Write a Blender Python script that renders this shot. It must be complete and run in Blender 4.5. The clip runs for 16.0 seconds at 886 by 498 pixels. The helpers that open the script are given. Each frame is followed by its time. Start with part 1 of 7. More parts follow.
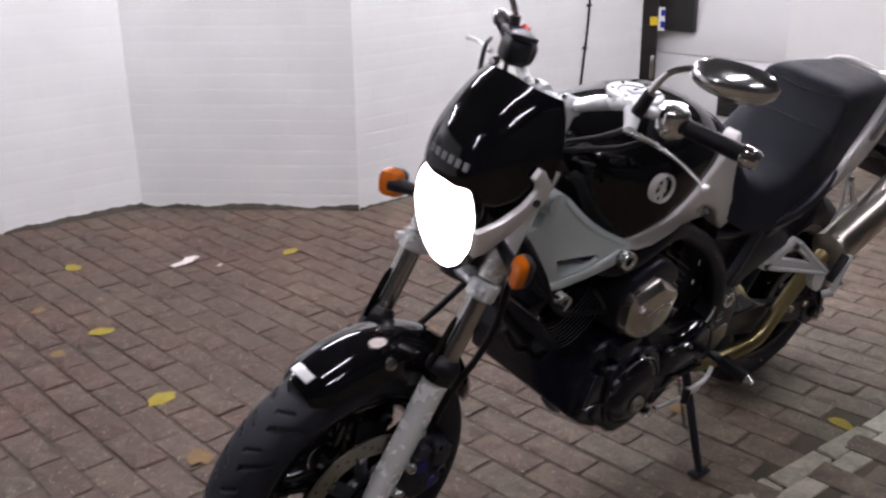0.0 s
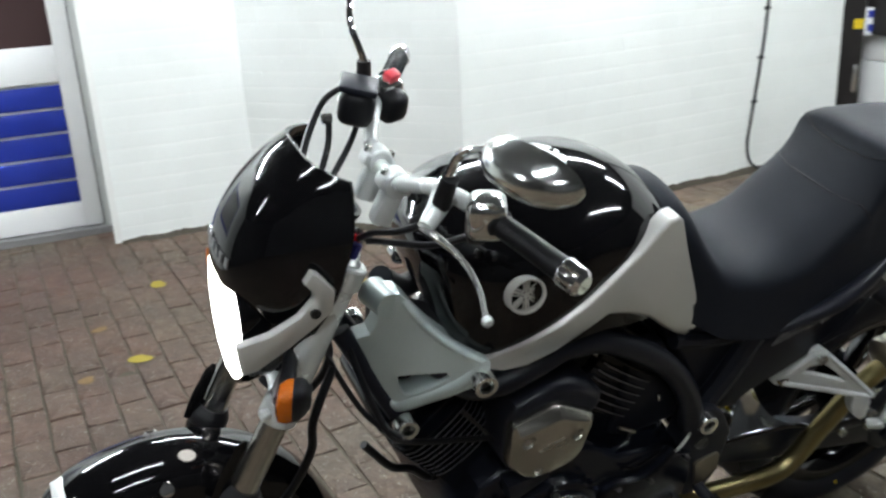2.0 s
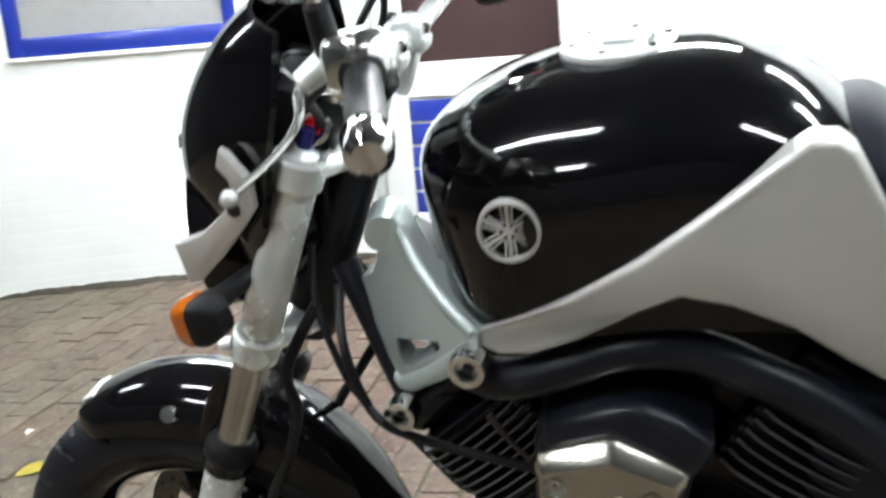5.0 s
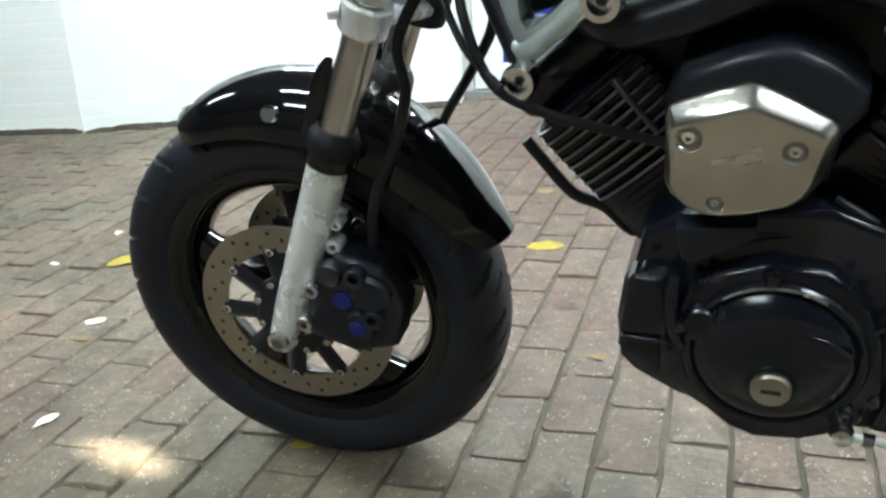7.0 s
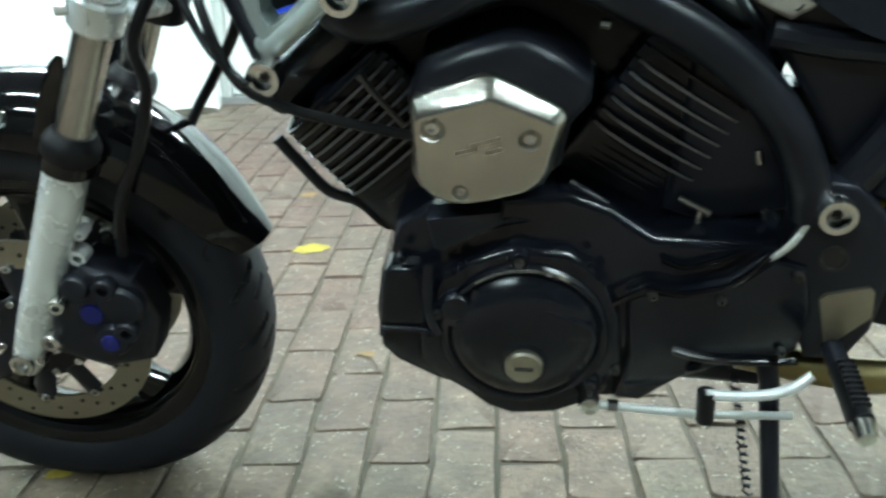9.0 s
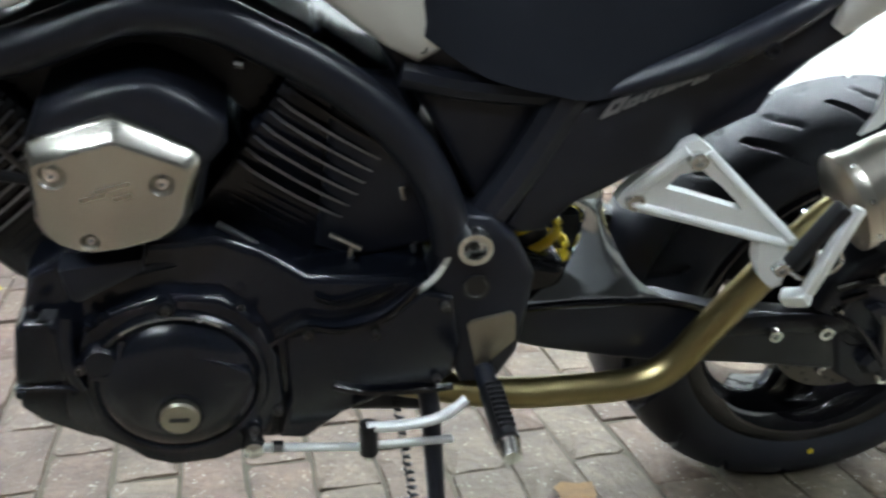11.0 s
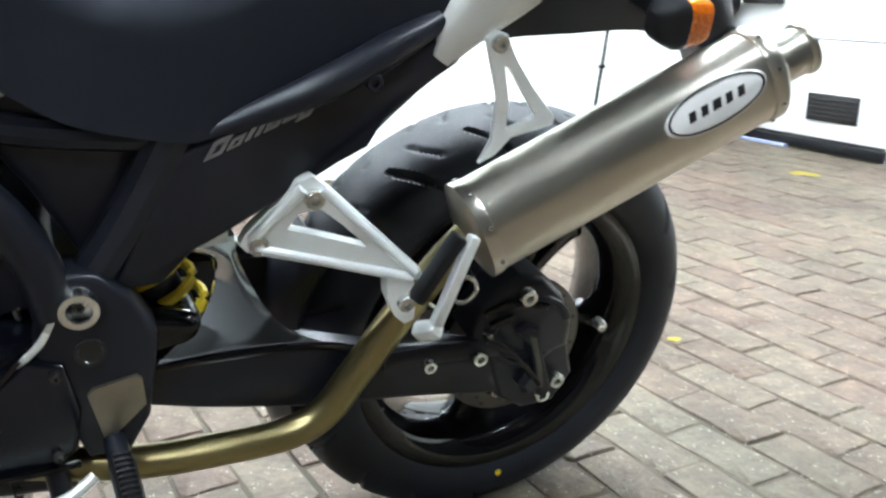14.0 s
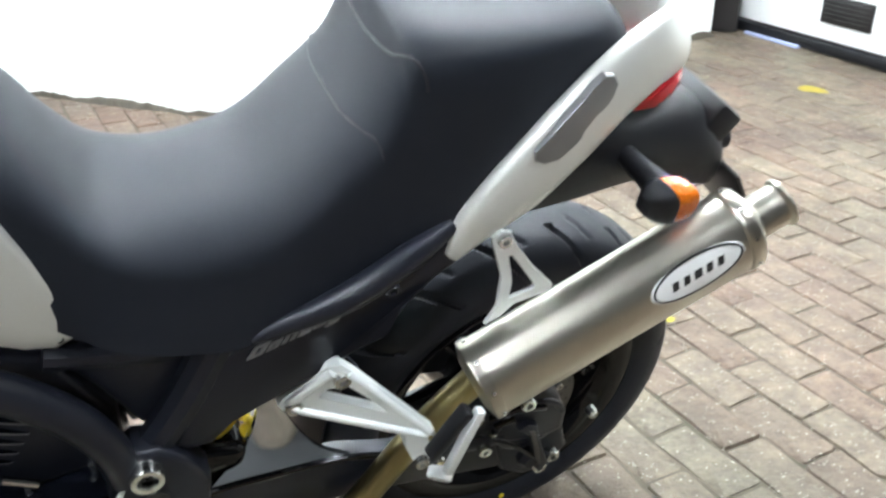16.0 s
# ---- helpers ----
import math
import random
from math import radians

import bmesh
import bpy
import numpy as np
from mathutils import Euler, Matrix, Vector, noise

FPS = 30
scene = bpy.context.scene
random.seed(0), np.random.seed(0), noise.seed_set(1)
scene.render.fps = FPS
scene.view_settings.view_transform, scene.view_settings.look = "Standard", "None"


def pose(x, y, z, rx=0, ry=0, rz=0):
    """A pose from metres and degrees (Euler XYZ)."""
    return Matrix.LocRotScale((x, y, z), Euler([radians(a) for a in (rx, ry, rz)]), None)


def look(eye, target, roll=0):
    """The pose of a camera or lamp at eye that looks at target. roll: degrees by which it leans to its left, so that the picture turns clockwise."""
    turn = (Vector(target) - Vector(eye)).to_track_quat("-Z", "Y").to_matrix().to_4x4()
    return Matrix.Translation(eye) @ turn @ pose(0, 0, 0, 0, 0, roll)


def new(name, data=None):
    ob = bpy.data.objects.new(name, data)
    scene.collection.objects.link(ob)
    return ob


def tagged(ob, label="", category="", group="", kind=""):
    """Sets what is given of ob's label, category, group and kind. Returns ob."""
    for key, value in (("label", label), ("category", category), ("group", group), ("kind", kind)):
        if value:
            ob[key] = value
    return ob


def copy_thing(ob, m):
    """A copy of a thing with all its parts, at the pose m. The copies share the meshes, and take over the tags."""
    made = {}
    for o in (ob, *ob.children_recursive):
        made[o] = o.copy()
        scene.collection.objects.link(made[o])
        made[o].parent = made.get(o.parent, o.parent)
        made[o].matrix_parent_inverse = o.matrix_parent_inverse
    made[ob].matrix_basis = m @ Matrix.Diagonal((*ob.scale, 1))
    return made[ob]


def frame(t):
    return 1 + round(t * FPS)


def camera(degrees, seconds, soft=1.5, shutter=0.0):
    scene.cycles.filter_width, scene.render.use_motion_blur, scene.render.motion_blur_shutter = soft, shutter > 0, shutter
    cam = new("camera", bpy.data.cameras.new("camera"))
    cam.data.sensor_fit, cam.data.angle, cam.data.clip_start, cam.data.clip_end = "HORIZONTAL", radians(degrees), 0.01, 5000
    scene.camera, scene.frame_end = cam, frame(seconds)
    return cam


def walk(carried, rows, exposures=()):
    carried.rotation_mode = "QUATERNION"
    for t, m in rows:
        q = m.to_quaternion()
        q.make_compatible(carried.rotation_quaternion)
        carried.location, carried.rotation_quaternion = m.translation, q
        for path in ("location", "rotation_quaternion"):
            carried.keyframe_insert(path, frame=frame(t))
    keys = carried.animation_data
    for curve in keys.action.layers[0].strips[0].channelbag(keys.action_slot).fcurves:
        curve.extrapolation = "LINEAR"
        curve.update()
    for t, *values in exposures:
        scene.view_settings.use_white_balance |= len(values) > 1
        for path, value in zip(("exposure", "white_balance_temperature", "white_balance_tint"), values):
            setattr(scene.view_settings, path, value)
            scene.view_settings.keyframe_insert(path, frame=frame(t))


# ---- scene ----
# Camera and its way round the motorcycle
cam = camera(51.0, 16.0, soft=2.4, shutter=0.5)
PATH = [
    (0, (-0.688, -1.649, 1.342), (0.321, -0.054, 0.681), -0.7),
    (0.5, (-0.509, -1.607, 1.359), (0.481, -0.003, 0.687), -3.1),
    (1, (-0.260, -1.621, 1.362), (0.495, 0.101, 0.681), -2.2),
    (1.5, (-0.042, -1.635, 1.363), (0.581, 0.151, 0.714), -3.2),
    (2, (0.153, -1.576, 1.361), (0.649, 0.247, 0.703), -3.1),
    (2.5, (0.368, -1.533, 1.357), (0.536, 0.339, 0.675), -3.3),
    (3, (0.549, -1.504, 1.346), (0.439, 0.351, 0.607), -2.5),
    (3.2, (0.605, -1.471, 1.341), (0.430, 0.390, 0.629), -2.9),
    (5.3, (0.868, -1.181, 0.955), (-0.031, 0.557, 0.542), -4.4),
    (5.5, (0.870, -1.185, 0.908), (-0.082, 0.526, 0.501), -4.0),
    (6, (0.833, -1.204, 0.845), (-0.099, 0.478, 0.296), -3.5),
    (6.5, (0.808, -1.214, 0.811), (-0.114, 0.459, 0.216), -3.5),
    (7, (0.801, -1.224, 0.778), (-0.117, 0.437, 0.145), -3.7),
    (7.5, (0.798, -1.231, 0.768), (-0.103, 0.430, 0.111), -4.4),
    (8, (0.798, -1.228, 0.767), (0.007, 0.492, 0.123), -3.1),
    (8.5, (0.805, -1.223, 0.767), (0.172, 0.560, 0.119), -2.4),
    (8.7, (0.810, -1.223, 0.767), (0.249, 0.584, 0.117), -2.5),
    (10.8, (0.887, -1.199, 0.783), (0.921, 0.704, 0.167), 0.4),
    (11, (0.897, -1.193, 0.786), (1.007, 0.704, 0.162), 0.3),
    (11.5, (0.918, -1.184, 0.779), (1.179, 0.693, 0.140), 0.7),
    (12, (0.941, -1.183, 0.778), (1.385, 0.657, 0.132), 1.2),
    (12.5, (0.963, -1.187, 0.774), (1.533, 0.630, 0.160), 1.5),
    (13, (0.984, -1.186, 0.778), (1.616, 0.613, 0.176), 1.0),
    (13.5, (1.005, -1.183, 0.780), (1.692, 0.605, 0.206), 0.7),
    (14, (1.055, -1.164, 0.787), (1.649, 0.661, 0.223), 0.0),
    (14.5, (1.115, -1.108, 0.852), (1.561, 0.721, 0.174), -1.0),
    (15, (1.118, -1.097, 0.968), (1.536, 0.670, 0.130), -3.0),
    (15.5, (1.086, -1.113, 1.098), (1.534, 0.603, 0.174), -2.2),
    (16, (1.061, -1.145, 1.190), (1.590, 0.552, 0.273), -0.3),
]
walk(cam, [(t, look(eye, target, roll)) for t, eye, target, roll in PATH],
     exposures=[(0.0, -0.12, 6700, 31), (0.6, -0.18, 6600, 17), (1.5, 0.12, 6500, 11), (3.0, 0.52, 6600, 11), (5.5, 1.17, 6600, 11), (7.0, 1.28, 6300, 4), (8.5, 1.44, 6000, -8), (11.0, 1.42, 6200, 9), (12.5, 1.52, 6350, 13), (14.0, 1.6, 6150, 9), (15.4, 1.58, 6350, 10), (16.0, 1.64, 6350, 11)])

# World: a weak night sky behind the roof
world = bpy.data.worlds.new("world")
scene.world = world
world.use_nodes = True
world.node_tree.nodes["Background"].inputs[0].default_value = (0.55, 0.6, 0.7, 1)
world.node_tree.nodes["Background"].inputs[1].default_value = 0.12

BIKE = pose(-0.0135, -0.102, 0, 12.96, 0, 8.17)
# the body, engine and exhaust are drawn larger and a little turned: this brings them to size on their wheels
BODY = pose(-0.0138, 0.019, 0.0051, 0.3, -1.605, -3.245) @ Matrix.Scale(0.928, 4)
# pose() turns about x first, so the lean comes before the heading
STEER = 1.0
LAMP_POWER = 150.0


# ---- materials ----
def material(name, color, rough=0.5, metal=0.0, coat=0.0, var=0.15, scale=30.0, bump=0.0, bump_scale=200.0, spec=0.5, stretch=None, dirt=0.0):
    m = bpy.data.materials.new(name)
    m.use_nodes = True
    nt = m.node_tree
    b = nt.nodes["Principled BSDF"]
    b.inputs["Base Color"].default_value = (*color, 1)
    b.inputs["Roughness"].default_value = rough
    b.inputs["Metallic"].default_value = metal
    b.inputs["Coat Weight"].default_value = coat
    b.inputs["Coat Roughness"].default_value = 0.04
    b.inputs["Specular IOR Level"].default_value = spec
    tc = nt.nodes.new("ShaderNodeTexCoord")
    mp = nt.nodes.new("ShaderNodeMapping")
    nt.links.new(tc.outputs["Object"], mp.inputs["Vector"])
    if stretch:
        mp.inputs["Scale"].default_value = stretch
    n1 = nt.nodes.new("ShaderNodeTexNoise")
    n1.inputs["Scale"].default_value = scale
    n1.inputs["Detail"].default_value = 6
    nt.links.new(mp.outputs[0], n1.inputs["Vector"])
    if var:
        mix = nt.nodes.new("ShaderNodeMix")
        mix.data_type = "RGBA"
        nt.links.new(n1.outputs[0], mix.inputs[0])
        lo = tuple(c * (1 - var) for c in color)
        hi = tuple(min(1, c * (1 + var)) for c in color)
        mix.inputs[6].default_value = (*lo, 1)
        mix.inputs[7].default_value = (*hi, 1)
        out = mix.outputs[2]
        if dirt:
            n3 = nt.nodes.new("ShaderNodeTexNoise")
            n3.inputs["Scale"].default_value = scale * 0.15
            n3.inputs["Detail"].default_value = 8
            nt.links.new(tc.outputs["Object"], n3.inputs["Vector"])
            rp = nt.nodes.new("ShaderNodeValToRGB")
            rp.color_ramp.elements[0].position = 0.5
            rp.color_ramp.elements[1].position = 0.75
            nt.links.new(n3.outputs[0], rp.inputs[0])
            mu = nt.nodes.new("ShaderNodeMath")
            mu.operation = "MULTIPLY"
            mu.inputs[1].default_value = dirt
            nt.links.new(rp.outputs[0], mu.inputs[0])
            mx = nt.nodes.new("ShaderNodeMix")
            mx.data_type = "RGBA"
            nt.links.new(mu.outputs[0], mx.inputs[0])
            nt.links.new(out, mx.inputs[6])
            mx.inputs[7].default_value = (0.12, 0.105, 0.085, 1)
            out = mx.outputs[2]
        nt.links.new(out, b.inputs["Base Color"])
        mr = nt.nodes.new("ShaderNodeMapRange")
        mr.inputs[3].default_value = max(0.02, rough * 0.8)
        mr.inputs[4].default_value = min(1, rough * 1.25)
        nt.links.new(n1.outputs[0], mr.inputs[0])
        nt.links.new(mr.outputs[0], b.inputs["Roughness"])
    if bump:
        n2 = nt.nodes.new("ShaderNodeTexNoise")
        n2.inputs["Scale"].default_value = bump_scale
        n2.inputs["Detail"].default_value = 4
        nt.links.new(mp.outputs[0], n2.inputs["Vector"])
        bp = nt.nodes.new("ShaderNodeBump")
        bp.inputs["Strength"].default_value = bump
        bp.inputs["Distance"].default_value = 0.002
        nt.links.new(n2.outputs[0], bp.inputs["Height"])
        nt.links.new(bp.outputs[0], b.inputs["Normal"])
    return m


def glowing(name, color, strength):
    m = bpy.data.materials.new(name)
    m.use_nodes = True
    b = m.node_tree.nodes["Principled BSDF"]
    b.inputs["Base Color"].default_value = (*color, 1)
    b.inputs["Emission Color"].default_value = (*color, 1)
    b.inputs["Emission Strength"].default_value = strength
    return m


def lens_material(name, color, rough=0.08):
    m = bpy.data.materials.new(name)
    m.use_nodes = True
    nt = m.node_tree
    b = nt.nodes["Principled BSDF"]
    b.inputs["Base Color"].default_value = (*color, 1)
    b.inputs["Roughness"].default_value = rough
    b.inputs["Transmission Weight"].default_value = 0.35
    b.inputs["Coat Weight"].default_value = 0.6
    tc = nt.nodes.new("ShaderNodeTexCoord")
    wv = nt.nodes.new("ShaderNodeTexVoronoi")
    wv.inputs["Scale"].default_value = 180
    nt.links.new(tc.outputs["Object"], wv.inputs["Vector"])
    bp = nt.nodes.new("ShaderNodeBump")
    bp.inputs["Strength"].default_value = 0.5
    bp.inputs["Distance"].default_value = 0.002
    nt.links.new(wv.outputs["Distance"], bp.inputs["Height"])
    nt.links.new(bp.outputs[0], b.inputs["Normal"])
    return m


def piece_material(name, dark, light, third, rough, bump, speck=0.0, grain=(0.72, 1.25), broad=(0.75, 1.15)):
    """Pavers and bricks: each piece takes its own tone."""
    m = bpy.data.materials.new(name)
    m.use_nodes = True
    nt = m.node_tree
    b = nt.nodes["Principled BSDF"]
    b.inputs["Roughness"].default_value = rough
    oi = nt.nodes.new("ShaderNodeObjectInfo")
    ge = nt.nodes.new("ShaderNodeNewGeometry")
    ad = nt.nodes.new("ShaderNodeMath")
    ad.operation = "ADD"
    nt.links.new(oi.outputs["Random"], ad.inputs[0])
    nt.links.new(ge.outputs["Random Per Island"], ad.inputs[1])
    fr = nt.nodes.new("ShaderNodeMath")
    fr.operation = "FRACT"
    nt.links.new(ad.outputs[0], fr.inputs[0])
    rp = nt.nodes.new("ShaderNodeValToRGB")
    e = rp.color_ramp.elements
    e[0].color, e[1].color = (*dark, 1), (*light, 1)
    mid = rp.color_ramp.elements.new(0.5)
    mid.color = (*third, 1)
    nt.links.new(fr.outputs[0], rp.inputs[0])
    n1 = nt.nodes.new("ShaderNodeTexNoise")
    n1.inputs["Scale"].default_value = 60
    n1.inputs["Detail"].default_value = 8
    n1.inputs["Roughness"].default_value = 0.7
    nt.links.new(ge.outputs["Position"], n1.inputs["Vector"])
    n2 = nt.nodes.new("ShaderNodeTexNoise")
    n2.inputs["Scale"].default_value = 2.2
    n2.inputs["Detail"].default_value = 6
    nt.links.new(ge.outputs["Position"], n2.inputs["Vector"])
    mr = nt.nodes.new("ShaderNodeMapRange")
    mr.inputs[1].default_value, mr.inputs[2].default_value = 0.25, 0.75
    mr.inputs[3].default_value, mr.inputs[4].default_value = grain
    nt.links.new(n1.outputs[0], mr.inputs[0])
    mr2 = nt.nodes.new("ShaderNodeMapRange")
    mr2.inputs[1].default_value, mr2.inputs[2].default_value = 0.3, 0.7
    mr2.inputs[3].default_value, mr2.inputs[4].default_value = broad
    nt.links.new(n2.outputs[0], mr2.inputs[0])
    mu = nt.nodes.new("ShaderNodeMath")
    mu.operation = "MULTIPLY"
    nt.links.new(mr.outputs[0], mu.inputs[0])
    nt.links.new(mr2.outputs[0], mu.inputs[1])
    vm = nt.nodes.new("ShaderNodeVectorMath")
    vm.operation = "SCALE"
    nt.links.new(rp.outputs[0], vm.inputs[0])
    nt.links.new(mu.outputs[0], vm.inputs["Scale"])
    out = vm.outputs[0]
    if speck:
        # blotches within a piece, and a drift from reddish to mossy over the yard
        n5 = nt.nodes.new("ShaderNodeTexNoise")
        n5.inputs["Scale"].default_value = 17
        n5.inputs["Detail"].default_value = 4
        nt.links.new(ge.outputs["Position"], n5.inputs["Vector"])
        mr5 = nt.nodes.new("ShaderNodeMapRange")
        mr5.inputs[1].default_value, mr5.inputs[2].default_value = 0.3, 0.7
        mr5.inputs[3].default_value, mr5.inputs[4].default_value = 0.72, 1.22
        nt.links.new(n5.outputs[0], mr5.inputs[0])
        n6 = nt.nodes.new("ShaderNodeTexNoise")
        n6.inputs["Scale"].default_value = 0.9
        n6.inputs["Detail"].default_value = 3
        nt.links.new(ge.outputs["Position"], n6.inputs["Vector"])
        hue = nt.nodes.new("ShaderNodeValToRGB")
        hue.color_ramp.elements[0].position, hue.color_ramp.elements[1].position = 0.35, 0.65
        hue.color_ramp.elements[0].color = (1.0, 0.87, 0.83, 1)
        hue.color_ramp.elements[1].color = (0.93, 1.0, 0.9, 1)
        nt.links.new(n6.outputs[0], hue.inputs[0])
        tint = nt.nodes.new("ShaderNodeVectorMath")
        tint.operation = "MULTIPLY"
        nt.links.new(out, tint.inputs[0])
        nt.links.new(hue.outputs[0], tint.inputs[1])
        vm5 = nt.nodes.new("ShaderNodeVectorMath")
        vm5.operation = "SCALE"
        nt.links.new(tint.outputs[0], vm5.inputs[0])
        nt.links.new(mr5.outputs[0], vm5.inputs["Scale"])
        out = vm5.outputs[0]
        # corner before the door: reddish ground-in dirt, its weaker light darkened into the colour
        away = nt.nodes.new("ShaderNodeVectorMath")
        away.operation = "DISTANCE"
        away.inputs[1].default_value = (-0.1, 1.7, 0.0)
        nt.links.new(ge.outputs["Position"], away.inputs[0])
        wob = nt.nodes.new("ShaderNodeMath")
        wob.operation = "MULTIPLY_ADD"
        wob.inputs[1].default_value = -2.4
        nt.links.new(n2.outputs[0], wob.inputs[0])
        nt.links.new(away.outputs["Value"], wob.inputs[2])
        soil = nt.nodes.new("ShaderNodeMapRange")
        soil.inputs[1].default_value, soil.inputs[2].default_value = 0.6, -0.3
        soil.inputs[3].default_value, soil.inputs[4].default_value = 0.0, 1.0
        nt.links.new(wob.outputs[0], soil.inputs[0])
        dirt_and_dim = nt.nodes.new("ShaderNodeMix")
        dirt_and_dim.data_type = "RGBA"
        dirt_and_dim.blend_type = "MULTIPLY"
        nt.links.new(soil.outputs[0], dirt_and_dim.inputs[0])
        nt.links.new(out, dirt_and_dim.inputs[6])
        dirt_and_dim.inputs[7].default_value = (0.7, 0.57, 0.56, 1)
        out = dirt_and_dim.outputs[2]
    if speck:
        vo = nt.nodes.new("ShaderNodeTexVoronoi")
        vo.inputs["Scale"].default_value = 125
        warp = nt.nodes.new("ShaderNodeVectorMath")
        warp.operation = "MULTIPLY_ADD"
        warp.inputs[1].default_value = (0.006, 0.006, 0.006)
        nt.links.new(n1.outputs["Color"], warp.inputs[0])
        nt.links.new(ge.outputs["Position"], warp.inputs[2])
        nt.links.new(warp.outputs[0], vo.inputs["Vector"])
        lt = nt.nodes.new("ShaderNodeMath")
        lt.operation = "LESS_THAN"
        lt.inputs[1].default_value = 0.25
        nt.links.new(vo.outputs["Distance"], lt.inputs[0])
        n4 = nt.nodes.new("ShaderNodeTexNoise")
        n4.inputs["Scale"].default_value = 40
        nt.links.new(ge.outputs["Position"], n4.inputs["Vector"])
        gt = nt.nodes.new("ShaderNodeMath")
        gt.operation = "GREATER_THAN"
        gt.inputs[1].default_value = 0.56
        nt.links.new(n4.outputs[0], gt.inputs[0])
        m1 = nt.nodes.new("ShaderNodeMath")
        m1.operation = "MULTIPLY"
        nt.links.new(lt.outputs[0], m1.inputs[0])
        nt.links.new(gt.outputs[0], m1.inputs[1])
        m2 = nt.nodes.new("ShaderNodeMath")
        m2.operation = "MULTIPLY"
        m2.inputs[1].default_value = speck
        nt.links.new(m1.outputs[0], m2.inputs[0])
        mx = nt.nodes.new("ShaderNodeMix")
        mx.data_type = "RGBA"
        nt.links.new(m2.outputs[0], mx.inputs[0])
        nt.links.new(out, mx.inputs[6])
        mx.inputs[7].default_value = (0.52, 0.49, 0.43, 1)
        out = mx.outputs[2]
    nt.links.new(out, b.inputs["Base Color"])
    bp = nt.nodes.new("ShaderNodeBump")
    bp.inputs["Strength"].default_value = bump
    bp.inputs["Distance"].default_value = 0.005 if speck else 0.003
    nt.links.new(n1.outputs[0], bp.inputs["Height"])
    nt.links.new(bp.outputs[0], b.inputs["Normal"])
    return m


GLOSS = material("black_gloss_paint", (0.003, 0.003, 0.0036), 0.07, 0, 0.0, 0.1, spec=0.45)
SATIN = material("black_satin_metal", (0.0098, 0.0112, 0.0172), 0.35, 0, 0.0, 0.3, 14, 0.05, 240, spec=0.34)
ENGINE = material("black_engine_casting", (0.0052, 0.0066, 0.0112), 0.2, 0.0, 0.0, 0.4, 10, 0.06, 420, spec=0.42, dirt=0.02)
PLASTIC = material("black_textured_plastic", (0.0095, 0.0098, 0.012), 0.4, 0, 0, 0.3, 20, 0.25, 700, spec=0.3)
RUBBER = material("tyre_rubber", (0.0115, 0.013, 0.0185), 0.5, 0, 0, 0.35, 12, 0.2, 500, spec=0.26)
HOSE = material("rubber_hose", (0.008, 0.008, 0.0095), 0.4, 0, 0, 0.2, spec=0.25)
SEAT = material("grey_seat_vinyl", (0.0115, 0.0135, 0.019), 0.52, 0, 0, 0.12, 8, 0.2, 900, spec=0.15)
PILLION = material("smooth_pillion_vinyl", (0.0125, 0.0145, 0.02), 0.4, 0, 0, 0.12, 8, 0.15, 900, spec=0.42)
SEAT.node_tree.nodes["Principled BSDF"].inputs["Sheen Weight"].default_value = 0.03
SEAT.node_tree.nodes["Principled BSDF"].inputs["Sheen Roughness"].default_value = 0.35
SILVER = material("silver_paint", (0.62, 0.62, 0.585), 0.34, 0.35, 0.3, 0.05, 500)
SILVERGREEN = material("silver_frame_paint", (0.6, 0.68, 0.66), 0.36, 0.55, 0.2, 0.06, 400)
ALU = material("cast_aluminium", (0.76, 0.79, 0.78), 0.38, 0.45, 0, 0.06, 40, 0.04, 300)
FORKALU = material("fork_aluminium", (0.8, 0.84, 0.82), 0.26, 0.42, 0.0, 0.03, 30)
BRUSHED = material("brushed_steel", (0.5, 0.49, 0.46), 0.22, 1.0, 0, 0.1, 20, 0.05, 300, stretch=(1, 1, 12))
COVERSTEEL = material("satin_steel_cover", (0.55, 0.535, 0.48), 0.24, 1.0, 0, 0.03, 10)
TITAN = material("brushed_titanium_sleeve", (0.5, 0.475, 0.41), 0.3, 1.0, 0, 0.06, 12)
POLISHED = material("polished_aluminium", (0.82, 0.84, 0.82), 0.16, 1.0, 0, 0.04)
PALEBLUE = material("pale_blue_strip", (0.35, 0.4, 0.6), 0.5, 0, 0, 0.1)
CHROME = material("chrome", (0.78, 0.78, 0.78), 0.06, 1.0, 0, 0.03)
DARKCHROME = material("dark_polished_metal", (0.62, 0.65, 0.67), 0.11, 1.0, 0, 0.03)
STEEL = material("steel_bolt", (0.6, 0.6, 0.58), 0.25, 1.0, 0, 0.15, 90)
GOLDPIPE = material("heat_tinted_pipe", (0.3, 0.25, 0.12), 0.3, 1.0, 0, 0.35, 9)
DISC = material("brake_disc_steel", (0.35, 0.325, 0.265), 0.38, 1.0, 0, 0.2, 30, 0.2, 120)
YELLOW = material("yellow_spring_paint", (0.75, 0.55, 0.02), 0.35, 0, 0.3, 0.08)
BLUE = material("blue_anodised", (0.01, 0.015, 0.17), 0.3, 0.3, 0.2, 0.1)
REDPLASTIC = material("red_switch", (0.7, 0.05, 0.07), 0.35, 0, 0.1, 0.05)
ORANGE = lens_material("orange_lens", (0.9, 0.2, 0.005))
RED = lens_material("red_lens", (0.7, 0.02, 0.03))
MIRROR = material("mirror_glass", (0.85, 0.85, 0.85), 0.02, 1.0, 0, 0.0)
LENSGLOW = glowing("lit_headlight_lens", (1.0, 0.97, 0.9), 14.0)
DECAL = material("silver_decal", (0.2, 0.2, 0.205), 0.35, 0.5, 0.2, 0.05)
WHITEDECAL = material("white_enamel", (0.72, 0.72, 0.7), 0.3, 0.2, 0.3, 0.05)
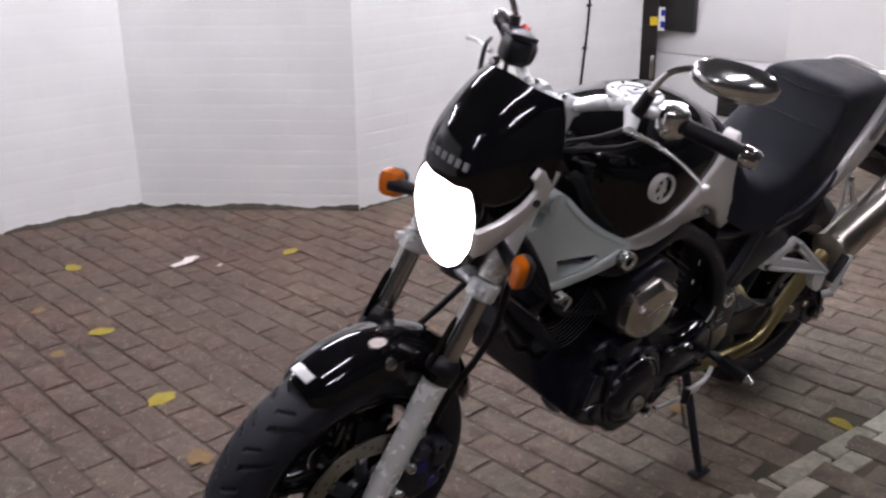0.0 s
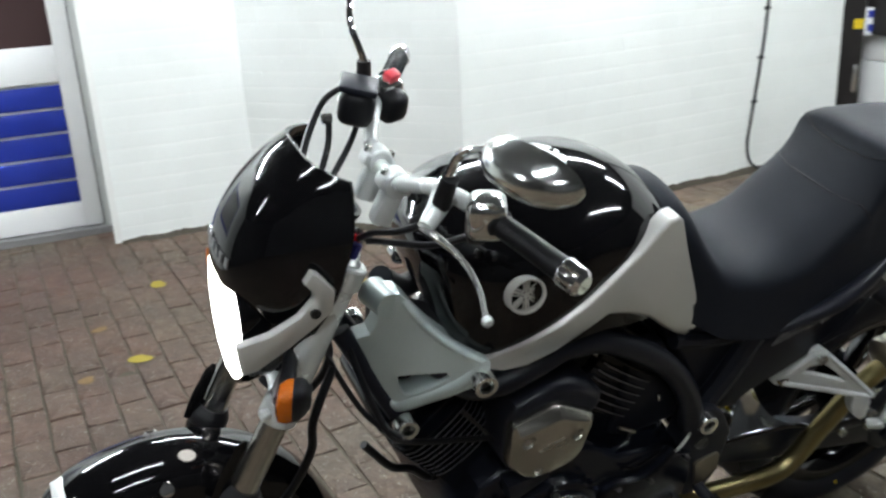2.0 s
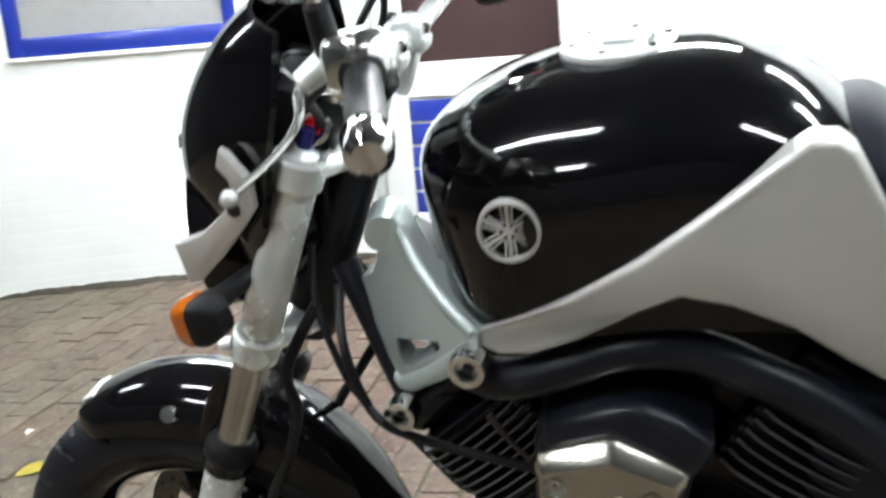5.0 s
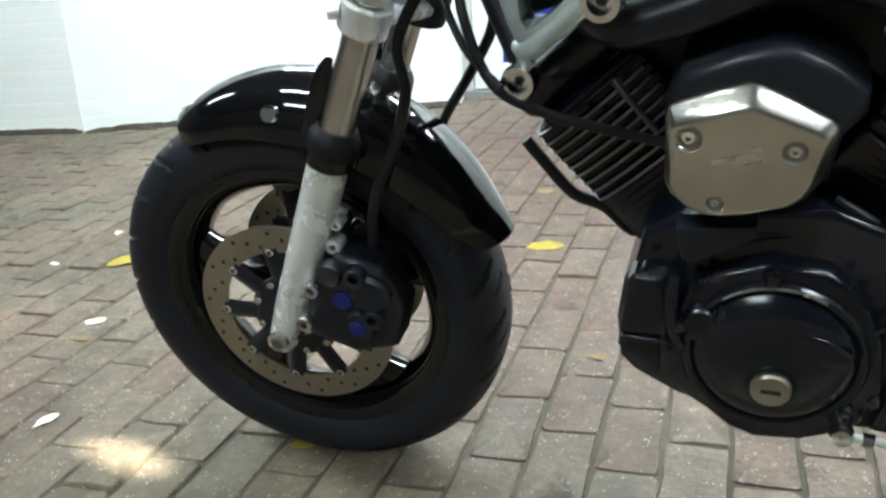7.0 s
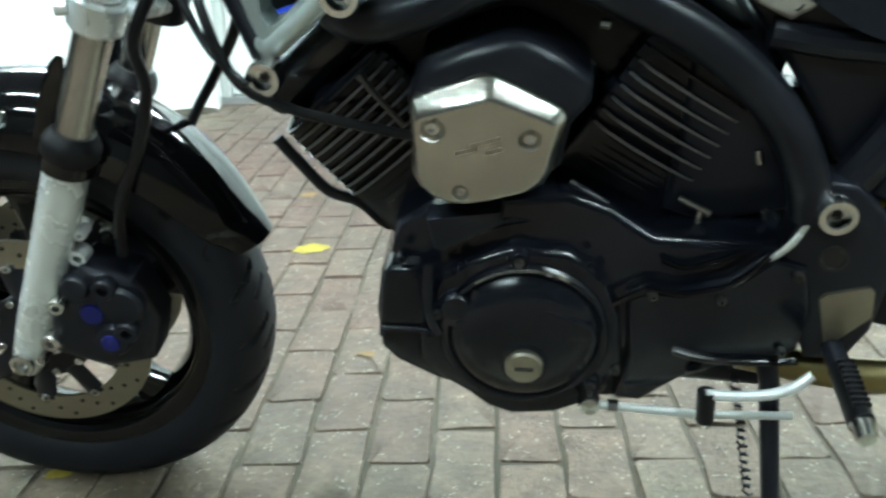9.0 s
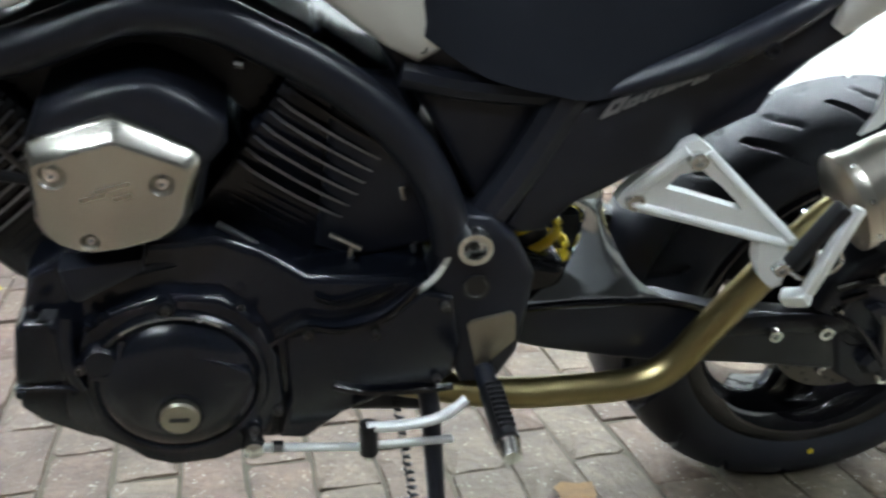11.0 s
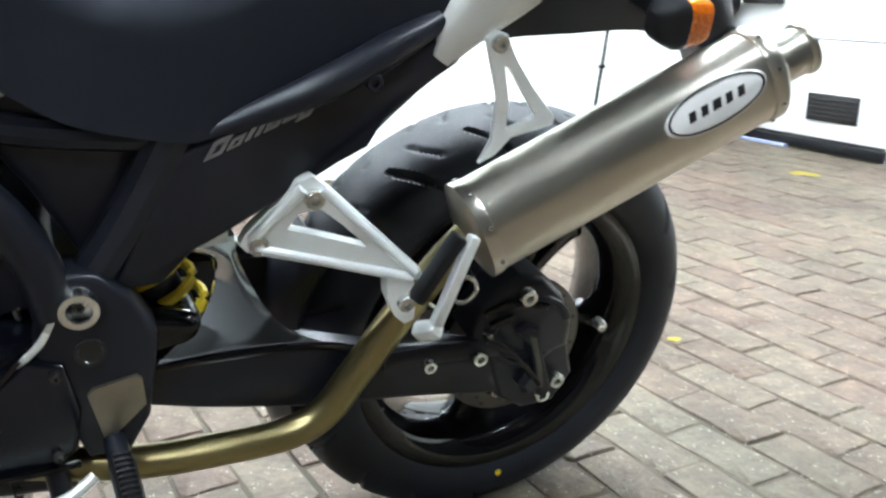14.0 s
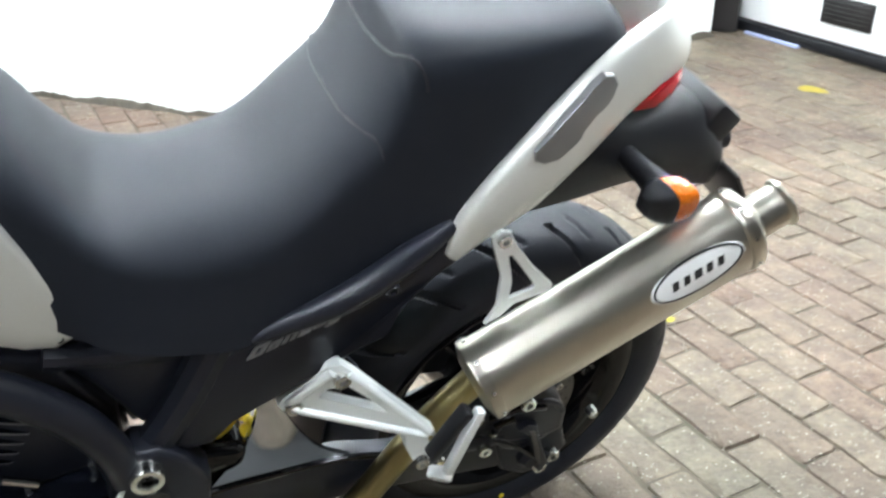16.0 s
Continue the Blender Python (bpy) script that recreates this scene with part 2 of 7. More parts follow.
BLACKDECAL = material("black_enamel", (0.012, 0.012, 0.012), 0.3, 0, 0.2, 0.05)
WHITEPAINT = material("white_wall_paint", (0.83, 0.84, 0.81), 0.6, 0, 0, 0.04, 6, 0.4, 90, dirt=0.04)
PANELWHITE = material("white_door_paint", (0.8, 0.81, 0.8), 0.35, 0, 0.1, 0.04, 4, 0.05, 60)
BLUEPAINT = material("blue_gloss_paint", (0.012, 0.03, 0.27), 0.3, 0, 0.2, 0.12, 6)
FRAMEGREY = material("grey_door_frame", (0.55, 0.57, 0.55), 0.4, 0, 0.1, 0.06, 8)
BROWNGLASS = material("dark_door_glass", (0.05, 0.03, 0.03), 0.08, 0, 0.5, 0.1, 3)
OBSCURE = material("grey_obscure_glass", (0.3, 0.3, 0.29), 0.2, 0, 0.4, 0.1, 20, 0.3, 150)
DARKMETAL = material("dark_painted_steel", (0.02, 0.018, 0.018), 0.45, 0.2, 0.1, 0.3, 8)
RUSTGREY = material("grey_galvanised_trim", (0.3, 0.3, 0.3), 0.5, 0.5, 0, 0.2, 10)
SAND = material("jointing_sand", (0.075, 0.064, 0.044), 0.95, 0, 0, 0.5, 25, 0.8, 200)
CEIL = material("roof_boards", (0.045, 0.045, 0.045), 0.8, 0, 0, 0.1, 2)
def add_soil(m, color):
    """Damp soil in patches over a bed of sand."""
    nt = m.node_tree
    b = nt.nodes["Principled BSDF"]
    old = b.inputs["Base Color"].links[0].from_socket
    ge = nt.nodes.new("ShaderNodeNewGeometry")
    n = nt.nodes.new("ShaderNodeTexNoise")
    n.inputs["Scale"].default_value = 2.6
    n.inputs["Detail"].default_value = 7
    nt.links.new(ge.outputs["Position"], n.inputs["Vector"])
    rp = nt.nodes.new("ShaderNodeValToRGB")
    rp.color_ramp.elements[0].position, rp.color_ramp.elements[1].position = 0.5, 0.62
    nt.links.new(n.outputs[0], rp.inputs[0])
    mx = nt.nodes.new("ShaderNodeMix")
    mx.data_type = "RGBA"
    nt.links.new(rp.outputs[0], mx.inputs[0])
    nt.links.new(old, mx.inputs[6])
    mx.inputs[7].default_value = (*color, 1)
    nt.links.new(mx.outputs[2], b.inputs["Base Color"])


add_soil(SAND, (0.046, 0.04, 0.024))
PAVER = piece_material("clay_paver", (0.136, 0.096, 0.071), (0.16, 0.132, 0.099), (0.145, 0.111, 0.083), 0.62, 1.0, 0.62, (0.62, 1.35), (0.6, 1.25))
PAINTEDPAVER = piece_material("white_lined_paver", (0.46, 0.43, 0.37), (0.56, 0.53, 0.465), (0.37, 0.34, 0.28), 0.7, 0.9, 0.5)
WALLBRICK = piece_material("painted_brick", (0.81, 0.84, 0.812), (0.83, 0.86, 0.832), (0.82, 0.85, 0.822), 0.6, 0.04, grain=(0.985, 1.015), broad=(0.95, 1.03))
YELLOWMARK = material("yellow_dry_leaf", (0.33, 0.26, 0.03), 0.8, 0, 0, 0.4, 60, 0.5, 150)
LEAF = material("dry_leaf", (0.2, 0.12, 0.045), 0.7, 0, 0, 0.4, 60, 0.4, 200)
DIRT = material("damp_dirt", (0.05, 0.042, 0.03), 0.9, 0, 0, 0.5, 40, 0.8, 150)
PAPER = material("white_litter", (0.75, 0.7, 0.66), 0.7, 0, 0, 0.1, 40)
TUBE = glowing("fluorescent_tube", (0.93, 1.0, 1.04), LAMP_POWER * 1.3)
# unseen near-side tubes, emission lowered only to balance the brightness
DIMTUBE = glowing("worn_fluorescent_tube", (0.93, 1.0, 1.04), LAMP_POWER * 0.82)
FINEDGE = material("bare_fin_edge", (0.2, 0.2, 0.215), 0.38, 0.8, 0, 0.3, 60)
DARKDISC = material("dark_disc_steel", (0.12, 0.115, 0.11), 0.4, 1.0, 0, 0.2, 30)


# ---- mesh helpers ----
measure_of = {"now": None}


def part(name, bm, mats, parent=None, label="", smooth=35.0, m=None):
    if m is not None:
        bmesh.ops.transform(bm, matrix=m, verts=bm.verts)
    if measure_of["now"] is not None:
        bmesh.ops.transform(bm, matrix=measure_of["now"], verts=bm.verts)
    bmesh.ops.recalc_face_normals(bm, faces=bm.faces)
    me = bpy.data.meshes.new(name)
    bm.to_mesh(me)
    bm.free()
    for mt in (mats if isinstance(mats, (list, tuple)) else [mats]):
        me.materials.append(mt)
    if smooth:
        me.shade_smooth()
        me.set_sharp_from_angle(angle=radians(smooth))
    ob = new(name, me)
    if parent is not None:
        ob.parent = parent
    if label:
        ob["label"] = label
    return ob


def curve_points(pts, steps):
    """Catmull-Rom through the points."""
    P = [Vector(p) for p in pts]
    if steps < 2:
        return P
    out = []
    for i in range(len(P) - 1):
        a = P[max(i - 1, 0)]
        b, c = P[i], P[i + 1]
        d = P[min(i + 2, len(P) - 1)]
        for k in range(steps):
            t = k / steps
            out.append(0.5 * ((2 * b) + (c - a) * t + (2 * a - 5 * b + 4 * c - d) * t * t + (3 * b - a - 3 * c + d) * t ** 3))
    out.append(P[-1])
    return out


def loft(bm, rings, caps=True, closed=False):
    vs = [[bm.verts.new(p) for p in r] for r in rings]
    n = len(vs[0])
    pairs = list(zip(vs, vs[1:])) + ([(vs[-1], vs[0])] if closed else [])
    for a, b in pairs:
        for j in range(n):
            bm.faces.new((a[j], a[(j + 1) % n], b[(j + 1) % n], b[j]))
    if caps and not closed:
        bm.faces.new(vs[0][::-1])
        bm.faces.new(vs[-1])
    return vs


def tube(pts, r, seg=12, steps=1, bm=None, flat=1.0, up=(0, 1, 0)):
    """A round bar along the points; r one radius or one a point; flat squeezes it across up."""
    bm = bm or bmesh.new()
    P = curve_points(pts, steps)
    n = len(P)
    rs = r if isinstance(r, (list, tuple)) else [r] * len(pts)
    rings = []
    for i, p in enumerate(P):
        f = i / max(1, n - 1) * (len(rs) - 1)
        k = min(int(f), len(rs) - 2) if len(rs) > 1 else 0
        rad = rs[k] + (rs[k + 1] - rs[k]) * (f - k) if len(rs) > 1 else rs[0]
        t = (P[min(i + 1, n - 1)] - P[max(i - 1, 0)]).normalized()
        u = Vector(up)
        if abs(u.dot(t)) > 0.95:
            u = Vector((1, 0, 0)) if abs(t.x) < 0.9 else Vector((0, 0, 1))
        u = (u - t * u.dot(t)).normalized()
        v = t.cross(u)
        rings.append([p + u * math.cos(a) * rad * flat + v * math.sin(a) * rad for a in (2 * math.pi * j / seg for j in range(seg))])
    loft(bm, rings)
    return bm


def lathe(profile, center=(0, 0, 0), axis=(0, 1, 0), seg=32, bm=None, closed=False, spin=0.0):
    """profile: (radius, height along the axis)."""
    bm = bm or bmesh.new()
    ax = Vector(axis).normalized()
    u = ax.orthogonal().normalized()
    if abs(ax.y) > 0.9:
        u = Vector((1, 0, 0))
    v = ax.cross(u)
    c = Vector(center)
    rings = []
    for j in range(seg):
        a = 2 * math.pi * j / seg + spin
        d = u * math.cos(a) + v * math.sin(a)
        rings.append([c + d * r + ax * h for r, h in profile])
    vs = [[bm.verts.new(p) for p in r] for r in rings]
    m = len(profile)
    for j in range(seg):
        a, b = vs[j], vs[(j + 1) % seg]
        for i in range(m if closed else m - 1):
            k = (i + 1) % m
            bm.faces.new((a[i], a[k], b[k], b[i]))
    if not closed:
        for e in (0, m - 1):
            if profile[e][0] > 1e-6:
                bm.faces.new([vs[j][e] for j in range(seg)])
        bmesh.ops.remove_doubles(bm, verts=[v for r in vs for v in r], dist=1e-6)
    return bm


def prism(poly, y0, y1, bevel=0.0, seg=2, bm=None):
    """A plate: outline in x, z; y0 (outside) and y1 numbers or functions of x."""
    bm = bm or bmesh.new()
    f0 = y0 if callable(y0) else (lambda x: y0)
    f1 = y1 if callable(y1) else (lambda x: y1)
    a = [bm.verts.new((x, f0(x), z)) for x, z in poly]
    b = [bm.verts.new((x, f1(x), z)) for x, z in poly]
    n = len(poly)
    front = bm.faces.new(a)
    bm.faces.new(b[::-1])
    for i in range(n):
        bm.faces.new((a[i], b[i], b[(i + 1) % n], a[(i + 1) % n]))
    bmesh.ops.recalc_face_normals(bm, faces=bm.faces)
    if bevel:
        edges = [e for e in front.edges]
        bmesh.ops.bevel(bm, geom=edges, offset=bevel, segments=seg, affect="EDGES", profile=0.5)
    return bm


def block(center, size, bevel=0.0, rot=(0, 0, 0), bm=None, seg=2, m=None):
    bm = bm or bmesh.new()
    r = bmesh.ops.create_cube(bm, size=1.0)
    vs = r["verts"]
    bmesh.ops.scale(bm, vec=size, verts=vs)
    if bevel:
        es = list({e for v in vs for e in v.link_edges})
        out = bmesh.ops.bevel(bm, geom=es, offset=bevel, segments=seg, affect="EDGES", profile=0.5)
        vs = list({v for f in out["faces"] for v in f.verts} | {v for v in vs if v.is_valid})
    mm = m if m is not None else pose(*center, *rot)
    bmesh.ops.transform(bm, matrix=mm, verts=[v for v in vs if v.is_valid])
    return bm


def hull(sections, arc=14, bm=None):
    """A body along x: sections (x, bottom z, widest z, top z, half width, half width below, squareness)."""
    bm = bm or bmesh.new()
    rings = []
    for x, zb, zw, zt, w, wb, n in sections:
        ring = [(x, -wb, zb), (x, -(wb * 0.4 + w * 0.6), zb + (zw - zb) * 0.5)]
        for k in range(arc + 1):
            u = math.pi * k / arc
            c, s = math.cos(u), math.sin(u)
            ring.append((x, -w * math.copysign(abs(c) ** (2 / n), c), zw + (zt - zw) * abs(s) ** (2 / n)))
        ring += [(x, wb * 0.4 + w * 0.6, zb + (zw - zb) * 0.5), (x, wb, zb)]
        rings.append(ring)
    loft(bm, rings)
    return bm


def fine(sections, steps=4):
    """More sections between those given."""
    out = []
    n = len(sections)
    for i in range(n - 1):
        a = sections[max(i - 1, 0)]
        b, c = sections[i], sections[i + 1]
        d = sections[min(i + 2, n - 1)]
        for k in range(steps):
            t = k / steps
            out.append(tuple(0.5 * (2 * q + (r - p) * t + (2 * p - 5 * q + 4 * r - s) * t * t + (3 * q - p - 3 * r + s) * t ** 3)
                             for p, q, r, s in zip(a, b, c, d)))
    out.append(sections[-1])
    return out


def cut_plate(outer, slots, y0, y1):
    """A plate with openings through it: outlines in x, z; y0 and y1 functions of x."""
    bm = bmesh.new()
    loops = []
    for f in (y0, y1):
        edges = []
        mine = []
        for ring in [outer] + slots:
            vs = [bm.verts.new((x, f(x), z)) for x, z in ring]
            edges += [bm.edges.new((vs[i], vs[(i + 1) % len(vs)])) for i in range(len(vs))]
            mine.append(vs)
        bmesh.ops.triangle_fill(bm, edges=edges, use_beauty=True)
        loops.append(mine)
    for a, b in zip(*loops):
        for i in range(len(a)):
            j = (i + 1) % len(a)
            bm.faces.new((a[i], a[j], b[j], b[i]))
    return bm


def flipped(bm):
    """A mirror image across the machine's middle plane."""
    out = bm.copy()
    bmesh.ops.scale(out, vec=(1, -1, 1), verts=out.verts)
    bmesh.ops.reverse_faces(out, faces=out.faces)
    return out


def thing(name, m, label, category, group="", kind=""):
    e = new(name)
    e.empty_display_size = 0.1
    e.matrix_world = m
    return tagged(e, label, category, group, kind)


# ---- the yard ----
HIGH = 2.75
EYE_SIDE = Vector((0.5, -1.5))


def frame_of(p, q):
    """The matrix of a wall from p to q: x along it, y out of its face, z up."""
    a, b = Vector(p), Vector(q)
    d = (b - a).normalized()
    n = Vector((d.y, -d.x))
    if n.dot(EYE_SIDE - (a + b) / 2) < 0:
        n = -n
    m = Matrix(((d.x, n.x, 0, a.x), (d.y, n.y, 0, a.y), (0, 0, 1, 0), (0, 0, 0, 1)))
    return m, (b - a).length


def slab(bm, x0, x1, y0, y1, z0, z1):
    block(((x0 + x1) / 2, (y0 + y1) / 2, (z0 + z1) / 2), (x1 - x0, y1 - y0, z1 - z0), bm=bm)


def wall(name, p, q, label, gap=None, z0=0.0, thick=0.22, mat=None):
    """gap: (x0, x1, z0, z1), an opening along the wall."""
    m, length = frame_of(p, q)
    bm = bmesh.new()
    if gap:
        a, b, c, d = gap
        slab(bm, 0, a, -thick, 0, z0, HIGH)
        slab(bm, b, length, -thick, 0, z0, HIGH)
        slab(bm, a, b, -thick, 0, d, HIGH)
        if c > z0:
            slab(bm, a, b, -thick, 0, z0, c)
    else:
        slab(bm, 0, length, -thick, 0, z0, HIGH)
    ob = part(name, bm, mat or WHITEPAINT, smooth=0)
    ob.matrix_world = m
    return tagged(ob, label, "wall", kind="structure"), m, length


PAINTED = "white painted brick wall standing on clay pavers"
wall_far_left, _, _ = wall("wall_1", (-4.63, 1.24), (-2.82, 1.85), PAINTED)
wall_window, m_win, len_win = wall("wall_2", (-2.82, 1.85), (-1.28, 2.81), "white painted brick wall with a blue framed window", gap=(0.25, 1.27, 1.1, 2.02))
wall_a, m_a, len_a = wall("wall_3", (-0.213, 2.927), (0.446, 2.997), PAINTED)
wall_b, m_b, len_b = wall("wall_4", (0.446, 2.997), (1.335, 2.325), PAINTED)
wall_c, m_c, len_c = wall("wall_5", (1.335, 2.325), (3.72, 2.87), PAINTED)
wall_right, _, _ = wall("wall_6", (4.12, 2.04), (4.75, -0.5), "white wall beside the garage door")
# reveals and the lintel of the door's recess
bm = bmesh.new()
for p, q in (((-1.28, 2.81), (-1.39, 3.09)), ((-0.213, 2.927), (-0.225, 3.22))):
    m, ln = frame_of(p, q)
    b2 = bmesh.new()
    slab(b2, 0, ln, -0.03, 0.0, 0, HIGH)
    bmesh.ops.transform(b2, matrix=m, verts=b2.verts)
    me = bpy.data.meshes.new("reveal")
    b2.to_mesh(me)
    bm.from_mesh(me)
    bpy.data.meshes.remove(me)
    b2.free()
m_door, len_door = frame_of((-1.375, 3.06), (-0.225, 3.2))
b2 = bmesh.new()
slab(b2, -0.05, len_door + 0.05, -0.2, 0.2, 2.08, HIGH)
bmesh.ops.transform(b2, matrix=m_door, verts=b2.verts)
me = bpy.data.meshes.new("lintel")
b2.to_mesh(me)
bm.from_mesh(me)
bpy.data.meshes.remove(me)
b2.free()
tagged(part("wall_7", bm, WHITEPAINT, smooth=0), "white painted reveals and lintel of the door recess", "wall", kind="structure")
# plain dark walls and a roof, added out of view, that close the yard
for i, (p, q) in enumerate((((-4.63, 1.24), (-4.63, -5.0)), ((-4.63, -5.0), (4.75, -5.0)), ((4.75, -5.0), (4.75, -0.5)))):
    wall("wall_%d" % (8 + i), p, q, "plain dark wall added out of view to close the yard", mat=CEIL)
bm = bmesh.new()
slab(bm, -5, 5.2, -5.3, 3.8, HIGH, HIGH + 0.12)
tagged(part("ceiling", bm, CEIL, smooth=0), "plain dark roof added out of view over the yard", "ceiling", kind="structure")
bm = bmesh.new()
slab(bm, -9, 9, -9, 9, -0.12, -0.005)
ground = tagged(part("ground", bm, SAND, smooth=0), "dark sandy bed between clay pavers", "ground", kind="structure")


# The door with its blue louvred panel
def build_door():
    door = thing("door_1", m_door, "white door with dark glass above a blue slatted panel", "door", kind="structure")
    w = len_door
    f = bmesh.new()
    for x0, x1, z0, z1 in ((0.0, 0.055, 0, 2.08), (w - 0.075, w, 0, 2.08), (0.055, w - 0.075, 2.02, 2.08)):
        block(((x0 + x1) / 2, 0.0, (z0 + z1) / 2), (x1 - x0, 0.09, z1 - z0), 0.006, bm=f)
    part("door_frame", f, FRAMEGREY, door)
    f = bmesh.new()
    for x0, x1, z0, z1 in ((0.06, 0.21, 0.04, 2.01), (w - 0.165, w - 0.08, 0.04, 2.01), (0.21, w - 0.165, 0.04, 0.165), (0.21, w - 0.165, 0.755, 0.925), (0.21, w - 0.165, 1.9, 2.01)):
        block(((x0 + x1) / 2, -0.01, (z0 + z1) / 2), (x1 - x0, 0.045, z1 - z0), 0.004, bm=f)
    part("leaf_frame", f, PANELWHITE, door)
    f = bmesh.new()
    block(((0.21 + w - 0.165) / 2, -0.02, 0.46), (w - 0.375, 0.012, 0.6), bm=f)
    part("backing_panel", f, PANELWHITE, door)
    for k in range(5):
        z = 0.168 + 0.117 * k
        f = block(((0.21 + w - 0.165) / 2, -0.004, z + 0.0525), (w - 0.38, 0.014, 0.103), 0.003)
        part("slat", f, BLUEPAINT, door)
    f = block(((0.21 + w - 0.165) / 2, -0.012, 1.41), (w - 0.375, 0.008, 0.98))
    part("pane", f, BROWNGLASS, door)
    f = bmesh.new()
    slab(f, -0.02, w + 0.02, -0.04, 0.06, 0.0, 0.035)
    part("threshold", f, RUSTGREY, door)


build_door()


def build_window():
    win = thing("window_1", m_win, "grey obscure window in a bright blue frame", "window", kind="structure")
    a, b, c, d = 0.25, 1.27, 1.1, 2.02
    f = bmesh.new()
    for x0, x1, z0, z1 in ((a, a + 0.06, c, d), (b - 0.06, b, c, d), (a + 0.06, b - 0.06, c, c + 0.085), (a + 0.06, b - 0.06, d - 0.06, d)):
        block(((x0 + x1) / 2, -0.03, (z0 + z1) / 2), (x1 - x0, 0.08, z1 - z0), 0.005, bm=f)
    part("window_frame", f, BLUEPAINT, win)
    part("pane", block(((a + b) / 2, -0.04, (c + d) / 2), (b - a - 0.1, 0.008, d - c - 0.1)), OBSCURE, win)
    part("window_sill", block(((a + b) / 2, 0.004, c - 0.012), (b - a + 0.03, 0.05, 0.02), 0.004), WHITEPAINT, win)


build_window()

# The garage door at the right and the post beside it
m_gar, len_gar = frame_of((3.93, 2.95), (4.12, 2.05))


def build_garage():
    g = thing("garage_door", m_gar, "white garage door with a dark rubber seal along its foot", "garage door", kind="structure")
    f = bmesh.new()
    for k in range(6):
        block((len_gar / 2, -0.02, 0.065 + 0.45 * k + 0.22), (len_gar + 0.03, 0.04, 0.444), 0.004, bm=f)
    part("door_leaf", f, PANELWHITE, g)
    part("rubber_seal", block((len_gar / 2, 0.004, 0.03), (len_gar + 0.04, 0.05, 0.05), 0.01), HOSE, g)
    part("blue_strip", block((0.26, 0.035, 0.008), (0.34, 0.03, 0.014), 0.003), PALEBLUE, g)
    f = block((0.64, 0.004, 0.205), (0.275, 0.014, 0.125), 0.004)
    vent = part("vent", f, DARKMETAL, g, "dark ventilation grille")
    for k in range(5):
        part("vane", block((0.64, 0.014, 0.165 + 0.02 * k), (0.245, 0.008, 0.008), 0.001), DARKMETAL, vent)


build_garage()


def build_post():
    p = thing("door_post", pose(3.83, 2.955, 0, 0, 0, -37), "dark steel door post with a yellow and a blue sticker", "post", kind="structure")
    part("post", block((0, 0, 1.375), (0.165, 0.09, 2.74), 0.006), DARKMETAL, p)
    part("grey_trim", block((-0.115, 0.02, 1.375), (0.06, 0.05, 2.74), 0.004), RUSTGREY, p)
    part("hinge", block((0.055, -0.05, 0.42), (0.03, 0.016, 0.16), 0.005), STEEL, p)
    part("yellow_sticker", block((0.052, -0.0475, 0.722), (0.05, 0.003, 0.055)), YELLOW, p)
    part("white_sticker", block((-0.055, -0.0475, 0.86), (0.012, 0.003, 0.45)), PANELWHITE, p)
    card = part("sticker", block((0.11, -0.0475, 0.735), (0.058, 0.006, 0.15)), PANELWHITE, p, "white sticker with blue bars")
    for z in (0.775, 0.7):
        part("blue_mark", block((0.11, -0.052, z), (0.03, 0.003, 0.04)), BLUEPAINT, card)


build_post()

# dark box on the garage door, above the seat
bm = block((0, 0, 0), (0.265, 0.05, 0.5), 0.008)
sign = thing("letter_box", m_gar @ pose(0.18, 0.03, 0.91), "dark steel box fixed to the white garage door", "box")
part("case", bm, DARKMETAL, sign)
part("lid", block((0, 0.03, 0.1), (0.2, 0.012, 0.2), 0.004), RUSTGREY, sign)


def build_cable():
    pts = [(1.9, 0.012, 1.9), (1.855, 0.012, 0.92), (1.81, 0.012, 0.53), (1.765, 0.012, 0.25), (1.755, 0.014, 0.14), (1.77, 0.03, 0.06), (1.84, 0.06, 0.015), (1.97, 0.1, 0.008), (2.1, 0.09, 0.008)]
    c = thing("cable", m_c, "thin black cable clipped to the white wall", "cable")
    part("wire", tube(pts, 0.007, 8, 6), HOSE, c)
    for z, x in ((0.87, 1.848), (0.39, 1.789), (0.62, 1.82)):
        part("clip", block((x, 0.012, z), (0.03, 0.022, 0.016), 0.004), HOSE, c)


build_cable()

# ---- lamps: fluorescent battens under the roof ----
BATTENS = [(-0.2, -1.0, 4), (2.7, -1.1, 4), (-0.2, -2.9, 4), (-2.8, -0.6, 4), (3.0, 0.6, 4), (0.5, 1.75, 4), (2.2, 1.4, 4), (-1.4, 1.9, 4)]


def build_batten(m, lit):
    b = thing("ceiling_light", m, "white fluorescent batten fixed under the roof", "ceiling light", "fluorescent battens")
    part("batten", block((0, 0, -0.02), (1.25, 0.09, 0.04), 0.006), PANELWHITE, b)
    part("fluorescent_tube", tube([(-0.6, 0, -0.06), (0.6, 0, -0.06)], 0.019, 12), lit, b)
    for s in (-1, 1):
        part("holder", block((0.61 * s, 0, -0.055), (0.02, 0.04, 0.05), 0.004), PANELWHITE, b)
    return b


for lit, y0, y1 in ((TUBE, -0.5, 9.0), (DIMTUBE, -9.0, -0.5)):
    row = [pose(x, y, HIGH - 0.002, 0, 0, r) for x, y, r in BATTENS if y0 < y <= y1]
    first = build_batten(row[0], lit)
    for m in row[1:]:
        copy_thing(first, m)


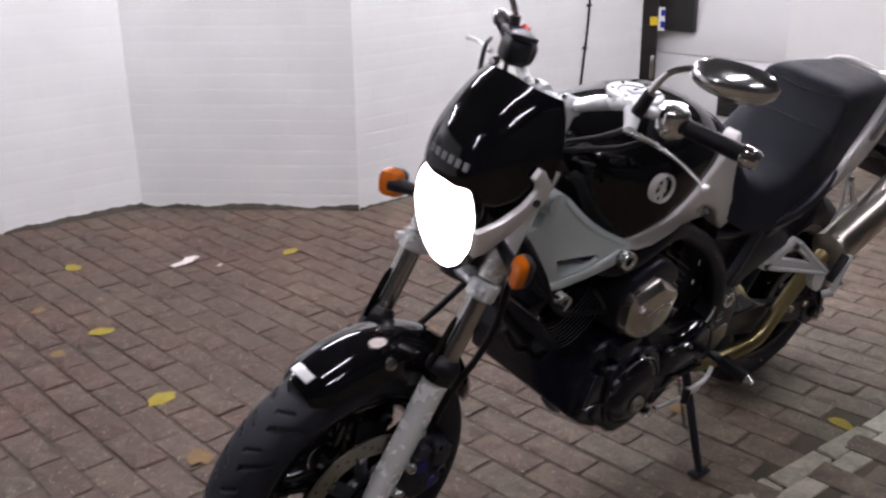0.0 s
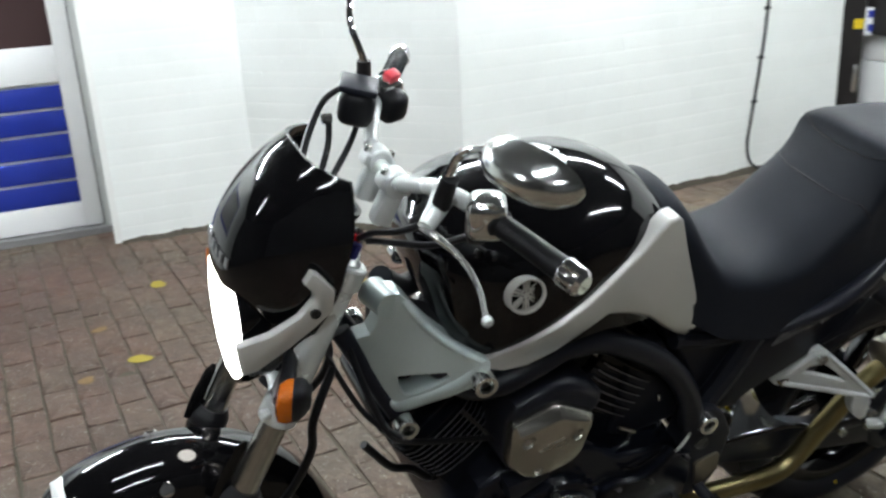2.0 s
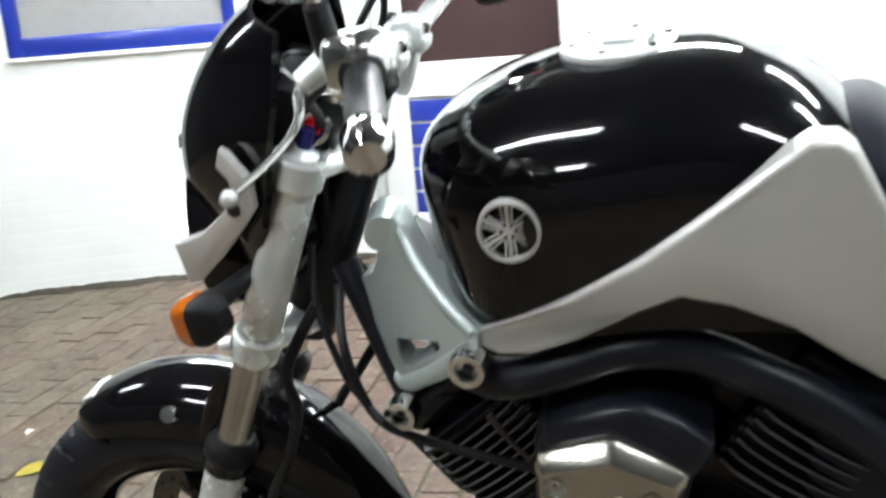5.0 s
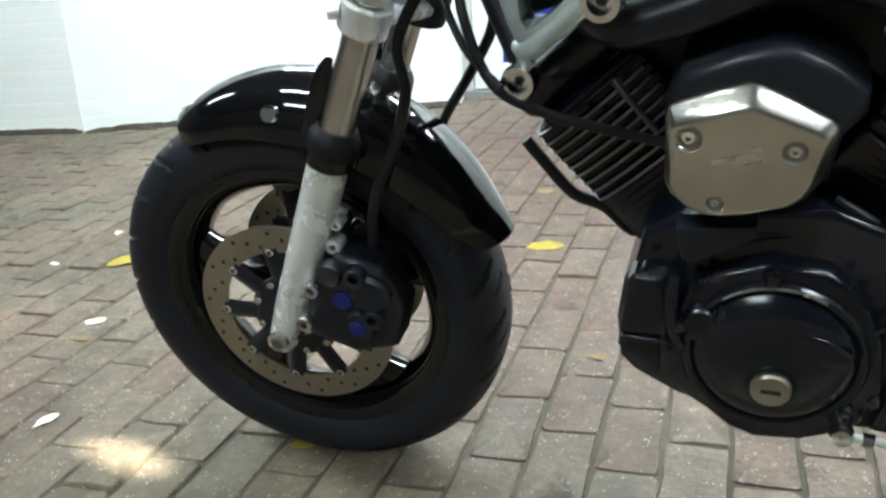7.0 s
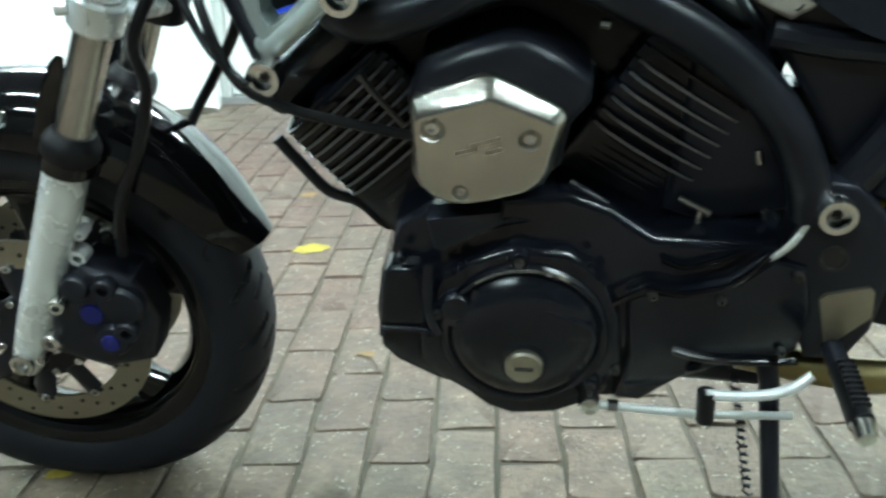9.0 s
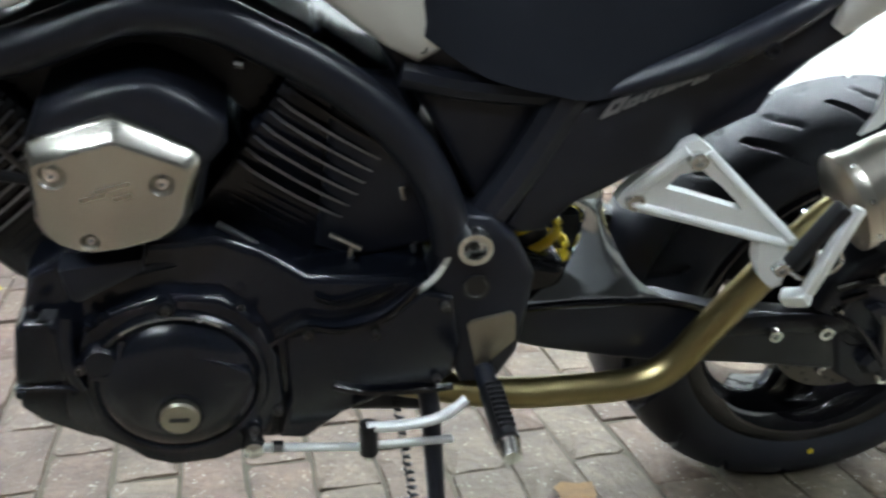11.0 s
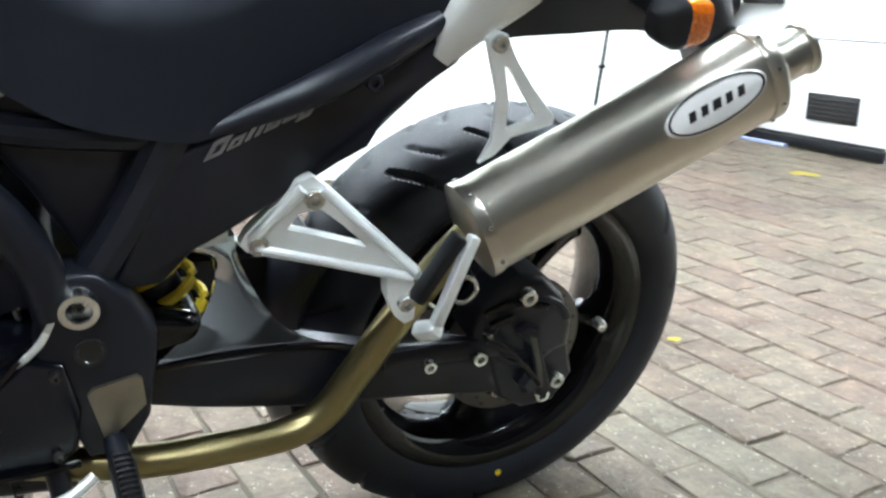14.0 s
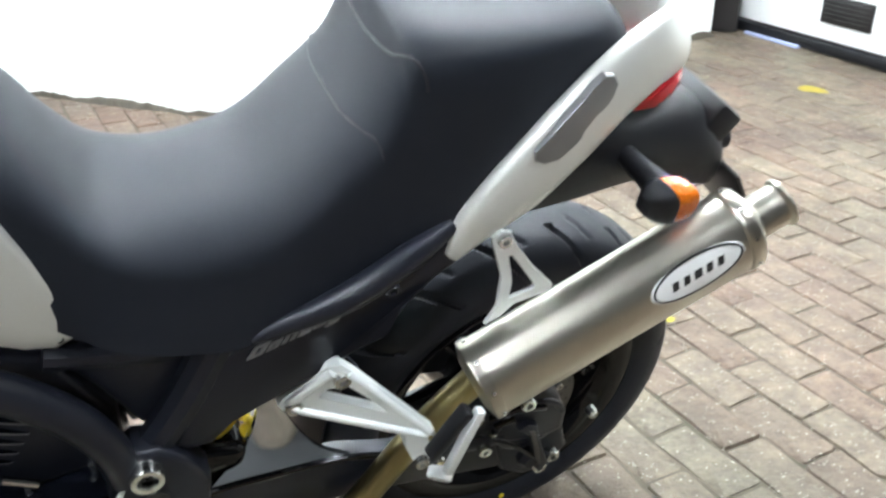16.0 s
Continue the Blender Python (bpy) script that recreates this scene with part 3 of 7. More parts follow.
# ---- the motorcycle: x to its tail, -y to its left side, z up; the origin lies under the front wheel ----
bike = thing("motorcycle", BIKE, "black naked motorcycle with silver trim leaning on its side stand", "motorcycle")
RAKE = radians(25.0)
STEM = Vector((math.sin(RAKE), 0, math.cos(RAKE)))
AXLE_F = Vector((0.0, 0.0, 0.3))
AXLE_R = Vector((1.53, 0.0, 0.318))
PIVOT = AXLE_F + Vector((math.cos(RAKE), 0, -math.sin(RAKE))) * 0.035
STEERED = Matrix.Translation(PIVOT) @ Matrix.Rotation(radians(STEER), 4, STEM) @ Matrix.Translation(-PIVOT)
# the same turn for the lamp, the cowl and the signals, in the body's own measure
HEAD = Vector((0.061, 0, 0.296))
LEAN = Vector((math.sin(radians(27.5)), 0, math.cos(radians(27.5))))
TURNED = Matrix.Translation(HEAD) @ Matrix.Rotation(radians(5.0), 4, LEAN) @ Matrix.Translation(-HEAD)


def bolt(center, r, name="bolt", mat=STEEL, parent=None, m=None, axis=(0, -1, 0), h=0.008):
    """A round socket-head bolt."""
    prof = [(0, -0.004), (r, -0.004), (r, h * 0.8), (r * 0.9, h), (r * 0.5, h), (r * 0.5, h * 0.3), (0, h * 0.3)]
    return part(name, lathe(prof, center, axis, 14), mat, parent or bike, m=m)


def ring_plug(center, r, name="frame_plug"):
    """A bright turned collar with a socket in it."""
    prof = [(0, -0.012), (r, -0.012), (r, 0.006), (r * 0.92, 0.011), (r * 0.6, 0.011), (r * 0.52, 0.004), (r * 0.5, -0.004), (0, -0.004)]
    p = part(name, lathe(prof, center, (0, -1, 0), 28), POLISHED, bike, "turned bright metal collar")
    part("socket_screw", lathe([(0, -0.003), (r * 0.3, -0.003), (r * 0.3, 0.003), (r * 0.16, 0.003), (r * 0.16, -0.001), (0, -0.001)], Vector(center), (0, -1, 0), 6), BLACKDECAL, p)
    return p


# -- wheels --
def tyre_mesh(center, R, half, rim, waves, grooves, m=None):
    """A tyre with real grooves cut in its crown."""
    bm = bmesh.new()
    seg = 480
    prof = []
    for k in range(45):
        t = -1 + 2 * k / 44
        y = half * math.sin(t * math.pi / 2 * 0.97)
        drop = (1 - math.cos(t * math.pi / 2)) ** 1.25
        prof.append((R - (R - rim - 0.028) * drop * 0.82, y, t))
    prof = [(rim, -half * 0.66, -2), (rim + 0.012, -half * 0.86, -2), (rim + 0.026, -half * 0.97, -2)] + prof + [(rim + 0.026, half * 0.97, 2), (rim + 0.012, half * 0.86, 2), (rim, half * 0.66, 2)]
    rings = []
    c = Vector(center)
    for j in range(seg):
        a = 2 * math.pi * j / seg
        ring = []
        for r, y, t in prof:
            if abs(t) < 0.93:
                ph = (a * waves / (2 * math.pi) + 0.75 * abs(t) ** 1.3 + (0.5 if t > 0 else 0)) % 1.0
                if ph < grooves and 0.2 < abs(t) < 0.86:
                    r -= 0.007
                elif (ph + 0.42) % 1.0 < grooves * 0.75 and 0.08 < abs(t) < 0.42:
                    r -= 0.004
            ring.append(c + Vector((math.cos(a) * r, y, math.sin(a) * r)))
        rings.append(ring)
    loft(bm, rings, closed=True)
    # drop the inner closing strip's doubles and leave a hollow carcass
    return bm


def spoke(center, a, r0, r1, w0, w1, d0, d1):
    """A cast spoke between two radii, wider at its foot."""
    bm = bmesh.new()
    c = Vector(center)
    er = Vector((math.cos(a), 0, math.sin(a)))
    et = Vector((-math.sin(a), 0, math.cos(a)))
    rings = []
    for k in range(7):
        f = k / 6
        r = r0 + (r1 - r0) * f
        w = w0 + (w1 - w0) * f + 0.02 * max(0, f - 0.75) * 4
        d = d0 + (d1 - d0) * f
        p = c + er * r
        ring = []
        for q in range(12):
            b = 2 * math.pi * q / 12
            cx, sx = math.cos(b), math.sin(b)
            ring.append(p + et * w * math.copysign(abs(cx) ** 0.6, cx) + Vector((0, d * math.copysign(abs(sx) ** 0.6, sx), 0)))
        rings.append(ring)
    loft(bm, rings)
    return bm


def rim_mesh(center, rim, half, seg=96):
    prof = [(rim + 0.004, -half), (rim + 0.012, -half * 0.98), (rim + 0.012, -half * 0.88), (rim - 0.012, -half * 0.8), (rim - 0.026, -half * 0.3), (rim - 0.026, half * 0.3),
            (rim - 0.012, half * 0.8), (rim + 0.012, half * 0.88), (rim + 0.012, half * 0.98), (rim + 0.004, half), (rim - 0.006, half * 0.96), (rim - 0.02, half * 0.82), (rim - 0.034, half * 0.3),
            (rim - 0.034, -half * 0.3), (rim - 0.02, -half * 0.82), (rim - 0.006, -half * 0.96)]
    return lathe(prof, center, (0, 1, 0), seg, closed=True)


def brake_disc(name, center, r1, r0, parent, m, bolts, carrier=True, mat=None):
    d = part(name, lathe([(r0, -0.0025), (r1, -0.0025), (r1, 0.0025), (r0, 0.0025)], center, (0, 1, 0), 72, closed=True), mat or DISC, parent, "drilled steel brake disc", m=m)
    bm = bmesh.new()
    for k in range(42):
        a = 2 * math.pi * k / 42
        r = r0 + (r1 - r0) * (0.25, 0.5, 0.75)[k % 3]
        p = Vector(center) + Vector((math.cos(a) * r, 0, math.sin(a) * r))
        lathe([(0, -0.0032), (0.0034, -0.0032), (0.0034, 0.0032), (0, 0.0032)], p, (0, 1, 0), 8, bm=bm)
    tagged(part("drilling", bm, BLACKDECAL, d, m=m), kind="stuff")
    if carrier:
        bm = bmesh.new()
        lathe([(0.035, -0.003), (r0 * 0.62, -0.003), (r0 * 0.62, 0.003), (0.035, 0.003)], center, (0, 1, 0), 40, bm=bm, closed=True)
        part("carrier", bm, SATIN, d, "black disc carrier", m=m)
        for k in range(bolts):
            a = 2 * math.pi * k / bolts + 0.3
            e = Vector((math.cos(a), 0, math.sin(a)))
            part("carrier_arm", tube([Vector(center) + e * r0 * 0.55, Vector(center) + e * (r0 + 0.006)], 0.015, 8, flat=0.3), SATIN, d, m=m)
        for k in range(bolts):
            a = 2 * math.pi * k / bolts + 0.3
            p = Vector(center) + Vector((math.cos(a) * (r0 + 0.002), -0.003, math.sin(a) * (r0 + 0.002)))
            bolt(p, 0.0065, "rivet", STEEL, d, m, h=0.004)
            p = Vector(center) + Vector((math.cos(a + 0.32) * r0 * 0.55, -0.003, math.sin(a + 0.32) * r0 * 0.55))
            bolt(p, 0.006, "disc_bolt", STEEL, d, m, h=0.005)
    return d


def build_front_wheel():
    w = part("front_wheel", tyre_mesh(AXLE_F, 0.3, 0.06, 0.2165, 22, 0.1), RUBBER, bike, "black front wheel with a grooved tyre", m=STEERED)
    w.name = "front_wheel"
    part("rim", rim_mesh(AXLE_F, 0.2165, 0.046), GLOSS, w, m=STEERED)
    for k in range(5):
        part("spoke", spoke(AXLE_F, radians(16 + 72 * k), 0.03, 0.19, 0.02, 0.016, 0.022, 0.018), GLOSS, w, m=STEERED)
    part("hub", lathe([(0, -0.075), (0.03, -0.075), (0.034, -0.06), (0.04, -0.03), (0.04, 0.03), (0.034, 0.06), (0.03, 0.075), (0, 0.075)], AXLE_F, (0, 1, 0), 28), GLOSS, w, m=STEERED)
    for s in (-1, 1):
        brake_disc("brake_disc", AXLE_F + Vector((0, 0.07 * s, 0)), 0.149, 0.108, bike, STEERED, 9)
    return w


front_wheel = build_front_wheel()


def build_rear_wheel():
    w = part("rear_wheel", tyre_mesh(AXLE_R, 0.318, 0.085, 0.2165, 17, 0.085), RUBBER, bike, "black rear wheel with a wide grooved tyre")
    part("rim", rim_mesh(AXLE_R, 0.2165, 0.074), GLOSS, w)
    for k in range(5):
        for s in (-7, 7):
            part("spoke", spoke(AXLE_R, radians(-90 + 72 * k + s), 0.04, 0.192, 0.012, 0.01, 0.02, 0.02), GLOSS, w)
    part("hub", lathe([(0, -0.1), (0.03, -0.1), (0.055, -0.05), (0.06, 0.0), (0.09, 0.05), (0.1, 0.09), (0, 0.1)], AXLE_R, (0, 1, 0), 32), GLOSS, w)
    brake_disc("brake_disc", AXLE_R + Vector((0, -0.085, 0)), 0.108, 0.078, bike, None, 6, mat=DARKDISC)
    part("valve", tube([(1.725, -0.03, 0.29), (1.69, -0.045, 0.298)], 0.004, 8), STEEL, w)
    part("yellow_dot", lathe([(0, 0), (0.005, 0), (0.005, 0.001), (0, 0.001)], (1.545, -0.082, 0.075), (0, -1, 0.1), 12), YELLOW, w)
    return w


rear_wheel = build_rear_wheel()


# -- fork, clamps --
def along(r0, side, out=0.0):
    """A point on a fork leg: r0 metres up from the axle."""
    return AXLE_F + STEM * r0 + Vector((0, side, 0)) + Vector((math.cos(RAKE), 0, -math.sin(RAKE))) * out


def build_fork():
    for s in (-1, 1):
        y = 0.1 * s
        leg = part("fork_leg", tube([along(-0.034, y), along(-0.012, y), along(0.05, y), along(0.2, y), along(0.29, y), along(0.315, y)], [0.0165, 0.0225, 0.025, 0.026, 0.0265, 0.0275], 24), FORKALU, bike, "silver cast fork slider", m=STEERED)
        part("dust_seal", tube([along(0.308, y), along(0.313, y), along(0.327, y), along(0.333, y), along(0.343, y)], [0.0305, 0.0335, 0.033, 0.0305, 0.024], 28), HOSE, leg, m=STEERED)
        part("seal_ring", tube([along(0.29, y), along(0.293, y), along(0.31, y), along(0.312, y)], [0.028, 0.0315, 0.032, 0.03], 28), GLOSS, leg, m=STEERED)
        part("axle_nut", lathe([(0, 0), (0.0145, 0), (0.0155, 0.008), (0.0095, 0.01), (0.0085, 0.002), (0, 0.002)], along(-0.005, y + 0.0235 * s), (0, s, 0), 24), STEEL, leg, m=STEERED)
        part("pinch_bolt", tube([along(0.012, y + 0.008 * s, 0.022), along(0.012, y + 0.03 * s, 0.022)], 0.006, 8), STEEL, leg, m=STEERED)
        part("stanchion", tube([along(0.33, y), along(0.73, y)], 0.0215, 24), BRUSHED, bike, "polished steel fork tube", m=STEERED)
        part("fork_sleeve", tube([along(0.512, y), along(0.518, y), along(0.7, y), along(0.715, y)], [0.0218, 0.0245, 0.0245, 0.023], 24), FORKALU, bike, "silver fork sleeve", m=STEERED)
        b = bmesh.new()
        tube([along(0.315, y - 0.002 * s, -0.031), along(0.36, y - 0.002 * s, -0.034), along(0.41, y - 0.002 * s, -0.032), along(0.425, y - 0.002 * s, -0.03)], [0.013, 0.012, 0.0095, 0.004], 12, bm=b, flat=0.25)
        part("fork_guard", b, GLOSS, leg, "thin black stone guard", m=STEERED)
    for r0, name in ((0.492, "lower_clamp"), (0.728, "upper_clamp")):
        b = bmesh.new()
        for s in (-1, 1):
            tube([along(r0 - 0.02, 0.1 * s), along(r0 - 0.017, 0.1 * s), along(r0 + 0.013, 0.1 * s), along(r0 + 0.016, 0.1 * s)], [0.027, 0.0295, 0.0295, 0.027], 24, bm=b)
            tube([along(r0, 0.1 * s), along(r0, 0.05 * s, 0.02), along(r0, 0.0, 0.035)], [0.022, 0.024, 0.032], 14, 3, bm=b, flat=0.62, up=STEM)
        part(name, b, FORKALU, bike, "silver fork clamp", m=STEERED)
    for s in (-1, 1):
        part("fork_cap", lathe([(0, 0), (0.018, 0), (0.018, 0.005), (0.011, 0.011), (0, 0.011)], along(0.742, 0.1 * s), STEM, 12), FORKALU, bike, m=STEERED)
        part("adjuster", lathe([(0, 0), (0.008, 0), (0.008, 0.024), (0, 0.025)], along(0.75, 0.1 * s), STEM, 10), BLUE, bike, "blue anodised fork adjuster", m=STEERED)
        part("clamp_screw", lathe([(0, 0), (0.009, 0), (0.009, 0.018), (0.005, 0.018), (0.005, 0.01), (0, 0.01)], along(0.728, 0.116 * s, -0.026), (-1, 0.2 * s, 0), 12), ALU, bike, m=STEERED)
        part("clamp_screw", lathe([(0, 0), (0.008, 0), (0.008, 0.014), (0.0045, 0.014), (0.0045, 0.008), (0, 0.008)], along(0.492, 0.116 * s, -0.024), (-1, 0.2 * s, 0), 12), ALU, bike, m=STEERED)
    part("steering_head", tube([along(0.47, 0, 0.035), along(0.75, 0, 0.035)], [0.034, 0.032], 18), SATIN, bike)


build_fork()


def build_fender():
    bm = bmesh.new()
    rings = []
    c = Vector((0.0, 0, 0.3))
    n = 15
    for k in range(25):
        f = k / 24
        a = radians(115 - 95 * f)
        er = Vector((math.cos(a), 0, math.sin(a)))
        r = 0.323 + 0.024 * math.sin(math.pi * min(1, f * 1.1)) + 0.016 * f
        hw = 0.052 + 0.022 * math.sin(math.pi * (0.12 + 0.8 * f)) ** 0.7
        deep = 0.026 + 0.05 * math.sin(math.pi * (0.08 + 0.84 * f))
        if f < 0.06:
            hw *= 0.7 + 5 * f
        if f > 0.88:
            hw *= max(0.66, math.sqrt(1 - ((f - 0.88) / 0.125) ** 2))
        ring_o, ring_i = [], []
        for j in range(n):
            p = -1 + 2 * j / (n - 1)
            y = hw * math.sin(p * math.pi / 2)
            dr = deep * (1 - math.cos(p * math.pi / 2)) ** 1.1
            ring_o.append(c + er * (r - dr) + Vector((0, y, 0)))
            ring_i.append(c + er * (r - dr - 0.004) + Vector((0, y * 0.94, 0)))
        rings.append(ring_o + ring_i[::-1])
    loft(bm, rings)
    f = part("front_fender", bm, GLOSS, bike, "glossy black front mudguard", m=STEERED)
    part("nose_plate", block((0, 0, 0), (0.02, 0.05, 0.004), 0.001, m=Matrix.Translation(c + Vector((math.cos(radians(110)), 0, math.sin(radians(112)))) * 0.331) @ pose(0, 0, 0, 0, -22, 0)), ALU, f, "small silver plate", m=STEERED)
    for s in (-1, 1):
        part("fender_screw", lathe([(0, 0), (0.013, 0), (0.011, 0.005), (0, 0.006)], c + Vector((0.035, 0.064 * s, 0.312)), (0, s, 0.55), 16), CHROME, f, m=STEERED)
        part("bracket", tube([along(0.28, 0.078 * s, 0.0), along(0.27, 0.07 * s, -0.03), along(0.3, 0.062 * s, -0.06)], 0.014, 8, bm=None, flat=0.5), GLOSS, f, m=STEERED)


build_fender()


CALIPER = Matrix.Translation((-0.024, 0, 0.006)) @ Matrix.Scale(0.94, 4)


def build_caliper(side):
    y = 0.092 * side
    poly = [(0.075, 0.33), (0.09, 0.42), (0.15, 0.475), (0.215, 0.45), (0.235, 0.38), (0.215, 0.315), (0.15, 0.3)]
    b = prism([(x - 0.01, z - 0.015) for x, z in poly], y - 0.034, y + 0.03, 0.02, 4)
    cal = part("front_caliper", b, SATIN, bike, "black front brake caliper", m=STEERED @ CALIPER)
    for x, z, q in ((0.185, 0.4, 0.03), (0.16, 0.345, 0.026), (0.13, 0.43, 0.02)):
        part("piston_boss", lathe([(0, -0.01), (q, -0.01), (q, 0.004), (q * 0.85, 0.01), (q * 0.4, 0.012), (0, 0.012)], (x, y + 0.034 * side, z), (0, side, 0), 24), SATIN, cal, m=STEERED @ CALIPER)
    for x, z, r in ((0.1, 0.405, 0.012), (0.075, 0.345, 0.013), (0.185, 0.36, 0.016), (0.17, 0.43, 0.016)):
        bolt((x, y - 0.034, z), r, "caliper_bolt", STEEL if r < 0.014 else SATIN, cal, STEERED @ CALIPER, h=0.014)
    part("blue_label", lathe([(0, 0), (0.016, 0), (0.015, 0.003), (0, 0.004)], (0.14, y + 0.034 * side, 0.385), (0, side, 0), 18), BLUE, cal, "blue maker's patch", m=STEERED @ CALIPER)
    part("blue_label", lathe([(0, 0), (0.013, 0), (0.012, 0.003), (0, 0.004)], (0.16, y + 0.046 * side, 0.345), (0, side, 0), 18), BLUE, cal, "blue maker's patch", m=STEERED @ CALIPER)
    for x, z, q in ((0.148, 0.499, 0.008), (0.136, 0.464, 0.012), (0.089, 0.378, 0.013), (0.06, 0.33, 0.011)):
        bolt((x, y - 0.002, z), q, "mount_bolt", ALU, cal, STEERED @ CALIPER, (0, side, 0), 0.02)
    part("lug", tube([(0.07, 0.1 * side, 0.36), (0.09, y, 0.375)], 0.014, 10), FORKALU, cal, m=STEERED @ CALIPER)
    part("lug", tube([(0.1, 0.1 * side, 0.41), (0.12, y, 0.42)], 0.014, 10), FORKALU, cal, m=STEERED @ CALIPER)


for s in (-1, 1):
    build_caliper(s)

measure_of["now"] = BODY
for pts, r in (([(0.36, -0.1, 0.84), (0.315, -0.13, 0.765), (0.31, -0.125, 0.7), (0.275, -0.12, 0.62), (0.225, -0.11, 0.54), (0.2, -0.1, 0.46)], 0.0075),
               ([(0.36, 0.02, 0.84), (0.385, 0.03, 0.78), (0.37, 0.03, 0.72), (0.32, 0.05, 0.65), (0.25, 0.08, 0.56), (0.2, 0.09, 0.46)], 0.0075),
               ([(0.39, -0.09, 0.86), (0.405, -0.14, 0.8), (0.436, -0.16, 0.722), (0.49, -0.155, 0.685), (0.56, -0.15, 0.662), (0.63, -0.15, 0.645)], 0.006),
               ([(0.35, -0.06, 0.9), (0.36, -0.1, 0.84), (0.4, -0.14, 0.76), (0.45, -0.17, 0.72)], 0.005)):
    part("hose", tube(pts, r, 10, 6), HOSE, bike, "black rubber hose")


# -- headlight, screen, signals --
def build_headlight():
    c = Vector((0.212, -0.012, 0.933))
    ax = Vector((-1, 0, 0.05)).normalized()
    u = Vector((0, 1, 0))
    v = ax.cross(u).normalized()
    if v.z < 0:
        v = -v

    def ring(h, k):
        out = []
        for j in range(40):
            a = 2 * math.pi * j / 40
            wx = 0.086 * math.cos(a) * (1.0 + 0.08 * math.sin(a)) + 0.016 * math.sin(a)
            wz = 0.108 * math.sin(a)
            out.append(c + ax * h + u * wx * k + v * wz * k)
        return out
    lens = bmesh.new()
    loft(lens, [ring(-0.004, 1.0), ring(0.004, 0.97), ring(0.009, 0.85), ring(0.013, 0.6), ring(0.015, 0.3), ring(0.0155, 0.05)])
    bowl = bmesh.new()
    loft(bowl, [ring(0.0, 1.05), ring(-0.012, 1.07), ring(-0.05, 1.02), ring(-0.11, 0.7), ring(-0.14, 0.35)])
    h = part("headlight", bowl, GLOSS, bike, "black round headlight, lamp switched on", m=TURNED)
    part("lens", lens, LENSGLOW, h, "bright lit headlight lens", m=TURNED)
    stay = [(0.311, 1.07), (0.32, 1.065), (0.342, 1.035), (0.338, 1.0), (0.312, 0.972), (0.274, 0.936), (0.226, 0.896), (0.204, 0.89), (0.2, 0.944), (0.248, 0.962), (0.29, 0.992), (0.312, 1.022), (0.312, 1.034), (0.3, 1.05)]
    b = prism(stay, lambda x: -0.118 - 0.29 * (x - 0.2), lambda x: -0.104 - 0.29 * (x - 0.2), 0.005)
    br = part("headlight_bracket", b, SILVER, bike, "silver headlight stay", m=TURNED)
    bolt((0.312, -0.151, 1.0), 0.008, "stay_bolt", BLACKDECAL, br, TURNED, (0, -1, 0), 0.004)


build_headlight()


def build_screen():
    # levels: z, front x, half width, back x
    lev = [(0.875, 0.248, 0.102, 0.285), (0.91, 0.235, 0.115, 0.305), (0.95, 0.218, 0.127, 0.322), (0.98, 0.209, 0.137, 0.335), (1.02, 0.203, 0.143, 0.352), (1.07, 0.216, 0.142, 0.366), (1.115, 0.241, 0.134, 0.378), (1.15, 0.27, 0.123, 0.383), (1.178, 0.302, 0.113, 0.386), (1.2, 0.337, 0.102, 0.388)]
    lev = fine(lev, 4)
    rings = []
    for z, fx, hw, bx in lev:
        o, i = [], []
        for j in range(21):
            p = -1 + 2 * j / 20
            e = abs(p) ** 3.0
            y = hw * math.copysign(min(1, abs(p) ** 0.9), p)
            x = fx + (bx - fx) * e
            d = 0.024 * p * p * max(0.0, (z - 1.06) / 0.14)
            o.append((x, y, z - d))
            i.append((x + 0.005, y * 0.96, z - d - 0.002))
        rings.append(o + i[::-1])
    bm = bmesh.new()
    loft(bm, rings)
    s = part("fly_screen", bm, GLOSS, bike, "glossy black headlight cowl", m=TURNED)
    for k in range(6):
        part("cowl_lettering", block((0.2085 + 0.15 * (abs(-0.048 + 0.019 * k) / 0.142) ** 3.3, -0.048 + 0.019 * k, 1.05), (0.003, 0.012, 0.016), 0, (0, 14, 0)), DECAL, s, "dull silver lettering bar", m=TURNED)
    part("instrument", lathe([(0, -0.03), (0.05, -0.03), (0.056, 0.0), (0.056, 0.03), (0.05, 0.034), (0.05, 0.026), (0, 0.026)], (0.37, 0.0, 1.068), (0.55, 0, 0.85), 32), SATIN, bike, "round black instrument", m=TURNED)
    part("chrome_bezel", lathe([(0.05, 0.03), (0.057, 0.03), (0.057, 0.038), (0.05, 0.038)], (0.37, 0.0, 1.068), (0.55, 0, 0.85), 32, closed=True), CHROME, bike, m=TURNED)
    part("dial", lathe([(0, 0.028), (0.049, 0.028), (0.049, 0.03), (0, 0.03)], (0.37, 0.0, 1.068), (0.55, 0, 0.85), 32), BLACKDECAL, bike, m=TURNED)
    b = prism([(0.25, 0.93), (0.33, 0.93), (0.4, 1.02), (0.39, 1.1), (0.33, 1.12), (0.27, 1.05)], -0.075, 0.075, 0.01)
    part("cowl_liner", b, PLASTIC, bike, "black plastic cowl liner", m=TURNED)
    part("tell_tale", lathe([(0, 0), (0.022, 0), (0.022, 0.008), (0.016, 0.01), (0, 0.004)], (0.395, -0.075, 1.06), (0.2, -0.9, 0.35), 20), CHROME, bike, "chrome rimmed warning lamp", m=TURNED)
    part("red_lens", lathe([(0, 0.006), (0.013, 0.006), (0.01, 0.011), (0, 0.012)], (0.395, -0.075, 1.06), (0.2, -0.9, 0.35), 16), RED, bike, m=TURNED)


build_screen()


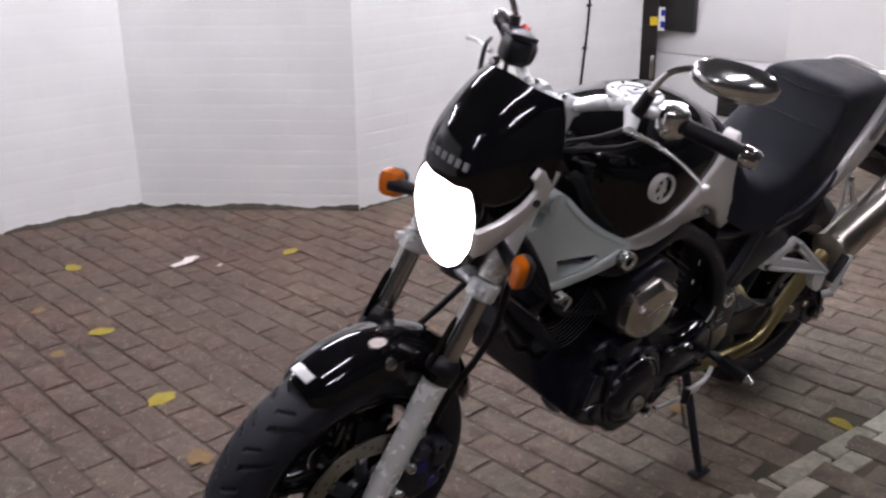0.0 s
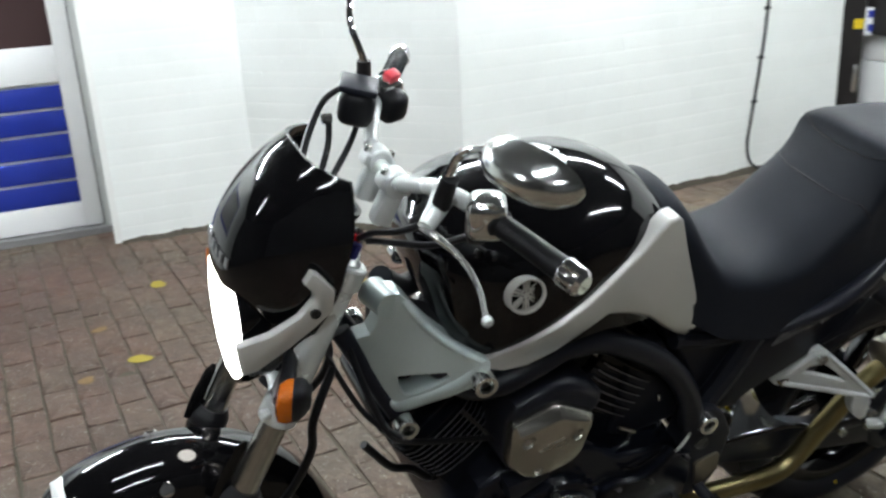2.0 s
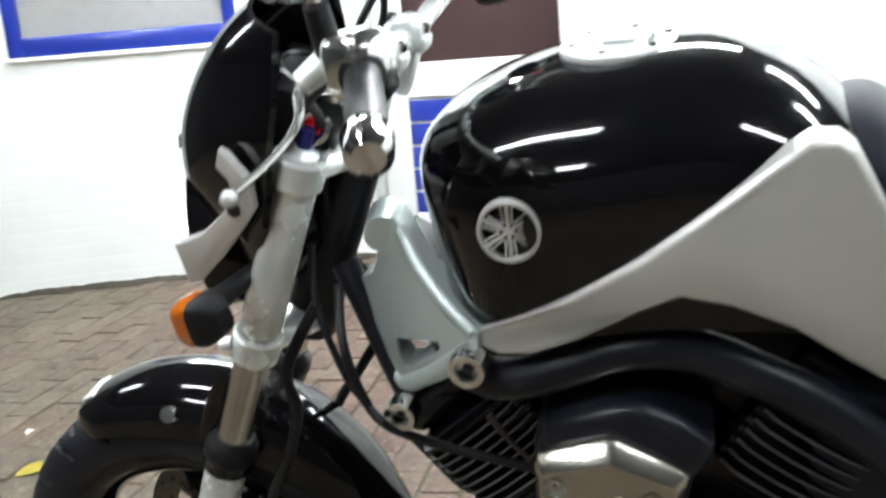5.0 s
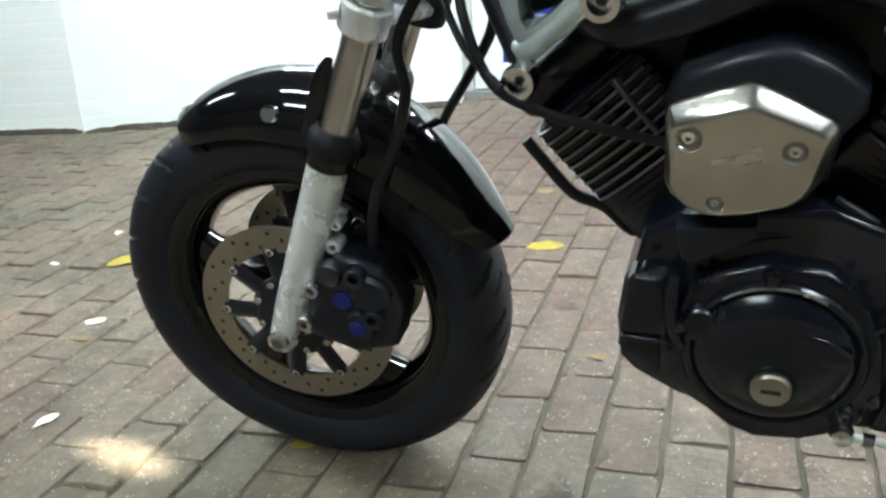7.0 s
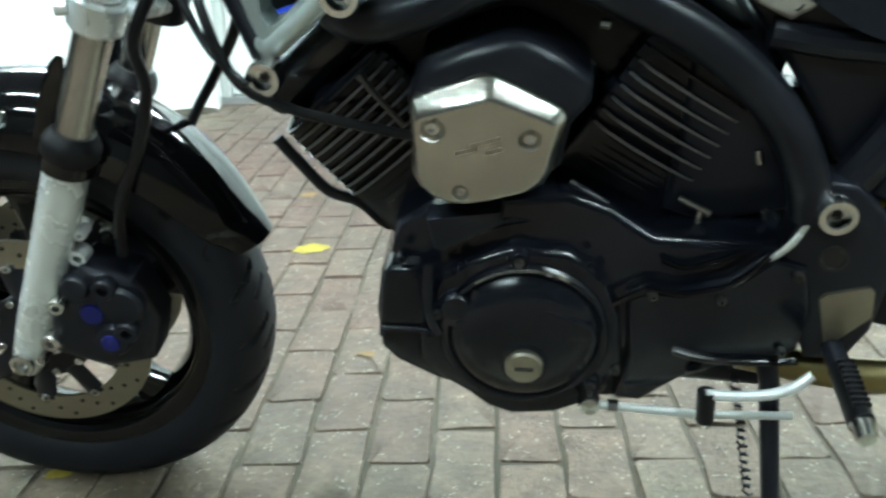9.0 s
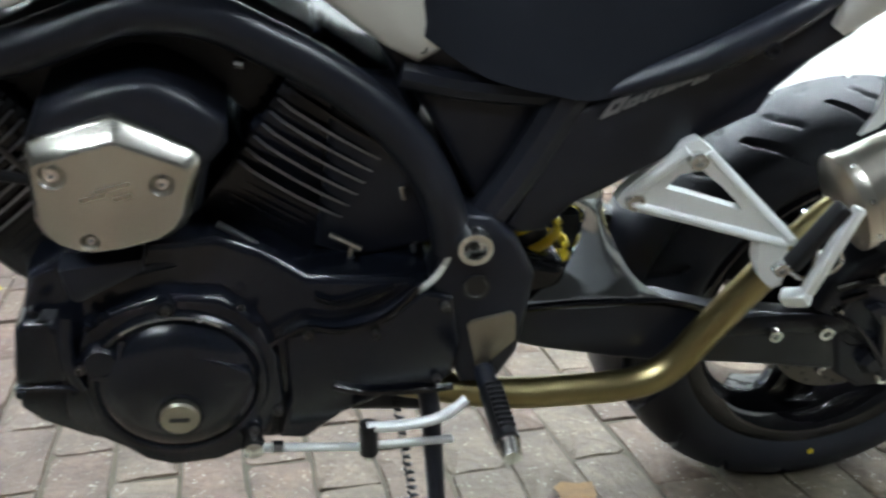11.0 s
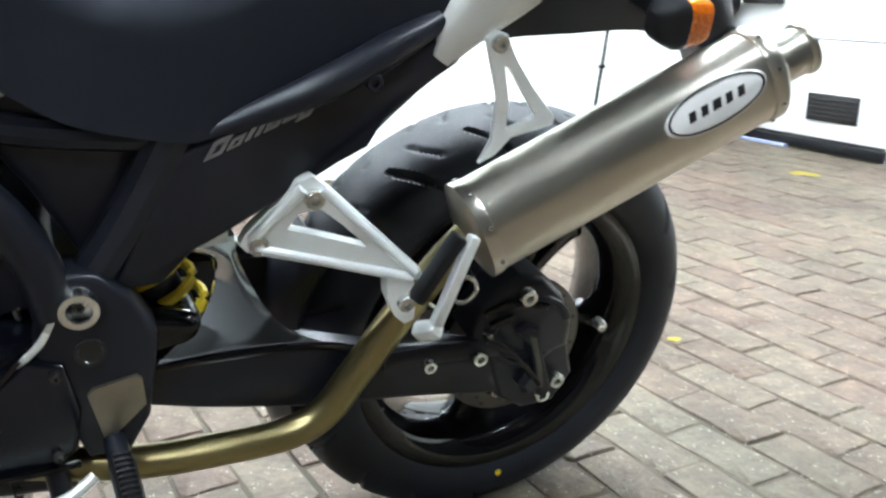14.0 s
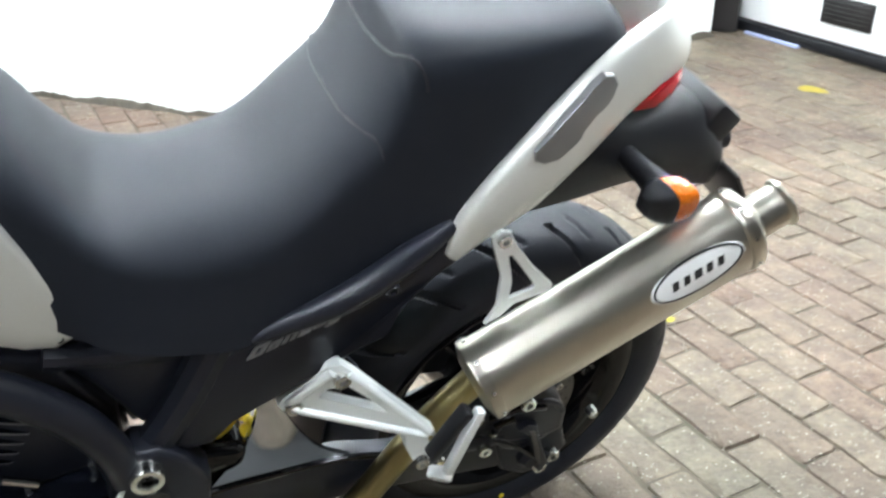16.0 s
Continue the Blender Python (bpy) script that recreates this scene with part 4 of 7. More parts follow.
def build_signal(base, tip, facing, name, m=None):
    """A black turn signal on a short stalk, orange lens towards facing."""
    b, t, f = Vector(base), Vector(tip), Vector(facing).normalized()
    d = (t - b).normalized()
    thick = 1.15 if m is None else 0.9
    bm = tube([b, b + (t - b) * 0.45, t], [0.012 * thick, 0.014 * thick, 0.02 * thick], 12)
    s = part(name, bm, PLASTIC, bike, "black turn signal with an orange lens", m=m)
    up = f.cross(d).normalized()
    c = t
    rings = []
    for h, k in ((-0.04, 0.45), (-0.032, 0.75), (-0.022, 0.97), (-0.012, 1.0)):
        rings.append([c + f * h + d * 0.025 * k * math.copysign(abs(math.cos(a)) ** 0.55, math.cos(a)) + up * 0.032 * k * math.copysign(abs(math.sin(a)) ** 0.55, math.sin(a)) for a in (2 * math.pi * j / 20 for j in range(20))])
    bm = bmesh.new()
    loft(bm, rings)
    part("signal_body", bm, PLASTIC, s, m=m)
    rings = []
    for h, k in ((-0.012, 0.99), (-0.001, 0.98), (0.009, 0.85), (0.014, 0.5)) if m else ((-0.012, 0.99), (0.006, 0.98), (0.018, 0.85), (0.025, 0.5)):
        rings.append([c + f * h + d * 0.025 * k * math.copysign(abs(math.cos(a)) ** 0.55, math.cos(a)) + up * 0.032 * k * math.copysign(abs(math.sin(a)) ** 0.55, math.sin(a)) for a in (2 * math.pi * j / 20 for j in range(20))])
    bm = bmesh.new()
    loft(bm, rings)
    part("orange_lens", bm, ORANGE, s, "orange plastic lens", m=m)


for s in (-1, 1):
    build_signal((0.29, 0.09 * s, 0.896), (0.246, 0.193 * s, 0.888), (-1, -0.08 * s, 0.05), "front_signal", TURNED)
    build_signal((1.73, 0.07 * s, 0.845), (1.757, 0.166 * s, 0.825), (0.95, 0.1 * s, 0.12), "rear_signal")


# -- handlebar and controls --
RIGHT_BAR = Matrix.Translation((0, 0, -0.006))
LEFT_BAR = Matrix.Translation((0.002, 0.003, 0.021))
CLAMPS = Matrix.Translation((0.006, 0, 0.012))


def build_bar():
    left = [(0.484, 0, 1.12), (0.486, -0.05, 1.124), (0.492, -0.1, 1.146), (0.513, -0.167, 1.168), (0.547, -0.247, 1.164), (0.6, -0.372, 1.144)]
    right = [(0.485, 0.05, 1.118), (0.492, 0.1, 1.13), (0.515, 0.155, 1.154), (0.548, 0.215, 1.164), (0.622, 0.345, 1.166)]
    pts = right[::-1] + left
    bar = part("handlebar", tube(pts, 0.0125, 14, 5), FORKALU, bike, "silver tubular handlebar")
    for s in (-1, 1):
        hold = LEFT_BAR if s < 0 else RIGHT_BAR
        a, b = (Vector((0.553, -0.268, 1.14)), Vector((0.597, -0.381, 1.122))) if s < 0 else (Vector((0.572, 0.25, 1.171)), Vector((0.624, 0.345, 1.173)))
        g = part("grip", tube([a, a + (b - a) * 0.06, a + (b - a) * 0.1, b], [0.021, 0.021, 0.0165, 0.0175], 18), HOSE, bike, "black ribbed rubber grip", m=hold)
        bm = bmesh.new()
        for k in range(12):
            p = a + (b - a) * (0.16 + 0.07 * k)
            lathe([(0.0165, -0.0015), (0.0182, 0), (0.0165, 0.0015)], p, (b - a), 16, bm=bm)
        tagged(part("grip_rib", bm, HOSE, g, m=hold), kind="stuff")
        d = (b - a).normalized()
        part("bar_end", tube([b, b + d * 0.004, b + d * 0.03, b + d * 0.036], [0.019, 0.021, 0.019, 0.013], 20), CHROME, bar, "chrome bar end weight", m=hold)
        # riser and clamp
        r = bmesh.new()
        block((0.466, 0.042 * s, 1.075), (0.034, 0.03, 0.07), 0.008, (0, 25, 0), bm=r)
        block((0.478, 0.042 * s, 1.108), (0.056, 0.034, 0.022), 0.007, (0, 25, 0), bm=r)
        tube([(0.479, 0.024 * s, 1.11), (0.479, 0.027 * s, 1.11), (0.479, 0.057 * s, 1.111), (0.479, 0.06 * s, 1.111)], [0.019, 0.022, 0.022, 0.019], 20, bm=r)
        rr = part("riser", r, ALU, bike, "silver handlebar clamp", m=CLAMPS)
        for q in (-1, 1):
            bolt((0.4825 + 0.019 * q, 0.042 * s, 1.123 - 0.008 * q), 0.006, "clamp_bolt", STEEL, rr, CLAMPS, (0.42, 0, 0.9), 0.006)
    # left switch gear, lever and mirror
    sw = block((0.545, -0.252, 1.142), (0.056, 0.056, 0.064), 0.017, (0, 0, 68), seg=3)
    part("left_switch", sw, POLISHED, bike, "chrome left switch housing", m=LEFT_BAR)
    part("switch_box", block((0.538, -0.235, 1.128), (0.054, 0.03, 0.06), 0.012, (0, 0, 68)), HOSE, bike, m=LEFT_BAR)
    part("clutch_perch", tube([(0.505, -0.19, 1.145), (0.488, -0.206, 1.134), (0.468, -0.222, 1.122)], [0.018, 0.015, 0.012], 12), FORKALU, bike, "silver clutch lever perch", m=LEFT_BAR)
    lv = tube([(0.466, -0.214, 1.12), (0.476, -0.245, 1.118), (0.493, -0.289, 1.108), (0.495, -0.345, 1.097), (0.483, -0.398, 1.088)], [0.0055, 0.006, 0.004, 0.0037, 0.0036], 10, 4)
    lever = part("clutch_lever", lv, STEEL, bike, "silver clutch lever", m=LEFT_BAR)
    part("lever_ball", lathe([(0.0001, -0.008), (0.0055, -0.0055), (0.0075, 0), (0.0055, 0.0055), (0.0001, 0.008)], (0.482, -0.405, 1.087), (0, 1, 0), 14), ALU, lever, m=LEFT_BAR)
    lv = tube([(0.47, 0.19, 1.165), (0.475, 0.22, 1.162), (0.5, 0.27, 1.156), (0.508, 0.3, 1.152), (0.508, 0.32, 1.15)], [0.006, 0.006, 0.0045, 0.004, 0.0065], 10, 4)
    part("brake_lever", lv, ALU, bike, "silver brake lever", m=RIGHT_BAR)
    # right switch gear and brake master cylinder
    part("right_switch", block((0.552, 0.188, 1.158), (0.066, 0.056, 0.06), 0.02, (0, 15, -68), seg=3), HOSE, bike, "black right switch housing", m=RIGHT_BAR)
    part("switch_cap", block((0.553, 0.197, 1.184), (0.04, 0.05, 0.03), 0.01, (0, 15, -68)), POLISHED, bike, m=RIGHT_BAR)
    part("kill_switch", block((0.5615, 0.196, 1.203), (0.02, 0.028, 0.014), 0.004, (0, 25, -60)), REDPLASTIC, bike, "red kill switch", m=RIGHT_BAR)
    rsv = part("brake_reservoir", block((0.478, 0.128, 1.188), (0.06, 0.066, 0.062), 0.018, (0, 12, -20), seg=3), HOSE, bike, "black brake fluid reservoir", m=RIGHT_BAR)
    part("lid", block((0.483, 0.128, 1.222), (0.064, 0.07, 0.012), 0.005, (0, 12, -20)), SATIN, rsv, m=RIGHT_BAR)
    part("union_bolt", lathe([(0, 0), (0.009, 0), (0.009, 0.016), (0, 0.016)], (0.435, 0.13, 1.17), (-1, 0, 0), 8), STEEL, rsv, m=RIGHT_BAR)
    for pts in (([(0.43, 0.13, 1.17), (0.425, 0.12, 1.13), (0.4, 0.09, 1.085), (0.37, 0.06, 1.02), (0.36, 0.04, 0.94)]),
                ([(0.5, 0.17, 1.165), (0.47, 0.14, 1.12), (0.42, 0.08, 1.09), (0.38, 0.04, 1.06), (0.36, 0.02, 0.98)]),
                ([(0.47, 0.2, 1.19), (0.43, 0.17, 1.18), (0.39, 0.13, 1.13), (0.37, 0.1, 1.08)]),
                ([(0.49, -0.2, 1.145), (0.45, -0.17, 1.12), (0.42, -0.1, 1.08), (0.39, -0.05, 1.02), (0.37, -0.04, 0.94)]),
                ([(0.53, -0.225, 1.125), (0.49, -0.19, 1.1), (0.46, -0.13, 1.075), (0.42, -0.07, 1.05), (0.39, -0.04, 1.0)])):
        part("control_cable", tube(pts, 0.0055, 8, 5), HOSE, bike, "black control cable", m=RIGHT_BAR)
    # mirrors
    for s in (-1, 1):
        hold = RIGHT_BAR if s > 0 else None
        c = Vector((0.554, -0.348, 1.277)) if s < 0 else Vector((0.525, 0.315, 1.36))
        ax = Vector((0.9, -0.32 * s, 0.22)).normalized()
        rings = []
        u = Vector((0.33, 0.94 * s, -0.02)).normalized()
        u = (u - ax * u.dot(ax)).normalized()
        v = ax.cross(u)
        for h, k in ((-0.04, 0.2), (-0.034, 0.55), (-0.02, 0.85), (0.0, 1.0), (0.012, 1.0), (0.014, 0.93)):
            rings.append([c + ax * h + u * 0.08 * k * math.copysign(abs(math.cos(a)) ** 0.8, math.cos(a)) + v * (0.032 + 0.005 * math.cos(a)) * k * math.sin(a) for a in (2 * math.pi * j / 32 for j in range(32))])
        bm = bmesh.new()
        loft(bm, rings)
        mi = part("mirror", bm, POLISHED, bike, "chrome mirror with a domed back", m=hold)
        bm = bmesh.new()
        loft(bm, [[c + ax * h + u * 0.073 * k * math.cos(a) + v * 0.029 * k * math.sin(a) for a in (2 * math.pi * j / 32 for j in range(32))] for h, k in ((0.0142, 1.0), (0.0155, 0.99))])
        part("mirror_glass", bm, MIRROR, mi, m=hold)
        part("mirror_stem", tube([(0.5, -0.205, 1.175), (0.504, -0.222, 1.222), (0.51, -0.25, 1.265), (0.53, -0.3, 1.288)] if s < 0 else [(0.503, 0.17, 1.19), (0.505, 0.172, 1.245), (0.492, 0.195, 1.3), (0.51, 0.265, 1.35)], [0.01, 0.0075, 0.006, 0.0055], 10, 5), CHROME, mi, m=hold)
        part("stem_base", tube([(0.499, -0.202, 1.165), (0.504, -0.221, 1.215)] if s < 0 else [(0.503, 0.17, 1.17), (0.505, 0.172, 1.245)], [0.014, 0.012], 14), HOSE if s < 0 else DARKMETAL, mi, m=hold)


build_bar()


# -- tank, panels, seat --
TANK = [(0.515, 0.955, 0.99, 1.03, 0.075, 0.06, 2.2), (0.535, 0.9, 0.985, 1.048, 0.125, 0.11, 2.3), (0.56, 0.855, 0.97, 1.063, 0.158, 0.145, 2.3), (0.6, 0.84, 0.965, 1.08, 0.187, 0.178, 2.3), (0.66, 0.85, 0.965, 1.094, 0.2, 0.194, 2.3),
        (0.73, 0.86, 0.97, 1.099, 0.2, 0.195, 2.3), (0.8, 0.86, 0.97, 1.103, 0.186, 0.184, 2.3), (0.86, 0.85, 0.96, 1.094, 0.174, 0.172, 2.3), (0.92, 0.84, 0.945, 1.064, 0.154, 0.154, 2.2), (0.97, 0.83, 0.92, 1.016, 0.132, 0.134, 2.1), (1.0, 0.83, 0.9, 0.975, 0.112, 0.118, 2.0)]


def tank_side(x):
    """The tank's half width at x."""
    for a, b in zip(TANK, TANK[1:]):
        if a[0] <= x <= b[0]:
            f = (x - a[0]) / (b[0] - a[0])
            return a[4] + (b[4] - a[4]) * f
    return TANK[0][4] if x < TANK[0][0] else TANK[-1][4]


def build_tank():
    part("fuel_tank", hull(fine(TANK, 4), 24), GLOSS, bike, "glossy black fuel tank", smooth=50)
    cap = (0.735, 0, 1.095)
    fc = part("fuel_cap", lathe([(0, 0), (0.064, 0), (0.064, 0.006), (0.06, 0.009), (0.042, 0.009), (0.04, 0.007), (0, 0.007)], cap, (0.02, 0, 1), 40), ALU, bike, "round polished fuel cap")
    part("cap_groove", lathe([(0.037, 0.0065), (0.04, 0.0065), (0.04, 0.0085), (0.037, 0.0085)], cap, (0.02, 0, 1), 40, closed=True), BLACKDECAL, fc)
    part("cap_flap", block((0.735, 0, 1.105), (0.036, 0.026, 0.006), 0.002), ALU, fc)
    part("key_slot", block((0.735, 0, 1.1085), (0.014, 0.006, 0.002)), BLACKDECAL, fc)
    for k in range(6):
        a = math.pi * k / 3 + 0.3
        bolt((0.735 + 0.051 * math.cos(a), 0.051 * math.sin(a), 1.103), 0.005, "cap_screw", DARKMETAL, fc, None, (0, 0, 1), 0.003)
    for s in (-1, 1):
        c = Vector((0.643, 0.2 * s, 0.978))
        ax = (0.16, s, 0.08)
        e = part("emblem", lathe([(0.0275, -0.01), (0.032, -0.01), (0.032, 0.004), (0.031, 0.006), (0.0285, 0.006), (0.0275, 0.004)], c, ax, 40, closed=True), SILVER, bike, "round silver badge")
        f = Vector(ax).normalized()
        u = Vector((1, 0, 0))
        u = (u - f * u.dot(f)).normalized()
        v = f.cross(u)
        for k in range(3):
            a = radians(90 + 60 * k)
            d = u * math.cos(a) + v * math.sin(a)
            part("emblem_bar", tube([c - d * 0.028, c + d * 0.028], 0.0024, 8, flat=0.6), SILVER, e)
            for q in (-1, 1):
                b = bmesh.new()
                for w in (-1, 1):
                    n = d.cross(f)
                    tube([c + d * 0.008 * q + n * 0.004 * w, c + d * 0.025 * q + n * 0.0055 * w], 0.0013, 6, bm=b)
                part("emblem_fork", b, SILVER, e)


build_tank()


def build_side_panels():
    strip = [(0.565, 0.846), (0.582, 0.838), (0.612, 0.836), (0.65, 0.842), (0.7, 0.861), (0.76, 0.889), (0.8, 0.9), (0.845, 0.885), (0.9, 0.852), (0.95, 0.803), (0.985, 0.773), (1.018, 0.752), (1.042, 0.766), (1.045, 0.8),
             (1.016, 0.88), (0.985, 0.955), (0.955, 1.022), (0.94, 1.036), (0.915, 1.04), (0.885, 1.024), (0.85, 1.001), (0.81, 0.974), (0.76, 0.943), (0.7, 0.911), (0.64, 0.881), (0.59, 0.857)]

    def yo(x):
        return -(tank_side(min(x, 1.0)) + 0.004 + max(0, 0.02 * (x - 0.95) * 10) * 0.3)
    for s in (-1, 1):
        b = prism(strip if s < 0 else [(x, min(z, 0.96)) for x, z in strip], lambda x: yo(x) - 0.008, lambda x: yo(x) + 0.03, 0.008, 3)
        if s > 0:
            b2 = flipped(b)
            b.free()
            b = b2
        p = part("side_panel", b, SILVER, bike, "silver panel under the fuel tank", smooth=60)
        for x, z in ((1.022, 0.77),):
            bolt((x, -s * (yo(x) - 0.008), z), 0.006, "panel_screw", BLACKDECAL, p, None, (0, s, 0), 0.003)


build_side_panels()

SEATS = [(0.94, 0.83, 0.96, 1.03, 0.1, 0.12, 2.2), (0.98, 0.82, 0.95, 1.033, 0.112, 0.12, 2.2), (1.015, 0.79, 0.92, 1.003, 0.122, 0.13, 2.3), (1.05, 0.765, 0.87, 0.94, 0.128, 0.14, 2.8), (1.09, 0.742, 0.835, 0.888, 0.135, 0.148, 2.9), (1.15, 0.724, 0.815, 0.866, 0.14, 0.15, 3.0), (1.21, 0.715, 0.815, 0.868, 0.143, 0.15, 3.1),
         (1.27, 0.738, 0.83, 0.888, 0.143, 0.148, 3.0), (1.33, 0.762, 0.87, 0.937, 0.141, 0.145, 3.2), (1.38, 0.782, 0.92, 0.99, 0.138, 0.142, 2.6), (1.405, 0.792, 0.95, 1.034, 0.134, 0.14, 3.0), (1.424, 0.8, 0.98, 1.06, 0.132, 0.138, 4.0),
         (1.5, 0.833, 0.99, 1.058, 0.13, 0.13, 4.6), (1.58, 0.88, 0.995, 1.055, 0.121, 0.12, 4.6), (1.66, 0.935, 1.0, 1.05, 0.103, 0.1, 4.0), (1.7, 0.97, 1.0, 1.035, 0.08, 0.08, 2.4), (1.715, 0.985, 1.0, 1.018, 0.055, 0.055, 2.2)]


def build_seat():
    bm = hull(fine(SEATS, 4), 24)
    bm.normal_update()
    for f in bm.faces:
        # the pillion pad's smoother top: upward faces made shinier and lighter as if lit
        if f.calc_center_median().x > 1.415 and f.normal.z > 0.45:
            f.material_index = 1
    s = part("seat", bm, [SEAT, PILLION], bike, "dark grey two-level vinyl seat", smooth=60)
    # stitched seams across the step
    for base, name in (((1.352, 0), "seam"), ((1.4, 0), "seam")):
        pts = []
        sec = fine(SEATS, 12)
        x0 = base[0]
        for k in range(19):
            u = math.pi * (0.04 + 0.92 * k / 18)
            x = x0 + 0.03 * abs(math.cos(u)) ** 2
            row = min(sec, key=lambda q: abs(q[0] - x))
            _, zb, zw, zt, w, wb, n = row
            c, sn_ = math.cos(u), math.sin(u)
            pts.append((x, -w * math.copysign(abs(c) ** (2 / n), c), zw + (zt - zw) * abs(sn_) ** (2 / n) + 0.0003))
        part(name, tube(pts, 0.0016, 6), PLASTIC, s)


build_seat()


def build_tail():
    for s in (-1, 1):
        path = [(1.471, -0.13, 0.783), (1.501, -0.134, 0.824), (1.55, -0.136, 0.869), (1.607, -0.132, 0.925), (1.662, -0.122, 0.972), (1.717, -0.104, 0.997), (1.762, -0.078, 0.997), (1.802, -0.042, 0.987), (1.818, 0.0, 0.982)]
        wide = [0.012, 0.03, 0.042, 0.045, 0.045, 0.048, 0.05, 0.048, 0.046]
        P = curve_points(path, 4)
        rings = []
        for i, p in enumerate(P):
            f = i / (len(P) - 1) * (len(wide) - 1)
            k = min(int(f), len(wide) - 2)
            h = wide[k] + (wide[k + 1] - wide[k]) * (f - k)
            t = (P[min(i + 1, len(P) - 1)] - P[max(i - 1, 0)]).normalized()
            v = Vector((-t.z, 0, t.x))
            if v.length < 0.2:
                v = Vector((0, 0, 1))
            v.normalize()
            if v.z < 0:
                v = -v
            lean = min(1.0, max(0.0, (p.x - 1.66) / 0.16))
            v = (v * (1 - lean) + Vector((-0.35, 0, 0.94)) * lean).normalized()
            w = t.cross(v)
            rings.append([p + v * h * math.copysign(abs(math.cos(a)) ** 0.75, math.cos(a)) + w * 0.017 * math.copysign(abs(math.sin(a)) ** 0.8, math.sin(a)) for a in (2 * math.pi * j / 18 for j in range(18))])
        bm = bmesh.new()
        loft(bm, rings)
        if s > 0:
            b2 = flipped(bm)
            bm.free()
            bm = b2
        g = part("tail_panel", bm, SILVER, bike, "silver tail panel with a grab slot", smooth=50)
        # the dark grab slot
        b = bmesh.new()
        slot = [(1.557, 0.924), (1.59, 0.962), (1.624, 0.995), (1.638, 1.005), (1.65, 1.003), (1.659, 0.99), (1.655, 0.972), (1.637, 0.945), (1.61, 0.921), (1.589, 0.908), (1.57, 0.906), (1.558, 0.912)]
        prism(slot, lambda x: -0.1535 + 0.2 * max(0, x - 1.59), lambda x: -0.135 + 0.2 * max(0, x - 1.59), 0.002, bm=b)
        if s > 0:
            b2 = flipped(b)
            b.free()
            b = b2
        part("grab_slot", b, DECAL, g, "dark recessed grab handle")
    # tail light between the panels and the black mudguard under it
    rings = []
    for x, w, z0, z1 in ((1.745, 0.064, 0.885, 0.915), (1.772, 0.073, 0.888, 0.935), (1.8, 0.064, 0.894, 0.945), (1.82, 0.05, 0.9, 0.945), (1.828, 0.036, 0.91, 0.935)):
        rings.append([(x, w * math.copysign(abs(math.cos(a)) ** 0.6, math.cos(a)), (z0 + z1) / 2 + (z1 - z0) / 2 * math.copysign(abs(math.sin(a)) ** 0.7, math.sin(a))) for a in (2 * math.pi * j / 20 for j in range(20))])
    bm = bmesh.new()
    loft(bm, rings)
    part("tail_light", bm, RED, bike, "red wraparound tail light")
    sec = [(1.42, 0.77, 0.785, 0.83, 0.1, 0.1, 2.5), (1.55, 0.79, 0.82, 0.88, 0.105, 0.1, 2.5), (1.66, 0.79, 0.83, 0.91, 0.095, 0.09, 2.5), (1.76, 0.785, 0.82, 0.895, 0.085, 0.07, 2.4), (1.82, 0.772, 0.815, 0.893, 0.08, 0.066, 2.4), (1.87, 0.757, 0.8, 0.878, 0.078, 0.066, 2.4), (1.908, 0.747, 0.78, 0.84, 0.07, 0.06, 2.4), (1.918, 0.755, 0.78, 0.82, 0.06, 0.05, 2.2)]
    mg = part("rear_mudguard", hull(fine(sec, 3), 16), PLASTIC, bike, "black plastic rear mudguard")
    part("plate_holder", block((1.898, 0, 0.848), (0.05, 0.13, 0.05), 0.008, (0, 40, 0)), PLASTIC, mg)
    part("plate_lamp", lathe([(0, 0), (0.018, 0), (0.018, 0.02), (0.012, 0.026), (0, 0.026)], (1.916, -0.03, 0.803), (1, 0, 0), 14), PLASTIC, mg)
    part("number_plate", block((1.958, 0, 0.718), (0.008, 0.2, 0.145), 0.003, (0, -31, 0)), DARKMETAL, mg, "dark back of the plate carrier")


build_tail()


